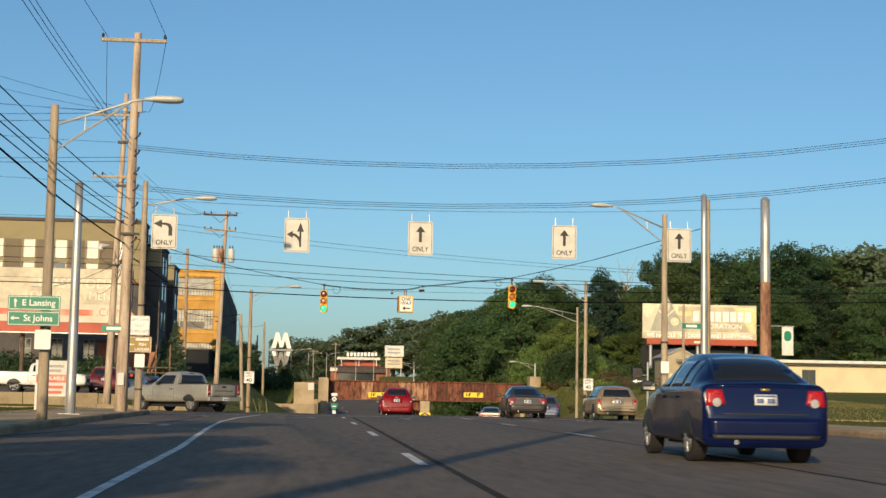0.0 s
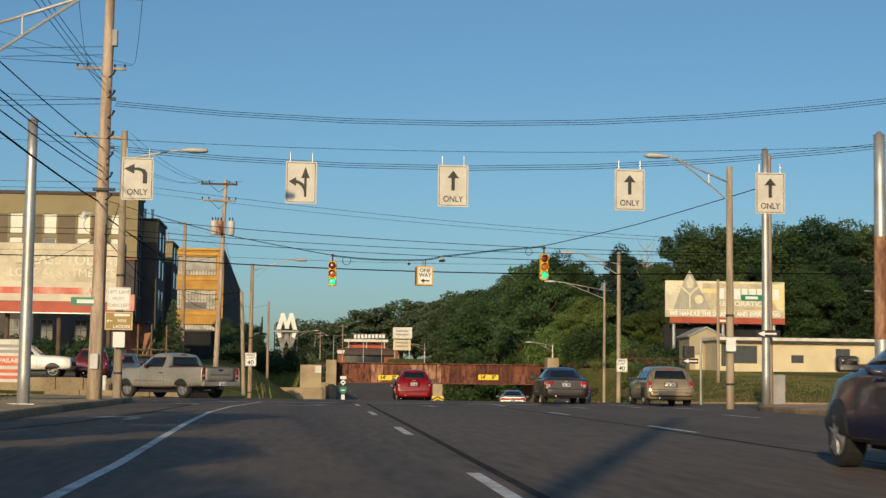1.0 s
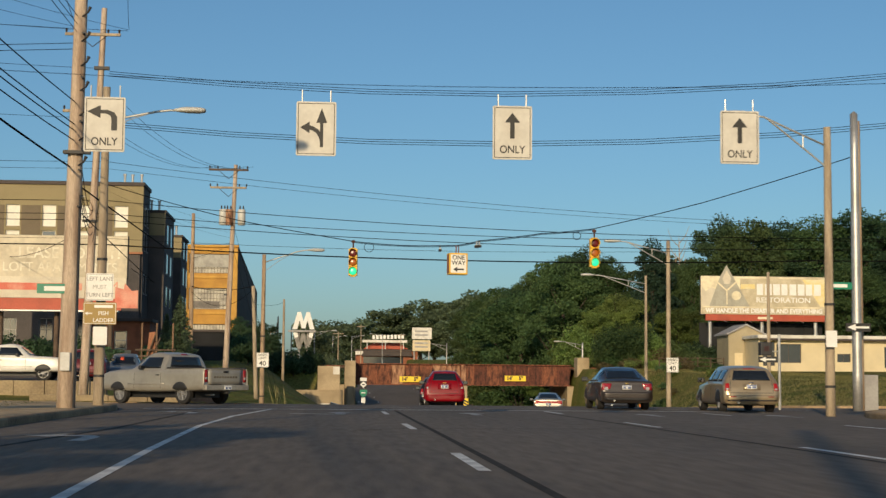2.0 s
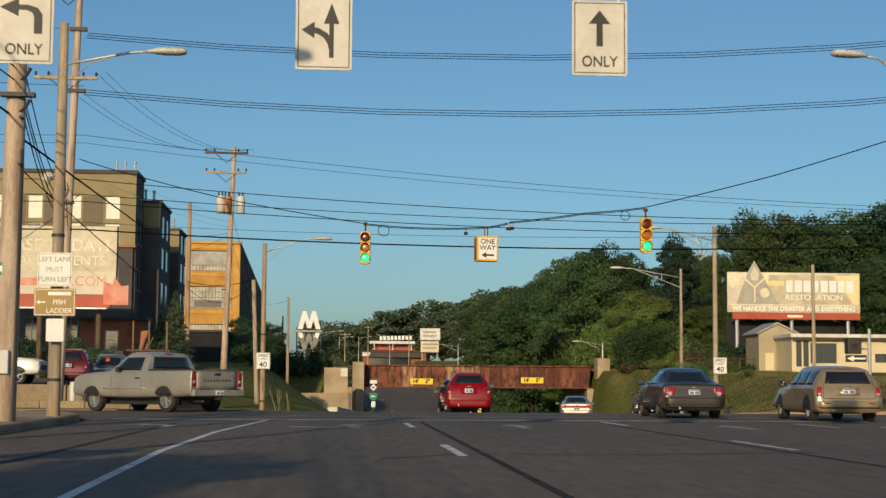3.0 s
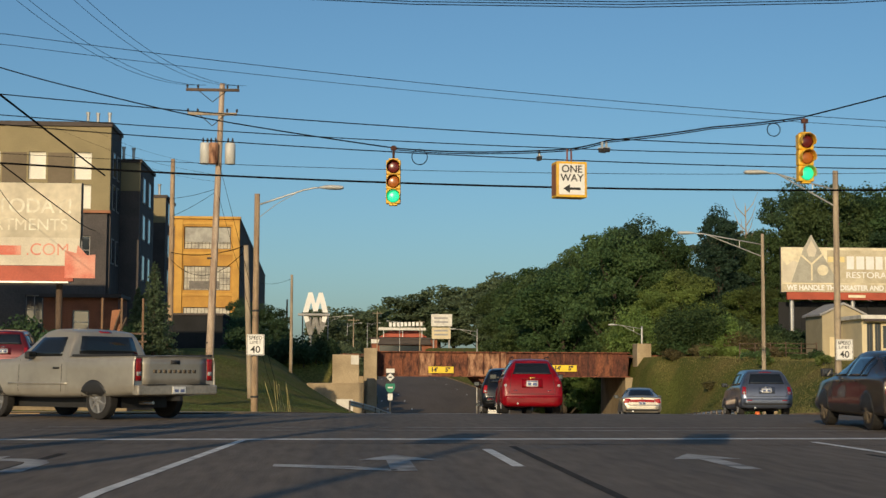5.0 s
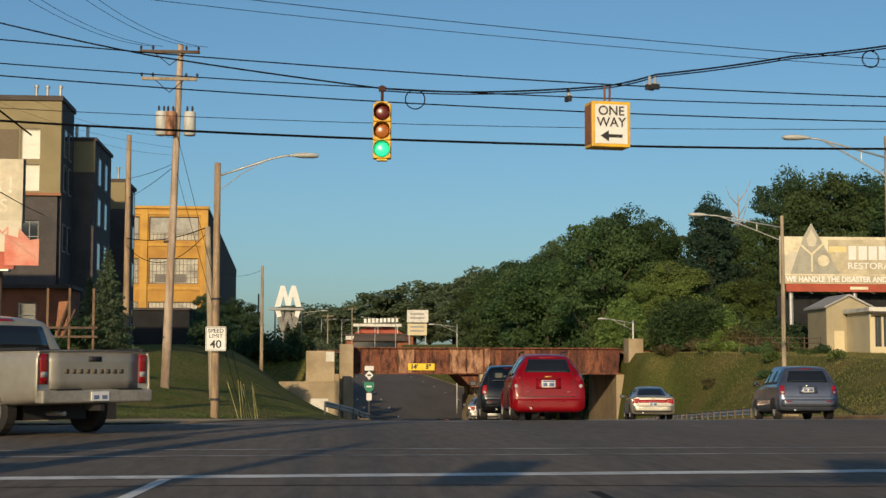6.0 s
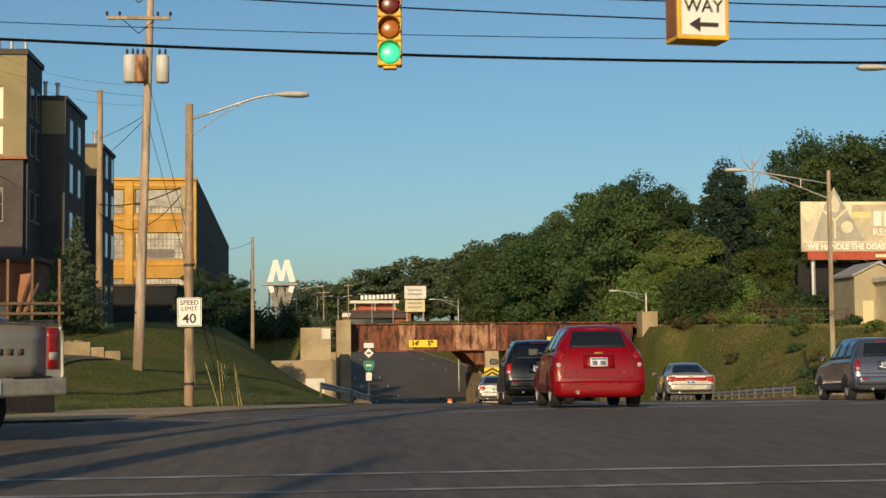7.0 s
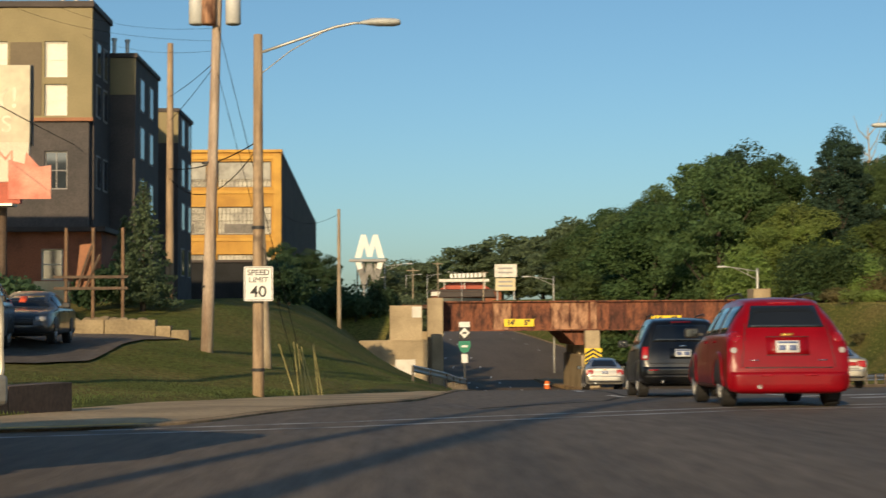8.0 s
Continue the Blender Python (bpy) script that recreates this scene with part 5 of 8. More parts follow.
lettering("writing", ".COM", 0.82, BB_PINK, t, (-13.1, 115.935, 6.75), align="RIGHT")
part("writing_bar", box(-23.2, -15.4, 115.92, 115.94, 6.5, 6.95), BB_PINK, t)
for x in (-24, -20.5, -17, -13.6):
    part("post", tube([(x, 116.3, gz(x, 116) - 0.3), (x, 116.3, 9.8)], 0.16, 10), WOOD_DARK, t)

t = board("billboard", "sun-bleached billboard with a house emblem and white lettering", 40.1, 53.9, 8.45, 12.55, 179.0, BB_CREAM)
part("panel", box(44.4, 53.85, 178.92, 178.94, 9.3, 12.3), BB_TAN, t)
part("stain", prism([(40.2, 9.3), (42.3, 9.3), (41.9, 10.4), (42.2, 11.0), (41.2, 11.3), (40.6, 10.9), (40.2, 11.4)], 178.925, 178.941), BB_WHITE, t, "bleached white stain")
part("gold_corner", prism([(51.2, 12.28), (53.8, 12.28), (53.8, 9.35), (53.2, 9.35)], 178.912, 178.919), BB_YELLOW, t, "faded gold corner")
part("stripe", box(40.15, 53.85, 178.90, 178.938, 8.5, 9.15), BB_TAN, t)
part("skirt", box(40.6, 53.9, 178.9, 179.25, 7.75, 8.42), BB_RED, t, "dark red lower skirt")
part("skirt_label", box(46.3, 47.9, 178.88, 178.899, 7.95, 8.2), BB_CREAM, t)
part("emblem", prism([(41.0, 9.3), (45.4, 9.3), (43.6, 12.5), (42.9, 13.75), (42.2, 12.5)], 178.9, 178.94), BB_GREY, t, "grey diamond house emblem")
part("emblem_drop", prism([(42.45, 12.3), (42.9, 13.2), (43.4, 12.3), (43.2, 11.7), (42.65, 11.7)], 178.87, 178.9), BB_WHITE, t)
part("emblem_line", prism([(42.0, 11.9), (42.9, 11.1), (43.9, 12.0), (44.0, 11.85), (43.0, 10.95), (43.0, 9.5), (42.85, 9.5), (42.85, 10.95), (41.9, 11.75)], 178.875, 178.9), BB_CREAM, t)
part("emblem_ring", prism([(43.95 + 0.52 * math.cos(a), 10.45 + 0.5 * math.sin(a)) for a in (2 * math.pi * k / 14 for k in range(14))], 178.875, 178.9), BB_CREAM, t)
part("emblem_band", box(44.45, 46.0, 178.895, 178.92, 11.2, 11.7), BB_YELLOW, t, "pale yellow bleached band")
for k in range(8):
    part("name_bar", box(46.2 + k * 0.9, 46.2 + k * 0.9 + (0.74 if k % 3 else 0.66), 178.87, 178.908, 10.55, 11.75), WHITE, t)
lettering("writing", "RESTORATION", 0.78, WHITE, t, (46.1, 178.915, 10.0), align="LEFT", stretch=1.15)
lettering("writing", "WE HANDLE THE DISASTER AND EVERYTHING", 0.66, WHITE, t, (47.0, 178.895, 8.82), stretch=0.92, bold=0.04)
for x in (41.2, 46.9, 52.8):
    part("post", tube([(x, 179.5, gz(x, 179.5) - 0.3), (x, 179.5, 12.3)], 0.2, 10), STEEL, t)
for x in (42.6, 45.3, 48.1, 51):
    part("lamp_arm", tube([(x, 178.9, 7.75), (x, 177.9, 7.55)], 0.03, 6), STEEL, t)

# near-black boards fill the area of deep shade below the billboard
t = thing("board_screen", pose(0, 0, 0), "near-black board screen for the deep shade below a billboard", "screen")
for k in range(13):
    part("board", box(40.4 + k * 1.05, 41.43 + k * 1.05, 181.0, 181.12, 1.5, 7.6 + 0.05 * (k % 3)), DEEP_SHADE, t)
for z in (3.0, 6.4):
    part("rail", box(40.4, 54.05, 181.13, 181.25, z, z + 0.14), WOOD_DARK, t)

# estate sign on the near corner
t = thing("estate_sign", pose(-7.85, 52.0, gz(-7.85, 52)), "white and red property sign on two posts", "sign")
part("panel", box(-0.52, 0.52, -0.02, 0.02, 0.5, 1.68), OFFWHITE, t)
part("band", box(-0.5, 0.5, -0.026, -0.021, 0.95, 1.22), BB_PINK, t)
lettering("writing", "AVAILABLE", 0.17, WHITE, t, (0, -0.027, 1.09))
bars(t, 0, 1.42, 0.85, 0.3, (0.9, 0.7), GREY_FADED, y=-0.022)
bars(t, 0, 0.72, 0.85, 0.34, (0.9, 0.8), BB_PINK, y=-0.022)
for x in (-0.5, 0.5):
    part("post", box(x - 0.04, x + 0.04, 0.02, 0.09, -0.1, 1.7), OFFWHITE, t)

# letter sign far behind the bridge
t = thing("letter_sign", pose(-2.71, 196.0, 0), "big white letter sign above a mirrored grey letter on posts", "sign")
M_SHAPE = [(-1.27, 0), (-0.72, 0), (-0.45, 1.05), (-0.22, 0.1), (0.22, 0.1), (0.45, 1.05), (0.72, 0), (1.27, 0), (0.72, 2.0), (0.32, 2.0), (0, 0.9), (-0.32, 2.0), (-0.72, 2.0)]
part("letter", prism([(a, 6.89 + b) for a, b in M_SHAPE], -0.2, 0.2), WHITE, t)
part("shelf", box(-1.75, 1.45, -0.4, 0.4, 6.55, 6.78, bevel=0.03), GREY_FADED, t)
# grey colour carries the tree shade on the mirrored letter
part("lower_letter", prism([(a * 0.95, 6.5 - b * 0.95) for a, b in M_SHAPE], -0.15, 0.15), mat("shaded_sheet_grey", (0.24, 0.23, 0.21), 0.6, var=0.3, scale=1.5, fine=8), t, "mirrored letter below, greyed for its shade")
# white pieces paint the ends that catch the sun
for s in (-1, 1):
    part("lit_letter_tip", prism([(s * 1.2, 6.5), (s * 0.7, 6.5), (s * 0.6, 6.0), (s * 1.0, 5.85)][::s], -0.17, -0.155), WHITE, t, "white tip for the sunlit end of the mirrored letter")
for x in (-0.5, 0.5):
    part("post", tube([(x, 0.3, 2.4), (x, 0.3, 6.6)], 0.12, 8), STEEL, t)

# shops and signs far up the road
t = thing("pylon_sign", pose(25, 430, 0), "white two-panel pylon sign far up the road", "sign")
part("panel", box(-2.65, 2.65, -0.3, 0.3, 12.5, 15.6), OFFWHITE, t)
part("panel", box(-2.5, 2.3, -0.3, 0.3, 9.3, 12.2), CREAM_WALL, t)
for z in (14.6, 13.6, 11.4, 10.4):
    part("writing_bar", box(-1.9, 1.6, -0.34, -0.3, z - 0.22, z + 0.22), GREY_FADED, t)
for x in (-2.0, 2.0):
    part("post", tube([(x, 0.5, 0), (x, 0.5, 12.4)], 0.2, 8), STEEL, t)
t = thing("far_shop", pose(15.5, 440, 0), "low red and white shop with a roof sign far off", "building")
part("wall", box(-8, 9, 0, 12, 2, 9.4), RED_BRICK, t)
part("awning", prism([(-6.5, 8.0), (7.5, 8.0), (7.0, 9.3), (-6.0, 9.3)], -1.4, -0.1), ROOF_DARK, t, "dark blue awning")
part("roof", box(-8.6, 9.6, -0.8, 12.5, 9.4, 9.8), ROOF_DARK, t)
part("roof", prism([(-6, 10.0), (6.5, 10.0), (4, 11.6), (-3.5, 11.6)], 2, 9), BB_RED, t, "red hipped roof")
part("sign_board", box(-6.3, 6.0, -0.9, -0.6, 11.7, 12.4), OFFWHITE, t)
for k in range(9):
    part("letter_bar", box(-3.6 + k, -2.9 + k, -1.0, -0.9, 12.6 + 0.03 * k, 13.7 + 0.03 * k), WHITE, t)
part("window", box(-6, 5, -0.05, 0.05, 4.5, 7.8), GLASS_SKY, t)
part("fascia", box(-8.2, -3.5, -0.9, -0.82, 8.3, 9.3), OFFWHITE, t)
for x in (-5, 0, 5):
    part("post", tube([(x, -0.5, 9.9), (x, -0.5, 12.4)], 0.12, 6), STEEL, t)


# ---- guard rails ----
POST_GREY = mat("creosoted_post", (0.16, 0.13, 0.10), 0.9, var=0.2)


def guard_rail(points, label):
    t = thing("guard_rail", pose(0, 0, 0), label, "guard rail")
    pts = resample(points, 2.0)
    prof = [(-0.15, 0.0), (-0.09, 0.045), (-0.03, 0.0), (0.03, 0.0), (0.09, 0.045), (0.15, 0.0)]
    bm = bmesh.new()
    rows = []
    for i, p in enumerate(pts):
        d = (pts[min(i + 1, len(pts) - 1)] - pts[max(i - 1, 0)]).normalized()
        s = Vector((d.y, -d.x, 0))
        z = gz(p.x, p.y) + 0.52
        rows.append([bm.verts.new(p + s * o + Vector((0, 0, z + a))) for a, o in prof])
        part("post", box(p.x - 0.05, p.x + 0.05, p.y - 0.06, p.y + 0.06, z - 0.8, z + 0.12), POST_GREY, t)
    for a, b in zip(rows, rows[1:]):
        for k in range(5):
            bm.faces.new((a[k], a[k + 1], b[k + 1], b[k]))
    part("rail", bm, STEEL, t)


guard_rail([(0.5, 126), (2.0, 131), (3.1, 137), (3.5, 146), (3.35, 160), (3.2, 171)], "galvanised guard rail in front of the abutment")
guard_rail([(20.7, 121), (21.6, 130), (23.3, 147), (25.2, 169)], "galvanised guard rail along the ramp")


# ---- vehicles ----
from mathutils.bvhtree import BVHTree

LAMP_RED = mat("tail_lamp_red", (0.30, 0.008, 0.012), 0.15, var=0.15, scale=20, coat=0.6)
LAMP_LIT = glow("lit_tail_lamp", (0.33, 0.006, 0.008), 0.12)
LAMP_CLEAR = mat("clear_lamp", (0.42, 0.41, 0.40), 0.12, var=0.15, scale=20, coat=0.6)
LAMP_AMBER = mat("amber_lamp", (0.65, 0.18, 0.03), 0.2, var=0.15, coat=0.5)
PLATE = mat("plate_white", (0.72, 0.73, 0.72), 0.5, var=0.05)
PLATE_BLUE = mat("plate_blue", (0.13, 0.17, 0.32), 0.5, var=0.05)
TAG_RED = mat("orange_red_card", (0.75, 0.09, 0.03), 0.6, var=0.05)
GOLD = mat("gold_badge", (0.75, 0.52, 0.12), 0.3, metal=0.7, var=0.05)
BUMPER = mat("dull_bumper", (0.46, 0.42, 0.35), 0.45, metal=0.5, var=0.15, scale=4)
MUD = mat("road_dirt", (0.16, 0.125, 0.085), 0.9, var=0.2)


def car_paint(name, color, rough=0.28, metal=0.3, gloss=1.0):
    return mat("paint_" + name, color, rough, metal=metal, var=0.06, scale=1.2, fine=6, coat=0.45 * gloss, spec=0.5 * gloss, tint=[c * 0.82 for c in color])


def spline(rows, steps):
    """Catmull-Rom through rows of numbers."""
    a = np.array(rows, float)
    p = np.concatenate([[2 * a[0] - a[1]], a, [2 * a[-1] - a[-2]]])
    out = []
    for i in range(1, len(p) - 2):
        for k in range(steps):
            f = k / steps
            out.append(0.5 * (2 * p[i] + (p[i + 1] - p[i - 1]) * f + (2 * p[i - 1] - 5 * p[i] + 4 * p[i + 1] - p[i + 2]) * f * f + (3 * p[i] - p[i - 1] - 3 * p[i + 1] + p[i + 2]) * f ** 3))
    return np.array(out + [a[-1]])


HATCH = [(0.00, .34, .56, .62, .73, .76, .68), (0.05, .27, .70, .86, .82, .85, .78), (0.13, .28, .92, 1.06, .86, .875, .78), (0.30, .27, 1.0, 1.40, .875, .88, .66), (0.55, .26, 1.02, 1.56, .88, .88, .62), (1.5, .25, 1.02, 1.62, .88, .88, .62),
         (2.3, .25, 1.0, 1.58, .88, .87, .60), (2.75, .25, .98, 1.30, .88, .86, .62), (3.1, .25, .98, 1.04, .87, .84, .70), (3.9, .26, .90, .96, .85, .80, .6), (4.35, .30, .75, .80, .80, .72, .55), (4.47, .40, .6, .64, .6, .6, .5)]
SEDAN = [(0, .34, .56, .60, .72, .75, .68), (.05, .27, .78, .84, .83, .84, .76), (.13, .24, .92, .98, .85, .86, .74), (.70, .26, .96, 1.03, .87, .87, .70), (1.30, .25, .96, 1.33, .87, .87, .59), (1.75, .25, .95, 1.43, .87, .87, .56),
         (2.4, .25, .94, 1.42, .87, .87, .56), (3.05, .25, .93, 1.18, .87, .86, .60), (3.35, .25, .93, .99, .87, .84, .68), (4.2, .26, .84, .88, .85, .80, .6), (4.6, .30, .70, .74, .78, .70, .5), (4.7, .4, .58, .62, .6, .6, .5)]
PICKUP = [(0, .56, 1.18, 1.26, .94, .95, .92), (.04, .50, 1.21, 1.28, .97, .98, .95), (.9, .45, 1.21, 1.28, .98, .985, .95), (1.95, .44, 1.21, 1.28, .98, .985, .95), (2.03, .44, 1.21, 1.31, .98, .98, .90), (2.12, .44, 1.21, 1.74, .98, .975, .74), (2.4, .43, 1.21, 1.84, .98, .975, .70), (2.95, .43, 1.20, 1.86, .98, .975, .69),
          (3.3, .43, 1.20, 1.72, .98, .97, .72), (3.8, .44, 1.19, 1.33, .98, .965, .84), (3.95, .44, 1.18, 1.27, .98, .965, .87), (4.6, .45, 1.16, 1.24, .98, .96, .86), (5.15, .47, 1.12, 1.19, .98, .95, .84), (5.42, .50, 1.06, 1.12, .96, .93, .80), (5.49, .54, 1.00, 1.05, .93, .90, .78), (5.52, .60, .90, .96, .90, .87, .76)]

RETRO = [(0.00, .24, .50, .58, .74, .78, .70), (0.04, .20, .64, .82, .84, .86, .78), (0.10, .20, .88, 1.02, .86, .855, .72), (0.20, .22, .98, 1.18, .87, .845, .64), (0.36, .24, 1.04, 1.42, .875, .84, .575), (0.56, .25, 1.05, 1.545, .88, .84, .55), (1.0, .25, 1.06, 1.59, .88, .845, .56), (1.6, .25, 1.06, 1.60, .88, .85, .57),
         (2.3, .25, 1.04, 1.56, .88, .85, .57), (2.75, .25, 1.0, 1.32, .88, .85, .60), (3.1, .25, .98, 1.06, .87, .83, .68), (3.9, .26, .92, .99, .86, .78, .58), (4.35, .30, .75, .80, .80, .70, .5), (4.47, .40, .60, .64, .6, .6, .5)]

COMPACT = [(0, .30, .62, .66, .76, .78, .72), (.05, .24, .88, .94, .85, .86, .78), (.12, .22, 1.0, 1.07, .86, .87, .76), (.48, .26, 1.02, 1.10, .87, .88, .72), (.85, .25, 1.02, 1.33, .87, .88, .62), (1.35, .25, 1.0, 1.46, .87, .88, .57), (1.75, .25, 1.0, 1.50, .87, .87, .56),
           (2.4, .25, .98, 1.48, .87, .87, .56), (3.0, .25, .97, 1.22, .87, .86, .60), (3.3, .25, .96, 1.03, .87, .84, .68), (4.0, .26, .86, .91, .85, .80, .6), (4.35, .30, .72, .76, .78, .70, .5), (4.42, .4, .6, .64, .6, .6, .5)]


def car_body(rows, L, H, W):
    base = max(r[3] for r in rows)
    s = spline(rows, 4)
    s = s * np.array([L / rows[-1][0], H / base, H / base, H / base, W / 0.88, W / 0.88, W / 0.88])
    bm = bmesh.new()
    rings = []
    for y, zb, zl, zt, wl, wb, wt in s:
        gap = zt - zl
        half = [(0, zb), (.8 * wl, zb), (wl, zb + .09), (max(wl, wb), zb + .5 * (zl - zb)), (wb, zl - .07), (wb * .975, zl), (wt + .5 * (wb * .975 - wt), zl + .5 * gap), (wt, zt - .16 * min(1, gap / .3) * .5), (wt * .82, zt - .01), (0, zt + .012)]
        half = spline(half, 2)
        half = half[np.concatenate([[True], np.abs(np.diff(half[:, 0])) + np.abs(np.diff(half[:, 1])) > 1e-5])]
        full = [(x, z) for x, z in half] + [(-x, z) for x, z in half[-2:0:-1]]
        rings.append([bm.verts.new((x, y, z)) for x, z in full])
    n = len(rings[0])
    for a, b in zip(rings, rings[1:]):
        for k in range(n):
            bm.faces.new((a[k], a[(k + 1) % n], b[(k + 1) % n], b[k]))
    bm.faces.new(rings[0])
    bm.faces.new(rings[-1])
    bmesh.ops.recalc_face_normals(bm, faces=bm.faces)
    return bm


def quad(c00, c10, c11, c01, nu=8, nv=4):
    """A grid of (a, b) between four corners."""
    return [[((1 - v) * ((1 - u) * c00[0] + u * c10[0]) + v * ((1 - u) * c01[0] + u * c11[0]), (1 - v) * ((1 - u) * c00[1] + u * c10[1]) + v * ((1 - u) * c01[1] + u * c11[1])) for u in (i / nu for i in range(nu + 1))] for v in (j / nv for j in range(nv + 1))]


def rings_grid(cx, cz, r0, r1, a0=0, a1=360, n=18, flat_to=None):
    return [[(cx + r * math.cos(radians(a0 + (a1 - a0) * k / n)), cz + r * math.sin(radians(a0 + (a1 - a0) * k / n))) for k in range(n + 1)] for r in (r0 + (r1 - r0) * q / 6 for q in range(7))]


def patch(name, tree, axis, grid, material, parent, off=0.006, label="", deep=0.012):
    """A panel that lies on a body, seen along axis: rear, front, left, right or top."""
    ways = {"rear": (lambda a, b: ((a, -3, b), (0, 1, 0))), "front": (lambda a, b: ((a, 9, b), (0, -1, 0))), "left": (lambda a, b: ((-3, a, b), (1, 0, 0))), "right": (lambda a, b: ((3, a, b), (-1, 0, 0))), "top": (lambda a, b: ((a, b, 5), (0, 0, -1)))}
    bm = bmesh.new()
    outer, inner = [], []
    for row in grid:
        ro, ri = [], []
        for a, b in row:
            o, d = ways[axis](a, b)
            hit, normal, _, _ = tree.ray_cast(Vector(o), Vector(d))
            if hit is None:
                hit, normal, _, _ = tree.find_nearest(Vector(o) + Vector(d) * 3)
            normal = -Vector(d) * 0.6 + normal * 0.4 if normal.dot(Vector(d)) < 0 else -Vector(d)
            normal.normalize()
            ro.append(bm.verts.new(hit + normal * off))
            ri.append(bm.verts.new(hit - normal * deep))
        outer.append(ro)
        inner.append(ri)
    h, w = len(outer), len(outer[0])
    for j in range(h - 1):
        for i in range(w - 1):
            bm.faces.new((outer[j][i], outer[j][i + 1], outer[j + 1][i + 1], outer[j + 1][i]))
    rim = [(0, i) for i in range(w)] + [(j, w - 1) for j in range(1, h)] + [(h - 1, i) for i in range(w - 2, -1, -1)] + [(j, 0) for j in range(h - 2, 0, -1)]
    for (j, i), (q, p) in zip(rim, rim[1:] + rim[:1]):
        bm.faces.new((outer[j][i], inner[j][i], inner[q][p], outer[q][p]))
    return part(name, bm, material, parent, label, smooth=True)


def wheel(t, x, y, r, w, rim_m, spokes=6, side=1):
    k = part("wheel", tube([(x - side * w, y, r), (x - side * w * 0.9, y, r), (x - side * w * 0.1, y, r), (x, y, r)], [r * 0.93, r, r, r * 0.93], 24), RUBBER, t, smooth=False)
    part("rim", tube([(x - side * 0.03, y, r), (x + side * 0.012, y, r), (x + side * 0.012, y, r), (x - side * 0.01, y, r)], [r * 0.66, r * 0.66, r * 0.60, r * 0.58], 24, cap=False), rim_m, k)
    part("dish", tube([(x - side * 0.035, y, r), (x - side * 0.028, y, r)], [r * 0.64, r * 0.64], 20), TRIM_BLACK, k)
    for q in range(spokes):
        a = 2 * math.pi * q / spokes + 0.3
        part("spoke", tube([(x - side * 0.005, y + 0.1 * r * math.cos(a), r + 0.1 * r * math.sin(a)), (x - side * 0.005, y + 0.62 * r * math.cos(a), r + 0.62 * r * math.sin(a))], [0.045, 0.035], 6), rim_m, k)
    part("hub", tube([(x - side * 0.02, y, r), (x + side * 0.018, y, r)], [r * 0.2, r * 0.16], 14), rim_m, k)


def plate_marks(P, S, z0, z1, pl):
    """A stripe and plain bars on a number plate between two heights."""
    h = z1 - z0
    P("stripe", "rear", S(quad((-.14, z1 - .24 * h), (.14, z1 - .24 * h), (.14, z1 - .08 * h), (-.14, z1 - .08 * h), 2, 1)), PLATE_BLUE, pl, 0.019)
    for a, b in ((-.125, -.03), (.02, .125)):
        P("plate_bar", "rear", S(quad((a, z0 + .18 * h), (b, z0 + .18 * h), (b, z0 + .62 * h), (a, z0 + .62 * h), 2, 1)), PLATE_BLUE, pl, 0.019)


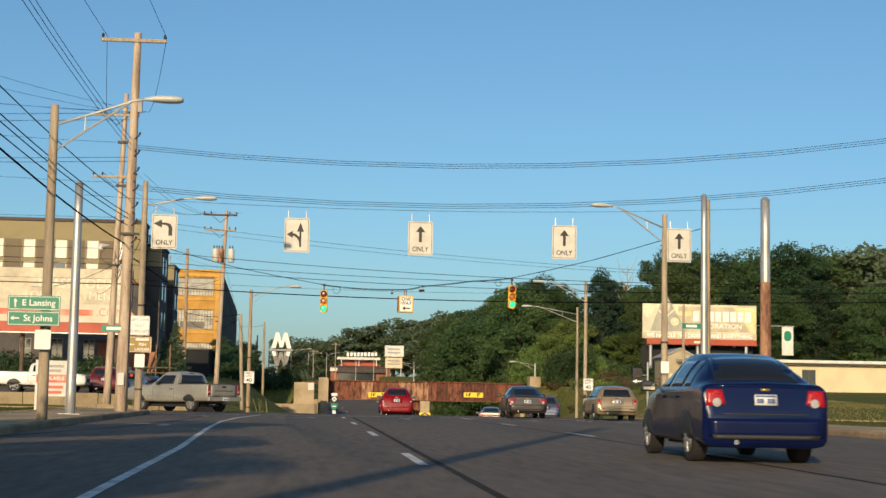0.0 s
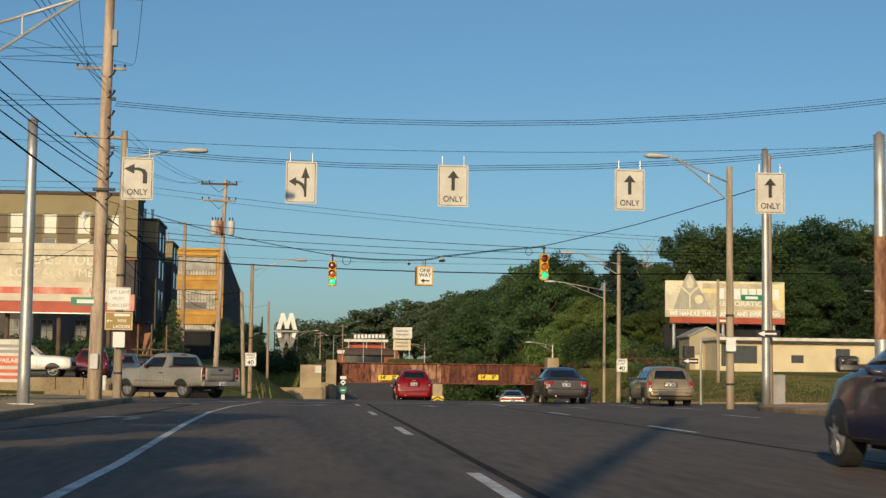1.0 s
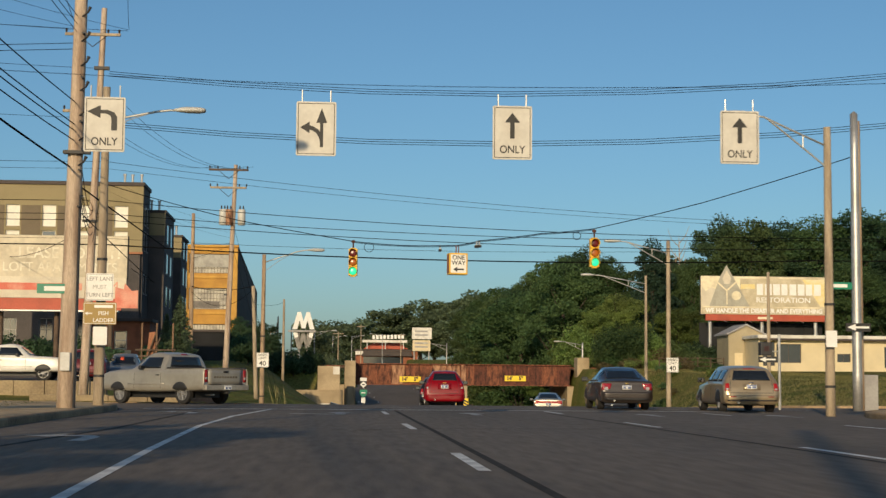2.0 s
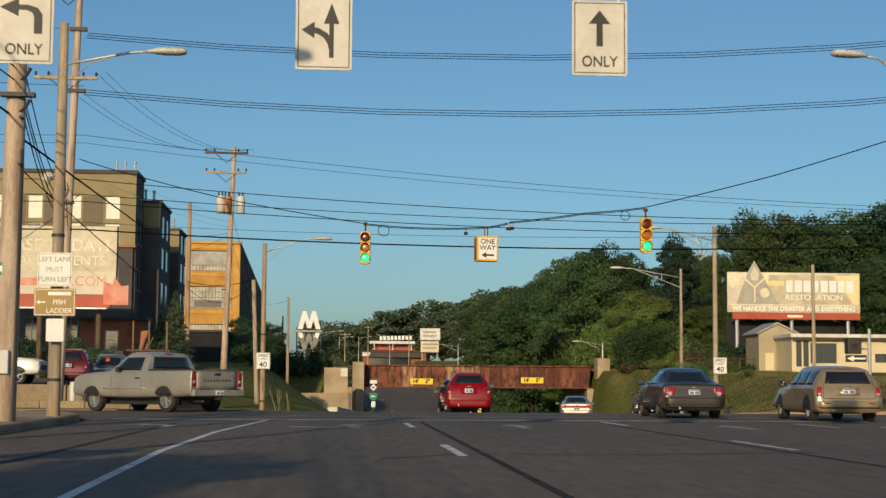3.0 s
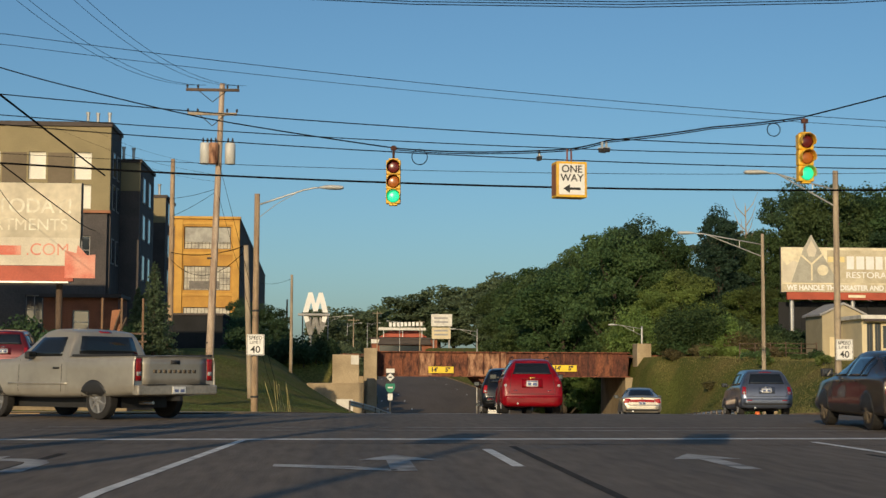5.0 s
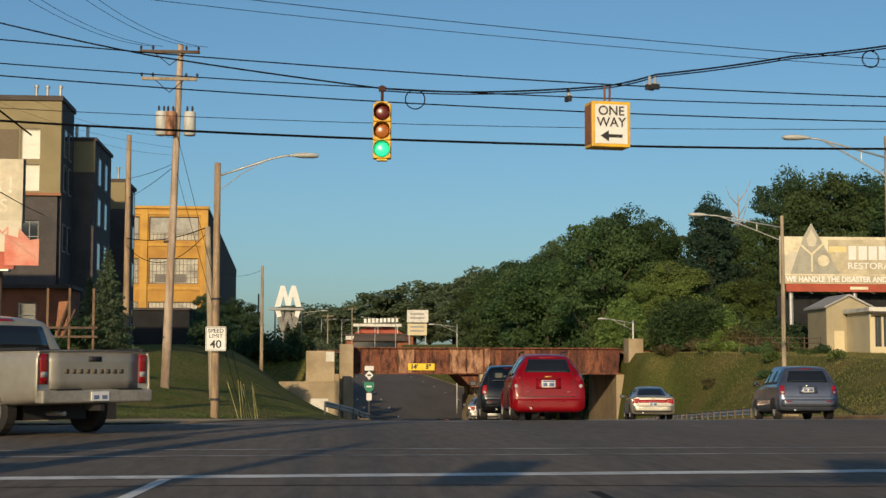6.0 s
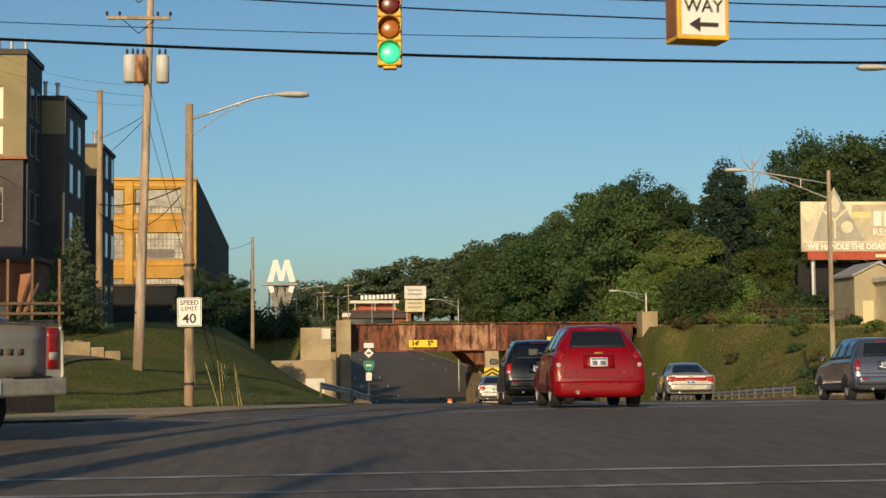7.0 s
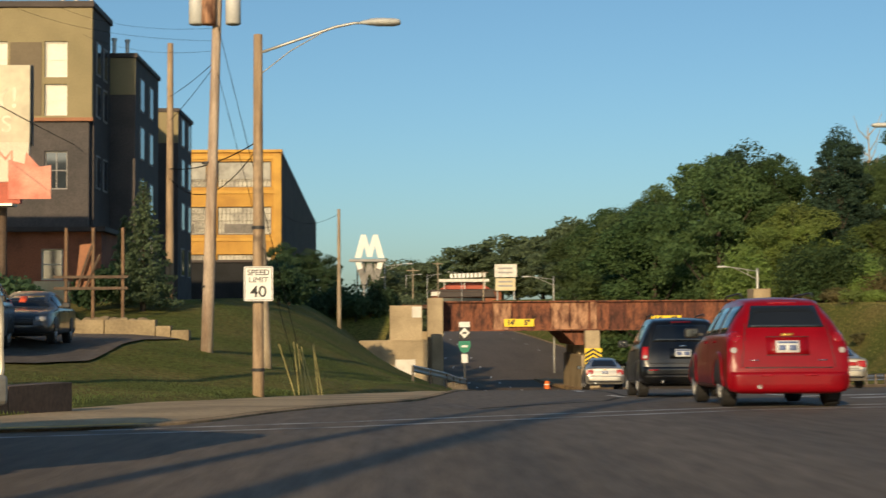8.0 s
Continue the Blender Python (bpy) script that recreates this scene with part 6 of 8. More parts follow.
def car(name, label, shape, x, y, yaw, L, H, W, paint, rear=None, category="car", lit=False, rim_m=None, z=None, wheels=None, roof_rack=False, dirt=False, tint=GLASS_DARK, compact=False, tag=False, retro=False):
    slope = 0.0 if z is not None else math.degrees(math.atan(float(road_z(y + 1) - road_z(y - 1)) / 2))
    zz = float(road_z(y)) + 0.004 if z is None else z
    t = thing(name, pose(x, y, zz, slope, 0, yaw), label, category)
    rows = {"hatch": HATCH, "sedan": SEDAN, "pickup": PICKUP}[shape]
    if compact:
        rows = COMPACT
    if retro:
        rows = RETRO
    u = 0.10 if compact else 0.0
    bm = car_body(rows, L, H, W)
    tree = BVHTree.FromBMesh(bm)
    b = part("body", bm, paint, t, smooth=True)
    kz, kx, ky = H / max(r[3] for r in rows), W / 0.88, L / rows[-1][0]
    S = lambda grid: [[(a * kx, c * kz) for a, c in row] for row in grid]
    T = lambda grid: [[(a * ky, c * kz) for a, c in row] for row in grid]
    red = LAMP_LIT if lit else LAMP_RED
    P = lambda n, ax, g, m, parent=t, off=0.006, label="": patch(n, tree, ax, g, m, parent, off, label)
    if retro:
        P("rear_window", "rear", S(quad((-.55, 1.135), (.55, 1.135), (.46, 1.455), (-.46, 1.455), 10, 6)), tint, label="dark tinted rear window")
        P("tailgate_seam", "rear", S(quad((-.62, .555), (.62, .555), (.62, .57), (-.62, .57), 10, 1)), TRIM_BLACK, off=0.003)
        for s in (-1, 1):
            P("tailgate_seam", "rear", S(quad((s * .655, .57), (s * .667, .57), (s * .58, 1.2), (s * .568, 1.2), 1, 8)), TRIM_BLACK, off=0.003)
        P("bumper", "rear", S(quad((-.82, .22), (.82, .22), (.82, .50), (-.82, .50), 14, 5)), paint, off=0.03)
        rc = P("plate_recess", "rear", S(quad((-.30, .74), (.30, .74), (.30, 1.0), (-.30, 1.0), 4, 3)), paint, off=0.004)
        for g in (((-.31, .735), (.31, .735), (.31, .745), (-.31, .745)), ((-.31, .995), (.31, .995), (.31, 1.005), (-.31, 1.005))):
            P("recess_edge", "rear", S(quad(*g, 6, 1)), TRIM_BLACK, rc, 0.006)
        pl = P("plate", "rear", S(quad((-.165, .775), (.165, .775), (.165, .945), (-.165, .945), 2, 2)), PLATE, off=0.016)
        plate_marks(P, S, .775, .945, pl)
        P("badge", "rear", S(quad((-.085, 1.015), (.085, 1.02), (.085, 1.05), (-.085, 1.045), 3, 1)), GOLD, off=0.014)
        for s in (-1, 1):
            P("tail_light", "rear", S(rings_grid(s * .735, 1.0, .0, .078, n=18)), red, off=0.014, label="round red tail light")
            P("reversing_lamp", "rear", S(rings_grid(s * .765, .81, .0, .042, n=16)), LAMP_CLEAR, off=0.014, label="round clear reversing lamp")
            P("reflector", "rear", S(quad((s * .22, .44), (s * .4, .44), (s * .4, .475), (s * .22, .475), 3, 1)), LAMP_RED, off=0.034)
            P("lettering_bar", "rear", S(quad((s * .42, .66), (s * .54, .66), (s * .54, .675), (s * .42, .675), 2, 1)), CHROME, off=0.01)
    elif shape == "hatch":
        P("rear_window", "rear", S(quad((-.60, 1.10), (.60, 1.10), (.50, 1.44), (-.50, 1.44), 10, 5)), tint, label="dark tinted rear window")
        P("tailgate_seam", "rear", S(quad((-.66, .66), (.66, .66), (.66, .675), (-.66, .675), 10, 1)), TRIM_BLACK, off=0.003)
        for s in (-1, 1):
            P("tailgate_seam", "rear", S(quad((s * .66, .67), (s * .672, .67), (s * .63, 1.48), (s * .618, 1.48), 1, 8)), TRIM_BLACK, off=0.003)
        P("bumper", "rear", S(quad((-.80, .40), (.80, .40), (.80, .60), (-.80, .60), 12, 3)), paint, off=0.022)
        P("bumper_skirt", "rear", S(quad((-.74, .385), (.74, .385), (.76, .43), (-.76, .43), 10, 1)), TRIM_BLACK if not rear else paint, off=0.026)
        P("plate_recess", "rear", S(quad((-.27, .76), (.27, .76), (.27, .98), (-.27, .98), 4, 2)), paint, off=0.002)
        pl = P("plate", "rear", S(quad((-.16, .80), (.16, .80), (.16, .95), (-.16, .95), 2, 2)), PLATE, off=0.014)
        plate_marks(P, S, .80, .95, pl)
        P("badge", "rear", S(quad((-.07, 1.0), (.07, 1.0), (.07, 1.03), (-.07, 1.03), 2, 1)), GOLD if rear == "gold" else CHROME, off=0.012)
        for s in (-1, 1):
            l = P("tail_light", "rear", S(quad((s * .70, .74), (s * .84, .74), (s * .80, 1.0), (s * .69, 1.0), 4, 5)), red, off=0.01, label="red tail light")
            P("reversing_lamp", "rear", S(quad((s * .72, .76), (s * .80, .76), (s * .80, .83), (s * .72, .83), 3, 2)), LAMP_CLEAR, l, 0.014)
            P("reflector", "rear", S(quad((s * .5, .52), (s * .68, .52), (s * .68, .55), (s * .5, .55), 3, 1)), LAMP_RED, off=0.028)
    if shape == "hatch":
        P("brake_light", "rear", S(quad((-.2, 1.49), (.2, 1.49), (.2, 1.515), (-.2, 1.515), 4, 1)), red, off=0.006)
        for s, ax in ((-1, "left"), (1, "right")):
            for a, c, e, f in ((.42, 1.0, .5, 1.0), (1.08, 1.78, 1.08, 1.78), (1.86, 2.72, 1.86, 2.42)):
                P("side_window", ax, T(quad((a, 1.06), (c, 1.06), (f, 1.46), (e, 1.46), 6, 4)), tint)
            for a in (1.03, 1.82, 2.92):
                P("door_seam", ax, T(quad((a, .34), (a + .012, .34), (a + .012, 1.02), (a, 1.02), 1, 6)), TRIM_BLACK, off=0.002)
            for a in (1.15, 1.98):
                P("door_handle", ax, T(quad((a, .93), (a + .16, .93), (a + .16, .96), (a, .96), 2, 1)), paint, off=0.03)
            P("sill", ax, T(quad((1.0, .26), (3.3, .26), (3.3, .33), (1.0, .33), 6, 1)), TRIM_BLACK, off=0.01)
        P("windscreen", "front", S(quad((-.60, 1.06), (.60, 1.06), (.52, 1.46), (-.52, 1.46), 8, 4)), tint)
    elif shape == "sedan":
        P("rear_window", "top", [[(a * kx, c * ky) for a, c in row] for row in (quad((-.60, .50), (.60, .50), (.50, 1.22), (-.50, 1.22), 8, 5) if compact else quad((-.58, .74), (.58, .74), (.50, 1.36), (-.50, 1.36), 8, 5))], tint, label="dark sloping rear window")
        P("bumper", "rear", S(quad((-.80, .36), (.80, .36), (.82, .60), (-.82, .60), 12, 4)), paint, off=0.02)
        P("bumper_skirt", "rear", S(quad((-.72, .33), (.72, .33), (.76, .39), (-.76, .39), 10, 1)), TRIM_BLACK, off=0.024)
        P("boot_seam", "rear", S(quad((-.62, .625 + .3 * u), (.62, .625 + .3 * u), (.62, .64 + .3 * u), (-.62, .64 + .3 * u), 10, 1)), TRIM_BLACK, off=0.003)
        wide = rear == "band"
        if wide:
            P("light_band", "rear", S(quad((-.56, .72), (.56, .72), (.56, .84), (-.56, .84), 10, 2)), red, off=0.008, label="red light band across the boot")
        lo = .67 if wide else .66 + u
        for s in (-1, 1):
            ins = .56 if not wide else .6
            l = P("tail_light", "rear", S(quad((s * ins, lo + .03), (s * .83, lo), (s * .81, .88 + u), (s * (ins - .06 + u), .88 + u), 5, 4)), red, off=0.01, label="red tail light")
            if not wide:
                P("lamp_ring", "rear", S(rings_grid(s * .68, .71 + u, .0, .06, n=14)), LAMP_CLEAR, l, 0.016)
                P("lamp_ring", "rear", S(rings_grid(s * .69, .82 + u, .0, .055, n=14)), LAMP_LIT if lit else LAMP_RED, l, 0.016)
        pl = P("plate", "rear", S(quad((-.155, .68 + u if not wide else .60), (.155, .68 + u if not wide else .60), (.155, .82 + u if not wide else .74), (-.155, .82 + u if not wide else .74), 2, 2)), PLATE, off=0.016)
        plate_marks(P, S, .68 + u if not wide else .60, .82 + u if not wide else .74, pl)
        P("badge", "rear", S(quad((-.06, .87 + u), (.06, .87 + u), (.06, .90 + u), (-.06, .90 + u), 2, 1)), GOLD, off=0.012)
        P("boot_lip", "rear", S(quad((-.7, .92 + u), (.7, .92 + u), (.7, .95 + u), (-.7, .95 + u), 10, 1)), paint, off=0.012)
        for s, ax in ((-1, "left"), (1, "right")):
            for a, c, e, f in ((.86, 1.28, 1.14, 1.28) if compact else (1.02, 1.36, 1.28, 1.36), (1.42, 2.22, 1.42, 2.2), (2.29, 3.06, 2.29, 2.74)):
                P("side_window", ax, T(quad((a, .965 + .6 * u), (c, .965 + .6 * u), (f, 1.325 + .6 * u), (e, 1.325 + .6 * u), 8, 6)), tint)
            for a in (1.36, 2.25, 3.15):
                P("door_seam", ax, T(quad((a, .32), (a + .012, .32), (a + .012, .95), (a, .95), 1, 6)), TRIM_BLACK, off=0.002)
            for a in (1.5, 2.4):
                P("door_handle", ax, T(quad((a, .86), (a + .16, .86), (a + .16, .89), (a, .89), 2, 1)), paint, off=0.03)
            P("sill", ax, T(quad((1.1, .25), (3.4, .25), (3.4, .32), (1.1, .32), 6, 1)), TRIM_BLACK, off=0.008)
        P("windscreen", "front", S(quad((-.62, .98), (.62, .98), (.52, 1.30), (-.52, 1.30), 8, 4)), tint)
    else:
        P("rear_window", "rear", S(quad((-.70, 1.33), (.70, 1.33), (.60, 1.70), (-.60, 1.70), 8, 4)), tint, label="tinted cab window")
        P("brake_light", "rear", S(quad((-.14, 1.77), (.14, 1.77), (.14, 1.81), (-.14, 1.81), 4, 1)), red, off=0.01)
        tg = P("tailgate", "rear", S(quad((-.76, .70), (.76, .70), (.76, 1.235), (-.76, 1.235), 8, 4)), paint, off=0.012, label="plain tailgate with pressed lettering")
        for k in range(9):
            P("pressed_mark", "rear", S(quad((-.52 + k * .118, .93), (-.44 + k * .118, .93), (-.44 + k * .118, 1.0), (-.52 + k * .118, 1.0), 1, 1)), MUD if dirt else CHROME, tg, 0.015)
        P("tailgate_handle", "rear", S(quad((-.11, 1.11), (.11, 1.11), (.11, 1.19), (-.11, 1.19), 2, 1)), TRIM_BLACK, tg, 0.02)
        for s in (-1, 1):
            l = P("tail_light", "rear", S(quad((s * .79, .78), (s * .92, .78), (s * .92, 1.22), (s * .79, 1.22), 3, 5)), red, off=0.016, label="tall red tail light")
            P("reversing_lamp", "rear", S(quad((s * .80, .88), (s * .91, .88), (s * .91, .96), (s * .80, .96), 2, 1)), LAMP_CLEAR, l, 0.02)
        bp = part("bumper", box(-.95 * kx, .95 * kx, -.13, .06, .50, .70, bevel=0.03), BUMPER, t, "dull chromed step bumper")
        part("plate", box(-.17, .17, -.15, -.125, .53, .67), PLATE, bp)
        for a, b in ((-.13, -.03), (.03, .13)):
            part("plate_bar", box(a, b, -.156, -.15, .555, .615), PLATE_BLUE, bp)
        for s in (-1, 1):
            part("step_pad", box(s * .6 - .25, s * .6 + .25, -.14, .0, .70, .715), TRIM_BLACK, bp)
        part("hitch", box(-.04, .04, -.2, .2, .38, .47), TRIM_BLACK, t)
        part("bed_liner", box(-.86 * kx, .86 * kx, .12, 1.85 * ky, 1.275 * kz, 1.29 * kz), TRIM_BLACK, t)
        for s in (-1, 1):
            part("bed_rail", box(s * .93 * kx - .04, s * .93 * kx + .04, .05, 1.9 * ky, 1.265 * kz, 1.315 * kz, bevel=0.01), TRIM_BLACK, t)
        for s, ax in ((-1, "left"), (1, "right")):
            P("side_window", ax, T(quad((2.28, 1.28), (3.5, 1.28), (3.14, 1.68), (2.32, 1.68), 6, 4)), tint)
            for a in (2.2, 3.62):
                P("door_seam", ax, T(quad((a, .56), (a + .014, .56), (a + .014, 1.22), (a, 1.22), 1, 6)), TRIM_BLACK, off=0.002)
            P("door_handle", ax, T(quad((2.28, 1.02), (2.46, 1.02), (2.46, 1.06), (2.28, 1.06), 2, 1)), TRIM_BLACK, off=0.03)
            P("side_moulding", ax, T(quad((2.0, .70), (3.95, .70), (3.95, .75), (2.0, .75), 8, 1)), paint, off=0.014)
        P("windscreen", "front", S(quad((-.70, 1.31), (.70, 1.31), (.60, 1.70), (-.60, 1.70), 8, 4)), tint)
    # front, wheels, mirrors
    if tag:
        zt = 1.12 if shape == "sedan" else 1.28
        P("hang_tag", "front", S(quad((.02, zt), (.20, zt), (.20, zt + .17), (.02, zt + .17), 2, 2)), TAG_RED, off=0.012, label="orange-red parking tag")
    g = P("grille", "front", S(quad((-.42, .50), (.42, .50), (.42, .66), (-.42, .66), 6, 2)) if shape != "pickup" else S(quad((-.55, .68), (.55, .68), (.55, .92), (-.55, .92), 6, 2)), TRIM_BLACK, off=0.01)
    for s in (-1, 1):
        P("headlight", "front", S(quad((s * .48, .60), (s * .74, .60), (s * .72, .72), (s * .46, .72), 4, 2)) if shape != "pickup" else S(quad((s * .58, .72), (s * .84, .72), (s * .84, .90), (s * .58, .90), 4, 2)), LAMP_CLEAR, off=0.014)
    r = wheels or (0.38 if shape == "pickup" else 0.33)
    yr, yf = {"hatch": (.80, 3.50), "sedan": (.98, 3.75), "pickup": (1.18, 4.52)}[shape]
    for wy in (yr * ky, yf * ky):
        for s, ax in ((-1, "left"), (1, "right")):
            P("wheel_arch", ax, rings_grid(wy, r, .02, r * 1.13, n=26), TRIM_BLACK, off=0.012)
            if retro:
                P("fender_flare", ax, rings_grid(wy, r, r * 1.1, r * 1.42, -12, 192, n=22), paint, off=0.022)
            wheel(t, s * W * (1.0 if shape == "pickup" else 0.97), wy, r, 0.21, rim_m or RIM, side=s)
    zm = {"hatch": 1.1, "sedan": 1.02, "pickup": 1.3}[shape] * kz
    ym = {"hatch": 2.62, "sedan": 2.95, "pickup": 3.2}[shape] * ky
    for s in (-1, 1):
        m = part("mirror", box(s * (W + .13) - .11, s * (W + .13) + .11, ym - .05, ym + .09, zm - .07, zm + .09, bevel=0.035), TRIM_BLACK, t)
        part("mirror_glass", box(s * (W + .13) - .085, s * (W + .13) + .085, ym - .058, ym - .049, zm - .045, zm + .065), GLASS_DARK, m)
        part("stalk", box(min(s * (W - .06), s * (W + .06)), max(s * (W - .06), s * (W + .06)), ym, ym + .05, zm - .03, zm + .01), TRIM_BLACK, m)
    part("underbody", box(-W * .62, W * .62, .9, L - .8, r * .6, r * 1.2), TRIM_BLACK, t)
    part("exhaust", tube([(-.42 * kx, -.03 if shape != "pickup" else .1, r * .9), (-.42 * kx, .5, r * .9)], 0.035, 10), CHROME, t)
    if roof_rack:
        for s in (-1, 1):
            part("roof_rail", tube([(s * .52 * kx, .75, H + .0), (s * .52 * kx, .9, H + .055), (s * .52 * kx, 2.1 * ky, H + .06), (s * .52 * kx, 2.3 * ky, H - .01)], 0.016, 6), TRIM_BLACK, t)
    return t


RED = car_paint("red", (0.215, 0.002, 0.007), metal=0.0, gloss=0.4)
car("hatchback", "bright red upright hatchback car in a traffic lane", "hatch", 5.55, 85.2, -3, 4.47, 1.60, 0.88, RED, rear="gold", lit=False, roof_rack=True, retro=True)
car("suv", "black sport utility vehicle in a traffic lane", "hatch", 5.95, 95.5, -4, 4.75, 1.70, 0.92, car_paint("black", (0.010, 0.011, 0.013)), lit=True, wheels=0.36, roof_rack=True)
car("sedan", "silver saloon car going down to the bridge", "sedan", 9.2, 132.5, -4, 4.7, 1.45, 0.88, car_paint("silver", (0.40, 0.38, 0.34), metal=0.6), lit=True)
car("sedan", "champagne silver saloon car with a red light band", "sedan", 14.1, 112.5, -7, 5.0, 1.43, 0.91, car_paint("champagne", (0.46, 0.42, 0.35), metal=0.6), rear="band", lit=True)
car("sedan", "dark bronze saloon car with dusty paint", "sedan", 10.2, 67.0, -2, 4.7, 1.40, 0.88, car_paint("bronze", (0.045, 0.036, 0.032), 0.35), rim_m=MUD)
car("minivan", "steel blue minivan with a tinted rear window", "hatch", 15.7, 97.0, -5, 4.95, 1.75, 0.96, car_paint("steel_blue", (0.12, 0.14, 0.19), metal=0.6), category="van", wheels=0.34)
car("estate_car", "tan estate car with a dark rear window", "hatch", 13.6, 64.2, -2, 4.75, 1.46, 0.89, car_paint("tan", (0.40, 0.31, 0.19), metal=0.5), lit=True)
car("sedan", "dark blue compact saloon car with round tail lamps", "sedan", 6.7, 20.6, -1, 4.4, 1.53, 0.87, car_paint("blue", (0.003, 0.008, 0.050), 0.2, metal=0.0, gloss=0.5), lit=True, compact=True)
car("pickup_truck", "dusty pewter pickup truck turning into the cross street", "pickup", -3.3, 73.0, 49, 5.5, 1.88, 1.0, car_paint("pewter", (0.37, 0.345, 0.295), 0.38, metal=0.35), category="truck", dirt=True)
car("pickup_truck", "white pickup truck parked on the corner lot", "pickup", -17.8, 94.0, -90, 5.3, 1.78, 0.98, car_paint("white", (0.74, 0.72, 0.66), metal=0.0), category="truck", z=gz(-15, 94) + 0.055)
car("suv", "maroon sport utility vehicle parked on the corner lot", "hatch", -11.9, 96.5, 4, 4.7, 1.72, 0.93, car_paint("maroon", (0.13, 0.012, 0.015)), z=gz(-11.9, 98.5) + 0.02, wheels=0.36)
car("suv", "pale blue-grey off-road vehicle parked nose to the road", "hatch", -10.75, 103.2, 184, 4.5, 1.74, 0.90, car_paint("grey_blue", (0.20, 0.23, 0.25), metal=0.4), z=gz(-10.3, 101) + 0.06, tag=True, wheels=0.37)
car("sedan", "dark grey saloon car parked nose to the road", "sedan", -10.1, 107.6, 184, 4.6, 1.40, 0.88, car_paint("charcoal", (0.05, 0.055, 0.06)), z=gz(-10.1, 105) + 0.06, tag=True)


# ---- trees ----
def leaf_mesh(name, clumps, count, size, seed, flat=0.0):
    """A crown: leaves strewn through clumps (x, y, z, rx, ry, rz), denser near each clump's skin."""
    rng = np.random.default_rng(seed)
    w = np.array([c[3] * c[4] + c[4] * c[5] + c[3] * c[5] for c in clumps])
    pick = rng.choice(len(clumps), count, p=w / w.sum())
    c = np.array(clumps)[pick]
    d = rng.normal(size=(count, 3))
    d /= np.linalg.norm(d, axis=1)[:, None]
    r = rng.uniform(0.35, 1.0, count) ** 0.5 * rng.uniform(0.86, 1.18, count)
    pos = c[:, :3] + d * c[:, 3:] * r[:, None]
    n = d * 0.6 + rng.normal(size=(count, 3)) * 0.6 + np.array([0, 0, 0.25])
    n /= np.linalg.norm(n, axis=1)[:, None]
    u = np.cross(n, rng.normal(size=(count, 3)))
    u /= np.linalg.norm(u, axis=1)[:, None]
    v = np.cross(n, u)
    s = size * rng.uniform(0.6, 1.35, count)[:, None]
    verts = np.stack([pos - u * s, pos - v * s * 0.6, pos + u * s, pos + v * s * 0.6 + n * s * 0.25], 1).reshape(-1, 3)
    me = bpy.data.meshes.new(name)
    me.from_pydata(verts.tolist(), [], np.arange(count * 4).reshape(-1, 4).tolist())
    return me


def make_tree(label, seed, height, spread, leaf, count, size, trunk=0.3, tall=0.28, n=78):
    rng = random.Random(seed)
    t = thing("tree", pose(0, 0, 0), label, "tree", "trees on the bank")
    top = height * 0.7
    lean = (rng.uniform(-0.4, 0.4), rng.uniform(-0.4, 0.4))
    pts = [(lean[0] * k / 5, lean[1] * k / 5, top * k / 5 - 0.4) for k in range(6)]
    part("trunk", tube(pts, [trunk * (1 - 0.14 * k) for k in range(6)], 8), BARK, t, smooth=True)
    clumps = []
    lobes = n // 4
    for k in range(lobes):
        f = (k + 0.5) / lobes
        z = height * (tall + (0.9 - tall) * f)
        wide = spread * (0.30 + 0.62 * math.sin(math.pi * min(1, 0.14 + 0.8 * f)))
        a = k * 2.399 + rng.uniform(-0.5, 0.5)
        d = wide * rng.uniform(0.6, 0.95)
        cx, cy = d * math.cos(a), d * math.sin(a)
        big = spread * rng.uniform(0.22, 0.38)
        for q in range(7):
            b, e = rng.uniform(0, 2 * math.pi), rng.uniform(-0.4, 0.95)
            r = big * rng.uniform(0.38, 0.66)
            clumps.append((cx + big * 0.8 * math.cos(b) * math.sqrt(1 - e * e), cy + big * 0.8 * math.sin(b) * math.sqrt(1 - e * e), z + big * 0.62 * e, r * rng.uniform(0.9, 1.25), r * rng.uniform(0.9, 1.25), r * rng.uniform(0.6, 0.85)))
        if k % 2 == 0:
            zs = max(0.2, min(top * 0.95, z - 0.28 * height))
            part("limb", tube([(lean[0] * zs / top, lean[1] * zs / top, zs), (cx * 0.5, cy * 0.5, (zs + z) / 2 + 0.3), (cx, cy, z)], [trunk * 0.34, trunk * 0.18, 0.03], 6), BARK, t)
    for k in range(5):
        clumps.append((lean[0] * k / 5, lean[1] * k / 5, height * (tall + 0.1 + 0.14 * k), spread * 0.5, spread * 0.5, height * 0.11))
    clumps.append((lean[0], lean[1], height * 0.9, spread * 0.38, spread * 0.38, height * 0.1))
    mesh_part("crown", leaf_mesh("crown", clumps, count, size, seed), leaf, t)
    return t


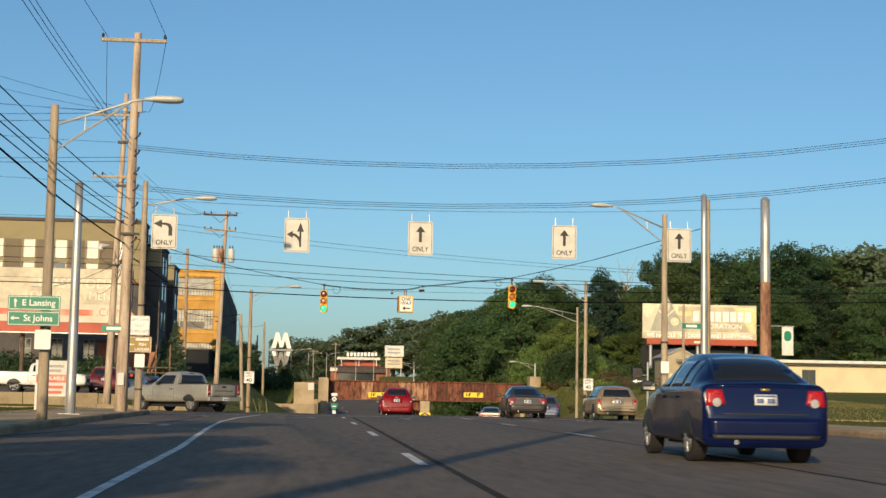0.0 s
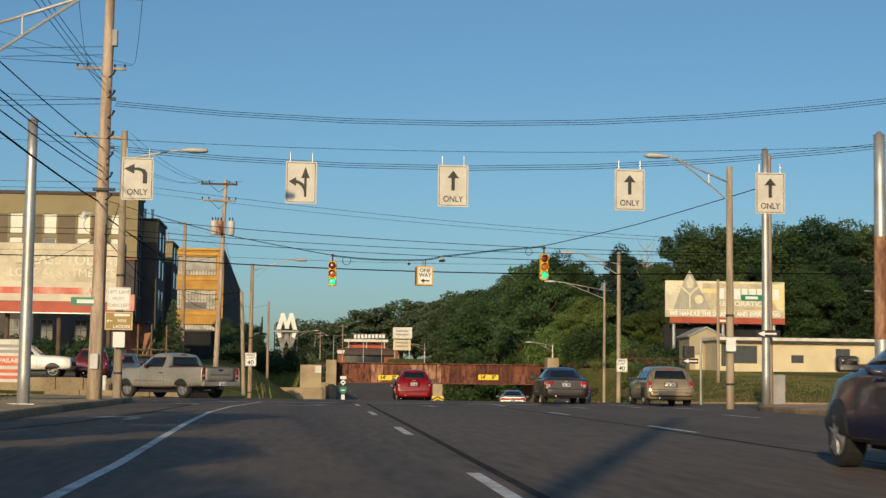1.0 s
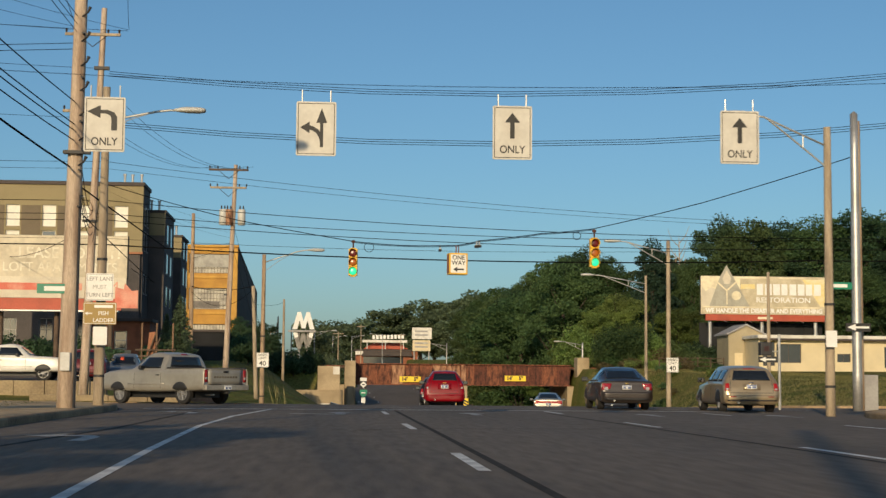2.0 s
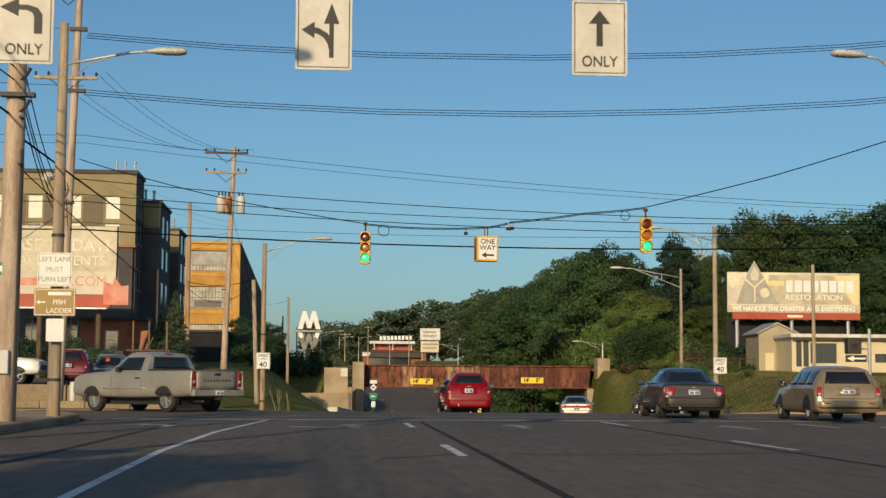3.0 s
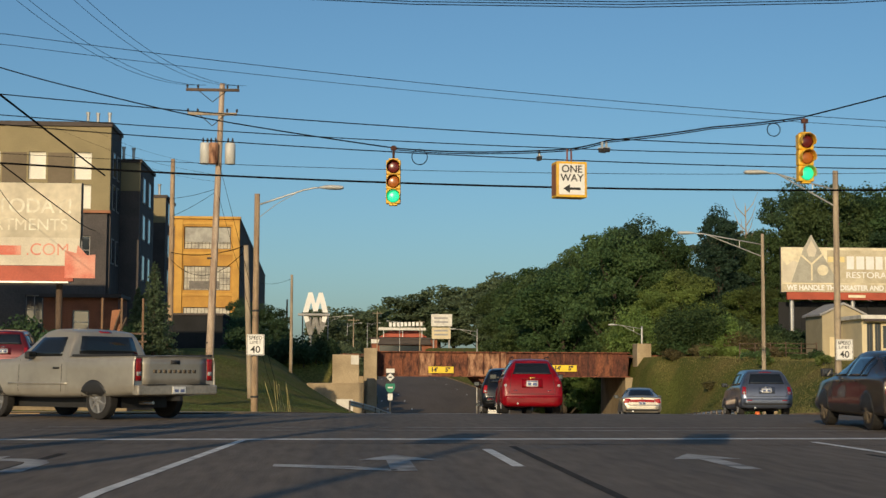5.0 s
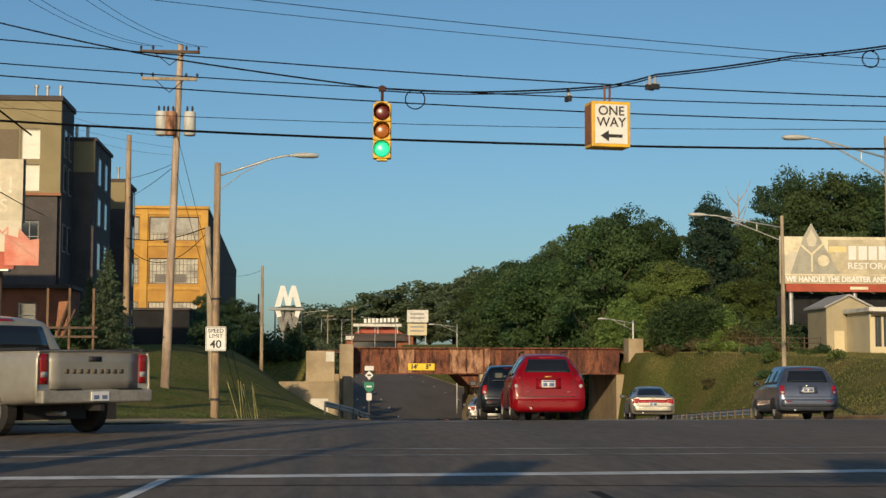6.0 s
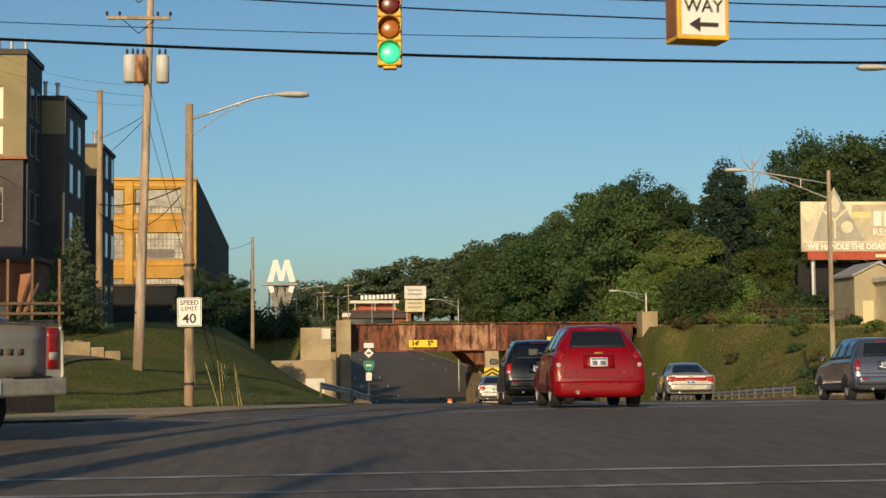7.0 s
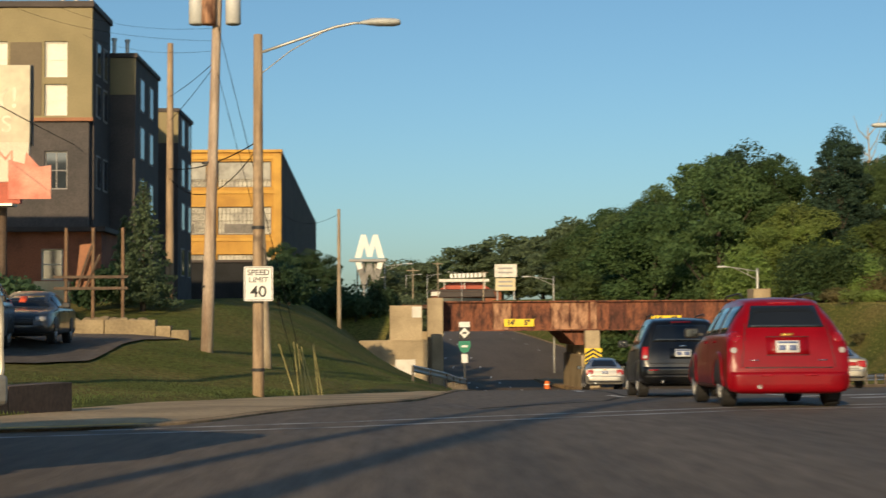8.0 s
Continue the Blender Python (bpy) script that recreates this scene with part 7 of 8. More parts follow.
PROTO = [make_tree("broad dark green deciduous tree on the bank", 11, 13, 4.6, LEAF_A, 27000, 0.125, tall=0.12, n=84),
         make_tree("tall deep green deciduous tree with an uneven crown", 23, 15, 4.2, LEAF_B, 27000, 0.125, tall=0.10, n=92),
         make_tree("rounded bright green deciduous tree", 37, 10, 4.0, LEAF_C, 18000, 0.12, tall=0.08),
         make_tree("slim upright blue-green tree", 51, 16, 3.4, LEAF_E, 24000, 0.125, tall=0.08, n=100),
         make_tree("broad tree in a far wood", 61, 13, 5.2, LEAF_D, 6500, 0.28, n=56, tall=0.1),
         make_tree("dark tree in a far wood", 73, 14, 5.0, LEAF_D, 6500, 0.28, n=56, tall=0.1)]
BASE = (13, 15, 10, 16, 13, 14)
placed = set()


def set_tree(k, x, y, height, turn, wide=1.0):
    s = height / BASE[k]
    m = pose(x, y, gz(x, y) - 0.25, 0, 0, turn)
    if k not in placed:
        placed.add(k)
        ob = PROTO[k]
        ob.matrix_world = m
    else:
        ob = copy_thing(PROTO[k], m)
    ob.scale = (s * wide, s * wide, s)


rt = random.Random(5)
# the skyline of the wood, seen from the junction: bearing (across / along) and rise over the eye
BEARING = [0.001, 0.016, 0.031, 0.053, 0.068, 0.079, 0.101, 0.116, 0.132, 0.147, 0.158, 0.167, 0.178, 0.197, 0.215, 0.228, 0.239, 0.247, 0.26, 0.274, 0.285, 0.30, 0.308, 0.326, 0.348, 0.373, 0.43, 0.6]
RISE = [0.041, 0.047, 0.052, 0.049, 0.052, 0.060, 0.072, 0.069, 0.074, 0.082, 0.088, 0.095, 0.106, 0.110, 0.104, 0.100, 0.099, 0.113, 0.119, 0.113, 0.104, 0.112, 0.123, 0.134, 0.130, 0.137, 0.14, 0.14]


def crest(x, y):
    return 1.0 + float(np.interp((x - 0.1) / (y - 53), BEARING, RISE)) * (y - 53)


WOOD_ROWS = [(0, 28.0, 198, 0.95), (1, 31, 203, 1.2), (0, 34.6, 199, 0.85), (3, 38.4, 196, 0.95), (3, 40.4, 199, 0.7), (0, 44.0, 200, 0.74), (1, 48.6, 204, 0.88), (0, 51.6, 200, 0.92), (1, 55.5, 202, 1.15), (0, 60, 203, 1.2), (1, 65, 200, 1.2), (0, 70, 204, 1.25), (5, 76, 200, 1.3), (4, 83, 205, 1.3),
             (0, 25.2, 214, 1.15), (1, 26.6, 222, 1.15), (0, 32.3, 219, 1.0), (0, 25.0, 236, 1.15), (1, 29.0, 246, 1.2), (0, 31.0, 243, 0.85), (0, 27.5, 262, 1.2), (1, 32.5, 276, 1.3), (1, 37.0, 310, 1.4), (1, 45.0, 352, 1.5),
             (5, 90, 198, 1.4), (4, 98, 200, 1.4), (5, 36, 221, 1.3), (4, 44, 216, 1.2), (5, 55.5, 216, 1.15), (4, 66, 217, 1.4), (5, 78, 215, 1.4), (0, 27.6, 300, 1.2), (4, 29.5, 330, 1.1)]
for k, x, y, wide in WOOD_ROWS:
    tall = 0.93 if (y > 210 and x > 24.9) or (x < 29 and y < 210) else 1.03 if k == 3 and x < 39 else 0.97 if wide < 0.75 else 1.05
    set_tree(k, x + rt.uniform(-0.4, 0.4), y, max(6.0, (crest(x, y) - gz(x, y)) * rt.uniform(0.96, 1.04) * tall), rt.uniform(0, 360), wide)
for k, x, y, h, wide in ((2, 31.5, 192.5, 7.0, 1.1), (2, 36, 193, 6.0, 1.2), (2, 40.5, 192.5, 7.5, 1.1), (2, 28.5, 194, 5.0, 1.2), (2, 47, 193, 7, 1.2), (2, 53.5, 193, 8.5, 1.1), (2, 60, 193, 8, 1.2), (2, 67, 192, 9, 1.2), (2, 75, 192, 8, 1.3), (0, 58, 186, 12, 1.2), (1, 64, 187, 13, 1.2), (0, 72, 185, 13, 1.2), (1, 81, 186, 14, 1.2),
                         (2, 26.8, 205, 6, 1.2), (2, 25.8, 224, 6.5, 1.2), (2, 34, 194, 9, 1.0)):
    set_tree(k, x + rt.uniform(-0.4, 0.4), y, h * rt.uniform(0.95, 1.05), rt.uniform(0, 360), wide)
# unseen street trees added by the kerb at the start, to shade the lanes
for x, y, h in ((-7.7, -4.0, 7.6), (-7.9, 4.5, 7.4), (-7.8, 20.0, 7.2)):
    set_tree(0, x, y, h, rt.uniform(0, 360), 0.9)
# woods far up the road and behind the factory
for k in range(24):
    x = -4 + k * 5.4 + rt.uniform(-2, 2)
    set_tree(4 + k % 2, x, 500 + rt.uniform(-25, 40), rt.uniform(15.5, 20.5), rt.uniform(0, 360), 1.6)
for k in range(2):
    set_tree(4 + k % 2, -3.4 + k * 2.8, 395 + rt.uniform(-5, 5), 13.2 - k, rt.uniform(0, 360), 1.3)
# low trees added on the cut's side past the bridge, shading the sunken road
for k in range(13):
    y = 197 + 11.5 * k
    x = edge_x(LEFT_FAR[2:], y) - 2.3
    set_tree(5 - k % 2, x, y, 1.0 + 0.0182 * (y - 57) - gz(x, y) + rt.uniform(-0.5, 0.7), rt.uniform(0, 360), 0.95)
for x, y, h in ((-6.4, 196, 4.2), (-8.0, 199, 5.2), (-9.6, 193, 4.6), (-10.4, 197, 5.6), (-7.2, 212, 5.5)):
    set_tree(1, x, y, h, rt.uniform(0, 360), 1.2)


def shrub(name, x, y, r, h, leaf, label, seed, count=1800, size=0.09, z=None):
    t = thing(name, pose(x, y, gz(x, y) if z is None else z), label, "bush")
    rng = random.Random(seed)
    clumps = [(rng.uniform(-0.6, 0.6) * r, rng.uniform(-0.6, 0.6) * r, h * rng.uniform(0.3, 0.7), r * rng.uniform(0.35, 0.6), r * rng.uniform(0.35, 0.6), h * rng.uniform(0.25, 0.4)) for _ in range(9)]
    part("stem", tube([(0, 0, -0.2), (0.05, 0, h * 0.5)], [0.06, 0.02], 6), BARK, t)
    mesh_part("foliage", leaf_mesh("foliage", clumps, count, size, seed), leaf, t)


for k, (x, y, r, h) in enumerate(((27.5, 190, 2.2, 2.4), (30.5, 188, 2.0, 2.0), (33.5, 186, 2.6, 3.0), (36.8, 184, 2.8, 3.4), (39.8, 186, 2.2, 2.6), (43, 188, 2.5, 2.5))):
    shrub("bush", x, y, r, h, (LEAF_C, LEAF_A)[k % 2], "loose green bush at the wood's edge", 60 + k, 2600, 0.13)
for k, (x, y, r, h) in enumerate(((29.4, 177.5, 1.5, 1.6), (31.6, 177.8, 1.9, 2.4), (34.2, 178, 2.2, 3.0), (36.9, 178.5, 2.0, 2.6), (39.0, 178, 1.7, 2.0), (43.2, 186, 2.6, 3.4), (33.0, 182, 2.6, 4.4))):
    shrub("bush", x, y, r, h, (LEAF_C, LEAF_A, LEAF_C)[k % 3], "loose bright green bush on the railway bank", 140 + k, 2600, 0.12, z=max(gz(x, y), 2.65))
for k, (x, y, r, h) in enumerate(((30.8, 174.6, 3.2, 5.4), (33.8, 175.5, 2.8, 4.4), (28.0, 187, 2.6, 5.2), (36.8, 176, 2.6, 3.6), (39.6, 176.5, 2.2, 3.2))):
    shrub("bush", x, y, r, h, (LEAF_A, LEAF_C, LEAF_C, LEAF_A, LEAF_B)[k], "large rounded olive green bush on the bank", 240 + k, 5200, 0.13, z=min(gz(x, y), 2.5) - 0.2)
# scrub in dark leaves, laid over the bank to give its shade
for k in range(9):
    x = -9.6 + 1.05 * k
    shrub("bush", x, 175.0 + 0.8 * (k % 3), 1.3 + 0.2 * (k % 2), 1.9 + 0.5 * (k % 3), LEAF_B, "dark green scrub that darkens the shaded railway bank", 260 + k, 1700, 0.12, z=1.5)
DRY_BRUSH = leaf_mat("dry_brush", (0.150, 0.118, 0.052), (0.105, 0.100, 0.042))
for k, (x, y, r, h) in enumerate(((28.6, 172, 1.0, 1.1), (29.6, 174.5, 1.4, 1.5), (31.2, 172.5, 1.3, 1.2), (32.8, 174.5, 1.6, 1.9), (35.0, 173.5, 1.8, 2.2), (37.2, 174.5, 1.7, 2.4), (30.4, 170, 0.9, 0.8), (33.6, 171.5, 1.1, 1.0), (36.4, 172, 1.2, 1.3), (38.6, 173, 1.2, 1.6))):
    shrub("bush", x, y, r, h, (DRY_BRUSH, LEAF_A, DRY_BRUSH, LEAF_C)[k % 4], "rough brownish brush at the top of the grass bank", 180 + k, 1900, 0.10)
for k, (x, y, r, h) in enumerate(((26.0, 134, 0.5, 0.9), (28.4, 141, 0.45, 0.6), (30.2, 149, 0.6, 0.8), (32.5, 158, 0.7, 0.9), (27.8, 156, 0.6, 0.7), (29.5, 163, 0.8, 0.9), (24.0, 127, 0.5, 0.8), (34.5, 162, 0.8, 0.8), (31.5, 140, 0.5, 0.7), (36.0, 156, 0.6, 0.8))):
    shrub("weed_clump", x, y, r, h, (LEAF_A, DRY_BRUSH, LEAF_C)[k % 3], "ragged weed clump on the rough bank", 210 + k, 600, 0.09)
for k, (x, y, r, h) in enumerate(((24.5, 131, 0.5, 0.6), (27, 138, 0.7, 0.8), (25.2, 150, 0.6, 0.9), (29, 146, 0.6, 0.7), (31, 155, 0.9, 0.9), (22.6, 124, 0.5, 0.6), (33, 150, 0.5, 0.6))):
    shrub("weed_clump", x, y, r * 1.4, h * 0.7, LEAF_A, "green weed clump on the grass bank", 80 + k, 500, 0.08)
for k, (x, y, r, h) in enumerate(((-13.2, 116, 1.3, 2.0), (-15.6, 118, 1.6, 2.4), (-18.5, 118, 1.7, 2.6), (-21.5, 119, 1.8, 2.6), (-25, 119, 2.0, 2.5), (-11.6, 122, 1.1, 1.6), (-6.3, 150, 1.5, 2.2), (-7.5, 158, 1.6, 2.6), (-6.2, 142, 1.3, 1.8))):
    shrub("bush", x, y, r, h, LEAF_B, "dark green bush beside the apartments", 100 + k, 2200, 0.11)


def spruce(x, y, h, r, seed):
    t = thing("spruce_tree", pose(x, y, gz(x, y)), "slender dark green spruce by the apartments", "tree")
    rng = random.Random(seed)
    part("trunk", tube([(0, 0, -0.2), (0, 0, h * 0.9)], [0.12, 0.03], 8), BARK, t)
    clumps = []
    for k in range(40):
        f = k / 40
        a = k * 2.4
        w = r * (1 - f * 0.93)
        clumps.append((w * 0.6 * math.cos(a), w * 0.6 * math.sin(a), h * (0.06 + 0.92 * f), w * 0.5 + 0.06, w * 0.5 + 0.06, h * 0.035))
    mesh_part("crown", leaf_mesh("crown", clumps, 5200, 0.075, seed), LEAF_D, t)


spruce(-9.75, 122, 5.1, 1.35, 7)
spruce(-10.9, 124.5, 3.6, 0.8, 9)


# bare dead tree that stands above the wood
t = thing("dead_tree", pose(43.4, 204, gz(43.4, 204)), "bare grey dead tree above the wood", "tree")
rng = random.Random(3)
part("trunk", tube([(0, 0, 0), (0.2, 0, 8), (0.1, 0, 16.2)], [0.25, 0.16, 0.03], 6), WOOD_GREY, t)
for k in range(14):
    z, a = 9 + k * 0.5, k * 2.4
    l = rng.uniform(1.2, 2.4)
    part("branch", tube([(0.15, 0, z), (0.5 * l * math.cos(a), 0.5 * l * math.sin(a), z + 0.9), (0.8 * l * math.cos(a), 0.8 * l * math.sin(a), z + 2.2)], [0.06, 0.04, 0.012], 5), WOOD_GREY, t)


# grass blades and weeds on the banks that stand nearest
def tufts(name, region, count, size, seed, material, label):
    rng = np.random.default_rng(seed)
    x0, x1, y0, y1 = region
    x, y = rng.uniform(x0, x1, count), rng.uniform(y0, y1, count)
    inside = ~in_road(x, y)
    d = np.minimum(np.minimum(line_distance(x, y, LEFT_NEAR), line_distance(x, y, LEFT_FAR)), np.minimum(line_distance(x, y, RIGHT_NEAR), line_distance(x, y, RIGHT_FAR)))
    keep = inside & (d > 2.15) & ~((x < -7.5) & (y > 97) & (y < 114.6)) & ~((x < -11.5) & (y > 88) & (y < 98)) & ~((y < 79.5) & (y > 67.5))
    x, y = x[keep], y[keep]
    z = ground_z(x, y)
    a = rng.uniform(0, 2 * np.pi, len(x))
    h = size * rng.uniform(0.5, 1.4, len(x))
    dx, dy = np.cos(a) * h * 0.35, np.sin(a) * h * 0.35
    lx, ly = rng.normal(0, 0.35, len(x)) * h, rng.normal(0, 0.35, len(x)) * h
    v = np.stack([np.stack([x - dx, y - dy, z - 0.02], -1), np.stack([x + dx, y + dy, z - 0.02], -1), np.stack([x + lx, y + ly, z + h], -1)], 1).reshape(-1, 3)
    me = bpy.data.meshes.new(name)
    me.from_pydata(v.tolist(), [], np.arange(len(x) * 3).reshape(-1, 3).tolist())
    ob = mesh_part(name, me, material)
    tagged(ob, label, "grass", kind="stuff")


BLADE = leaf_mat("grass_blades", (0.120, 0.140, 0.034), (0.088, 0.112, 0.027))
BLADE_DRY = leaf_mat("dry_grass_blades", (0.225, 0.175, 0.054), (0.130, 0.125, 0.036))
tufts("grass", (-12, 3, 83, 128), 70000, 0.032, 1, BLADE, "short green grass on the roadside bank")
tufts("grass", (17, 42, 84, 178), 60000, 0.085, 2, BLADE_DRY, "rough yellowing grass on the bank")
tufts("grass", (-14, -7, 40, 66), 9000, 0.06, 3, BLADE, "short green grass on the corner")
tufts("grass", (16, 30, 40, 66), 9000, 0.07, 4, BLADE, "short green grass on the corner")


# ---- the corner lot and small things ----
ys2 = np.arange(88.6, 114.3, 0.7)


def lot_mesh():
    verts, faces = [], []
    for y in ys2:
        right = float(np.interp(y, [88.6, 95, 97.5, 99, 102, 111, 114.3], [-12.8, -12.0, -10.2, -8.4, -7.7, -7.9, -6.9]))
        row = np.linspace(-40, right, 40)
        z = ground_z(row, np.full(40, y)) + 0.05
        verts += [(a, y, c) for a, c in zip(row, z)]
    for j in range(len(ys2) - 1):
        for i in range(39):
            faces.append((j * 40 + i, j * 40 + i + 1, (j + 1) * 40 + i + 1, (j + 1) * 40 + i))
    me = bpy.data.meshes.new("parking_lot")
    me.from_pydata(verts, [], faces)
    return me


tagged(mesh_part("parking_lot", lot_mesh(), ASPHALT, smooth=True), "worn asphalt parking lot on the corner", "parking lot", kind="structure")
SAND = mat("sandy_concrete", (0.33, 0.255, 0.15), 0.9, var=0.2, scale=0.8, fine=10, bump=0.4, bscale=20, tint=(0.22, 0.165, 0.10), obj=0.1)


def low_wall(pieces, label):
    t = thing("retaining_wall", pose(0, 0, 0), label, "wall")
    for x0, x1, y0, y1, z0, z1 in pieces:
        n = max(1, round((x1 - x0) / 1.5))
        for k in range(n):
            a, b = x0 + (x1 - x0) * k / n, x0 + (x1 - x0) * (k + 1) / n
            dz = random.uniform(-0.025, 0.025)
            part("block", box(a + 0.012, b - 0.012, y0 + random.uniform(-0.02, 0.02), y1, z0, z1 + dz, bevel=0.02), SAND, t)


low_wall([(-18, -9.7, 88.0, 88.5, -0.2, 0.78), (-9.2, -8.45, 88.0, 88.5, -0.2, 0.78), (-8.45, -8.05, 88.0, 88.5, -0.2, 0.5)], "sandy concrete block wall in front of the lot")
low_wall([(-12.0, -5.5, 82.0, 82.4, -0.6, 0.2)], "low sandy concrete block wall by the kerb")
# dark timber colour here paints in the shade on the wall's end face
t = thing("retaining_wall", pose(-5.5, 82.0, 0), "low wall's return on the bank, coloured dark for its shaded face", "wall")
part("block", prism([(0.004, 0.004), (0.5, 1.5), (0.12, 1.63), (-0.38, 0.41)], -0.6, 0.22, axis="z"), WOOD_DARK, t)
part("block", prism([(0.505, 1.52), (1.0, 3.0), (0.62, 3.13), (0.125, 1.65)], -0.6, 0.25, axis="z"), WOOD_DARK, t)
low_wall([(-13.0, -8.0, 114.0, 114.5, 0.3, 1.24), (-8.0, -7.5, 114.0, 114.5, 0.3, 1.08), (-7.5, -6.9, 114.0, 114.5, 0.3, 0.92)], "low sandy concrete wall behind the lot")
t = thing("bollard", pose(-9.35, 82.9, gz(-9.35, 82.9) - 0.05), "pale concrete post beside a utility pole", "bollard")
part("post", tube([(0, 0, 0), (0, 0, 0.9), (0, 0, 0.96)], [0.11, 0.11, 0.06], 12), OFFWHITE, t)
t = thing("bollard", pose(-10.2, 86.5, gz(-10.2, 86.5) - 0.05), "thin dark metal post on the verge", "bollard")
part("post", tube([(0, 0, 0), (0, 0, 0.85)], 0.035, 8), DARK, t)

FRAME_BROWN = mat("stained_timber", (0.20, 0.12, 0.07), 0.85, var=0.25, scale=2)
t = thing("timber_frame", pose(0, 0, 0), "old timber sign frame with a rusty brown panel", "frame")
for x in (-11.8, -10.85, -9.8):
    part("post", box(x - 0.05, x + 0.05, 118.0, 118.12, gz(x, 118) - 0.2, 4.55), FRAME_BROWN, t)
for z in (2.35, 2.75):
    part("beam", box(-12.2, -9.6, 117.92, 118.0, z, z + 0.1), WOOD_DARK, t)
part("brace", tube([(-11.4, 118.0, 2.4), (-10.9, 118.0, 3.9)], 0.05, 6), WOOD_DARK, t)
part("brace", tube([(-11.1, 118.0, 2.4), (-10.6, 118.0, 3.6)], 0.05, 6), WOOD_DARK, t)
part("panel", prism([(-11.5, 2.4), (-10.95, 2.4), (-10.95, 4.0), (-11.35, 3.95)], 118.2, 118.26), ORANGE_TRIM, t)
for k in range(12):
    x = -12.6 + k * 0.33
    r = random.uniform(0.14, 0.3)
    s = thing("boulder", pose(x, 117.3 + random.uniform(-0.3, 0.3), gz(x, 117.3) + r * 0.3, 0, 0, random.uniform(0, 360)), "pale rough stone at the foot of a frame", "stone", "stones by the frame")
    bm = bmesh.new()
    bmesh.ops.create_icosphere(bm, subdivisions=2, radius=r)
    for v in bm.verts:
        v.co *= 1 + 0.25 * noise.noise(v.co * 4 + Vector((k, 0, 0)))
        v.co.z *= 0.65
    part("stone", bm, SAND, s)

t = thing("brick_annex", pose(0, 0, 0), "small brick and cream annex before the apartments", "building")
holes = [(-14.9, -14.0, 3.0, 4.3)]
part("wall", wall_front(-16.5, -12.4, 1.5, 5.0, 127.5, 0.3, holes), RED_BRICK, t)
part("panel", box(-15.2, -13.7, 127.44, 127.5, 1.9, 2.95), CREAM_WALL, t)
window_unit(t, -14.9, -14.0, 3.0, 4.3, 127.6, 1, 2)
part("roof", box(-16.7, -12.2, 127.2, 131.0, 5.0, 5.2), ROOF_DARK, t)
part("side_wall", box(-12.7, -12.4, 127.8, 131.0, 1.5, 5.0), RED_BRICK, t)

STAKE = mat("pale_stake", (0.42, 0.36, 0.14), 0.8, var=0.2, scale=3)
for k in range(8):
    x = -2.45 + k * 0.09
    s = thing("wooden_stake", pose(x, 100.0 + 0.05 * k, gz(x, 100) - 0.05), "thin yellow wooden stake leaning in the grass", "stake", "stakes in the grass")
    part("stake", tube([(0, 0, 0), (random.uniform(-0.42, -0.1), 0, random.uniform(0.9, 1.4))], 0.011, 6), STAKE, s)


def fence(x0, x1, y, label):
    t = thing("fence", pose(0, 0, 0), label, "fence")
    n = int((x1 - x0) / 1.1)
    for k in range(n + 1):
        x = x0 + (x1 - x0) * k / n
        z = gz(x, y)
        part("post", tube([(x, y, z - 0.2), (x, y, z + 1.2 + random.uniform(-0.05, 0.05))], 0.05, 6), WOOD_DARK, t)
    pts = [x0 + (x1 - x0) * k / 8 for k in range(9)]
    for h in (0.35, 0.75, 1.12):
        part("rail", tube([(x, y - 0.05, gz(x, y) + h) for x in pts], 0.03, 6), WOOD_DARK, t)


fence(32.5, 38.9, 165.0, "dark weathered post and rail fence on the bank")

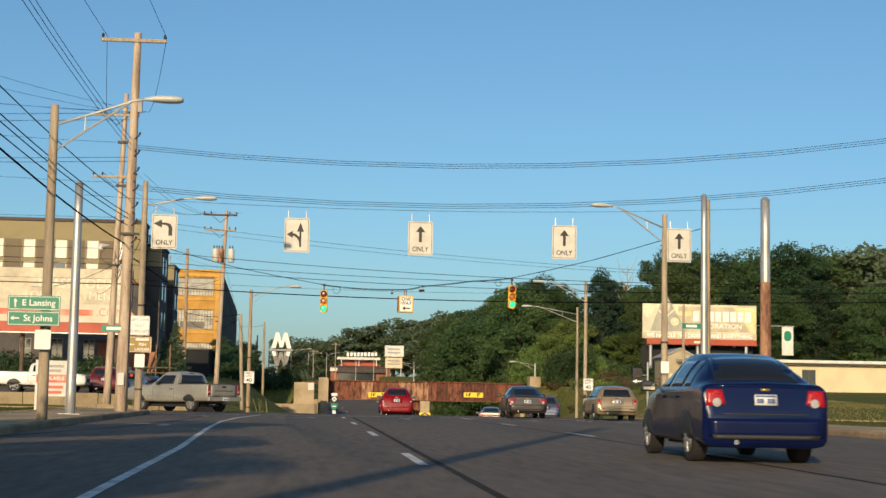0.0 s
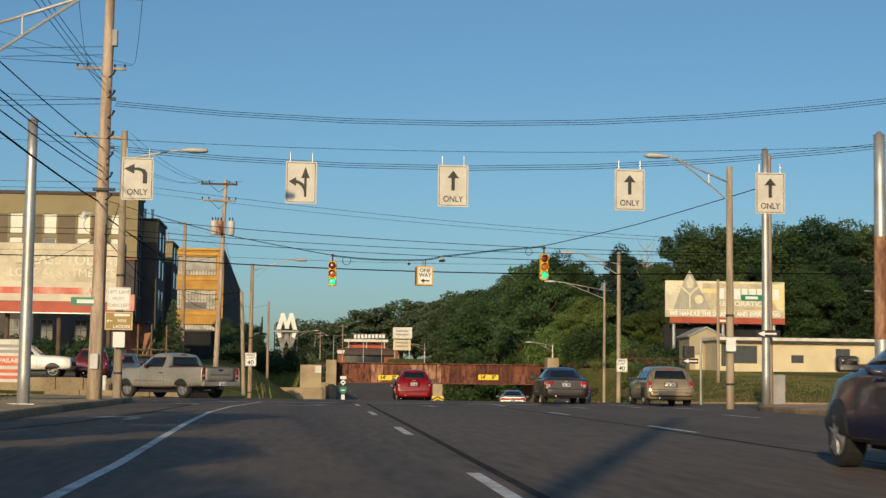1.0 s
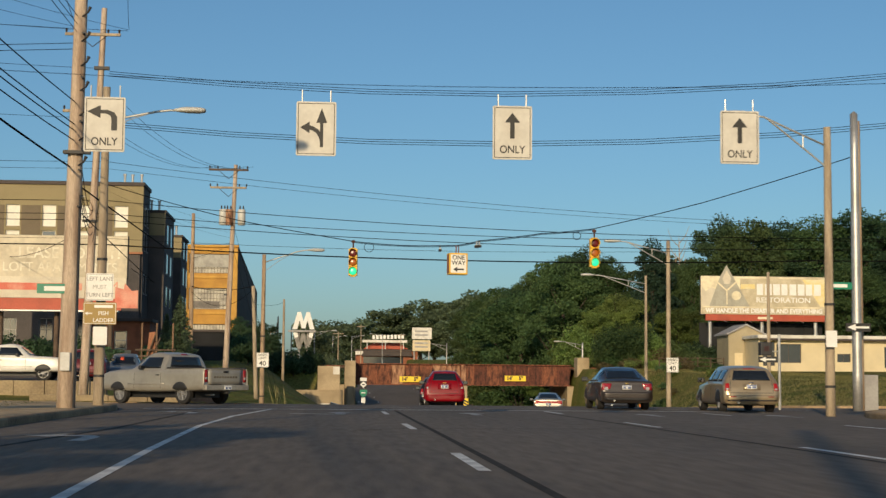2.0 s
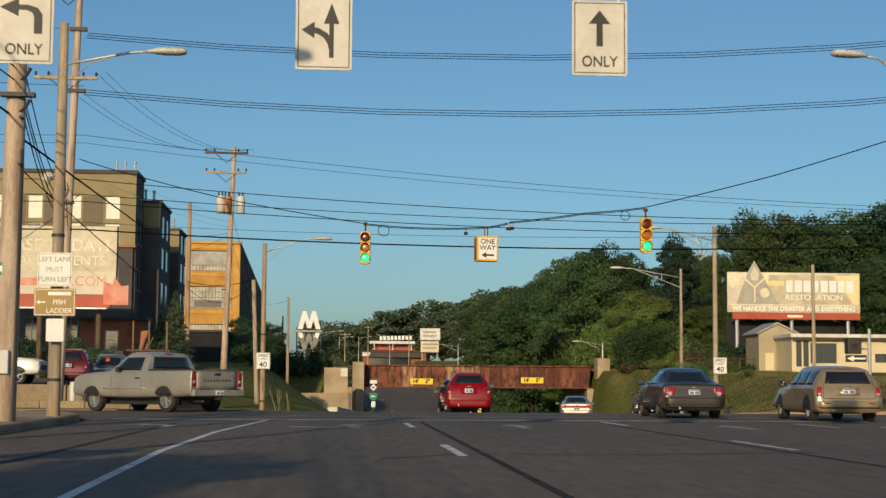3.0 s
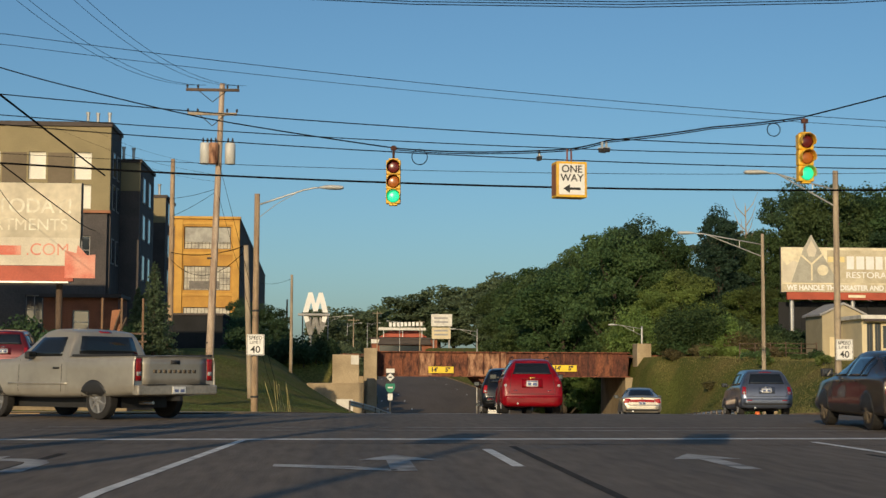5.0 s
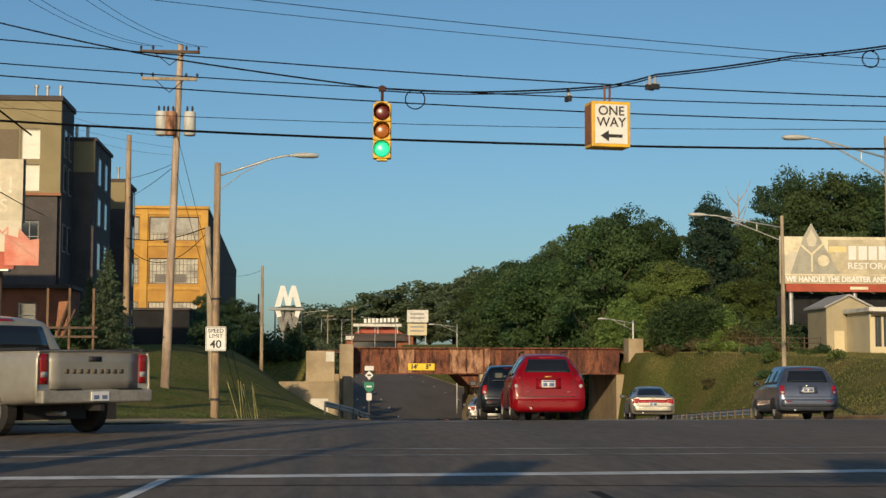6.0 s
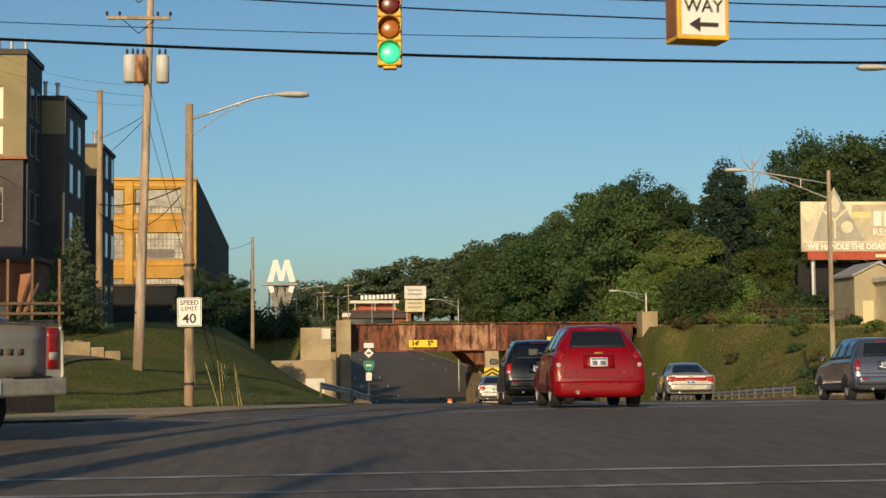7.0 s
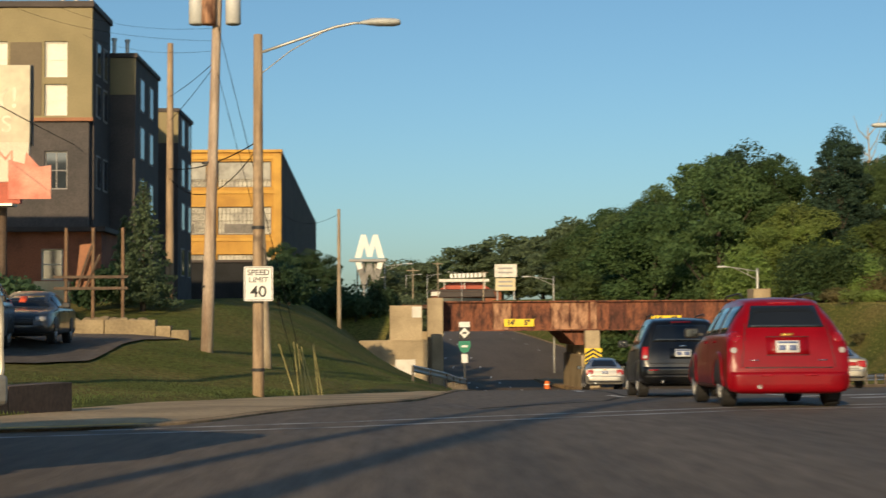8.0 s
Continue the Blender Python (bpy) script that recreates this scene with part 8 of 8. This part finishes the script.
ORANGE = mat("cone_orange", (0.75, 0.16, 0.03), 0.6, var=0.1)
t = thing("traffic_cone", pose(20.9, 117.4, gz(20.9, 117.4)), "orange and white traffic cone at a lamp column", "traffic cone")
part("base", box(-0.2, 0.2, -0.2, 0.2, 0, 0.05, bevel=0.01), ORANGE, t)
part("cone", tube([(0, 0, 0.05), (0, 0, 0.38)], [0.15, 0.085], 14), ORANGE, t)
part("band", tube([(0, 0, 0.38), (0, 0, 0.52)], [0.087, 0.062], 14), WHITE, t)
part("tip", tube([(0, 0, 0.52), (0, 0, 0.72)], [0.06, 0.03], 14), ORANGE, t)
t = thing("traffic_drum", pose(12.0, 190.0, float(road_z(190.0))), "orange traffic drum under the bridge", "traffic drum")
part("drum", tube([(0, 0, 0), (0, 0, 0.6), (0, 0, 0.65)], [0.24, 0.2, 0.16], 16), ORANGE, t)
part("band", tube([(0, 0, 0.32), (0, 0, 0.42)], [0.225, 0.22], 16), WHITE, t)
t = thing("concrete_block", pose(22.0, 118.2, gz(22.0, 118.2)), "tan concrete footing at a lamp column", "block")
part("block", box(-0.45, 0.1, -0.2, 0.2, -0.1, 0.3, bevel=0.03), SAND, t)

# median nose before the pier
t = thing("median", pose(0, 0, 0), "raised concrete median in front of the bridge pier", "median", kind="structure")
bm = bmesh.new()
pts = [(11.9, 140), (12.4, 150), (12.9, 165), (13.1, 180), (13.1, 215)]
rows = []
for x, y in pts:
    z = float(road_z(y))
    w = 0.25 if y == 140 else (2.6 if y > 150 else 1.4)
    rows.append([bm.verts.new(p) for p in ((x, y, z - 0.1), (x, y, z + 0.16), (x + w, y, z + 0.16), (x + w, y, z - 0.1))])
for a, b in zip(rows, rows[1:]):
    for k in range(3):
        bm.faces.new((a[k], a[k + 1], b[k + 1], b[k]))
bm.faces.new(rows[0])
part("median_kerb", bm, KERB, t)

# utility boxes and cameras on the wooden poles
for ob, z in ((P2, 7.9), (P1, 6.6)):
    part("cable_clamp", box(-0.2, 0.45, -0.3, -0.1, z, z + 0.08), DARK, ob)
part("pole_lamp", tube([(-0.15, -0.2, 9.0), (-0.55, -0.35, 8.95), (-0.6, -0.35, 8.75)], [0.03, 0.16, 0.18], 10), LAMP_GREY, P2, "small round yard light")
part("meter_box", box(-0.12, 0.12, -0.3, -0.15, 1.3, 1.75, bevel=0.02), LAMP_GREY, P1)
for ob, zs in ((PD, (0.8, 3.9)), (P3, (1.2, 4.4)), (PX, (2.2, 6.0)), (R1, (1.1, 3.4))):
    for z in zs:
        part("band", tube([(0, 0, z), (0, 0, z + 0.07)], 0.145, 12), DARK, ob)
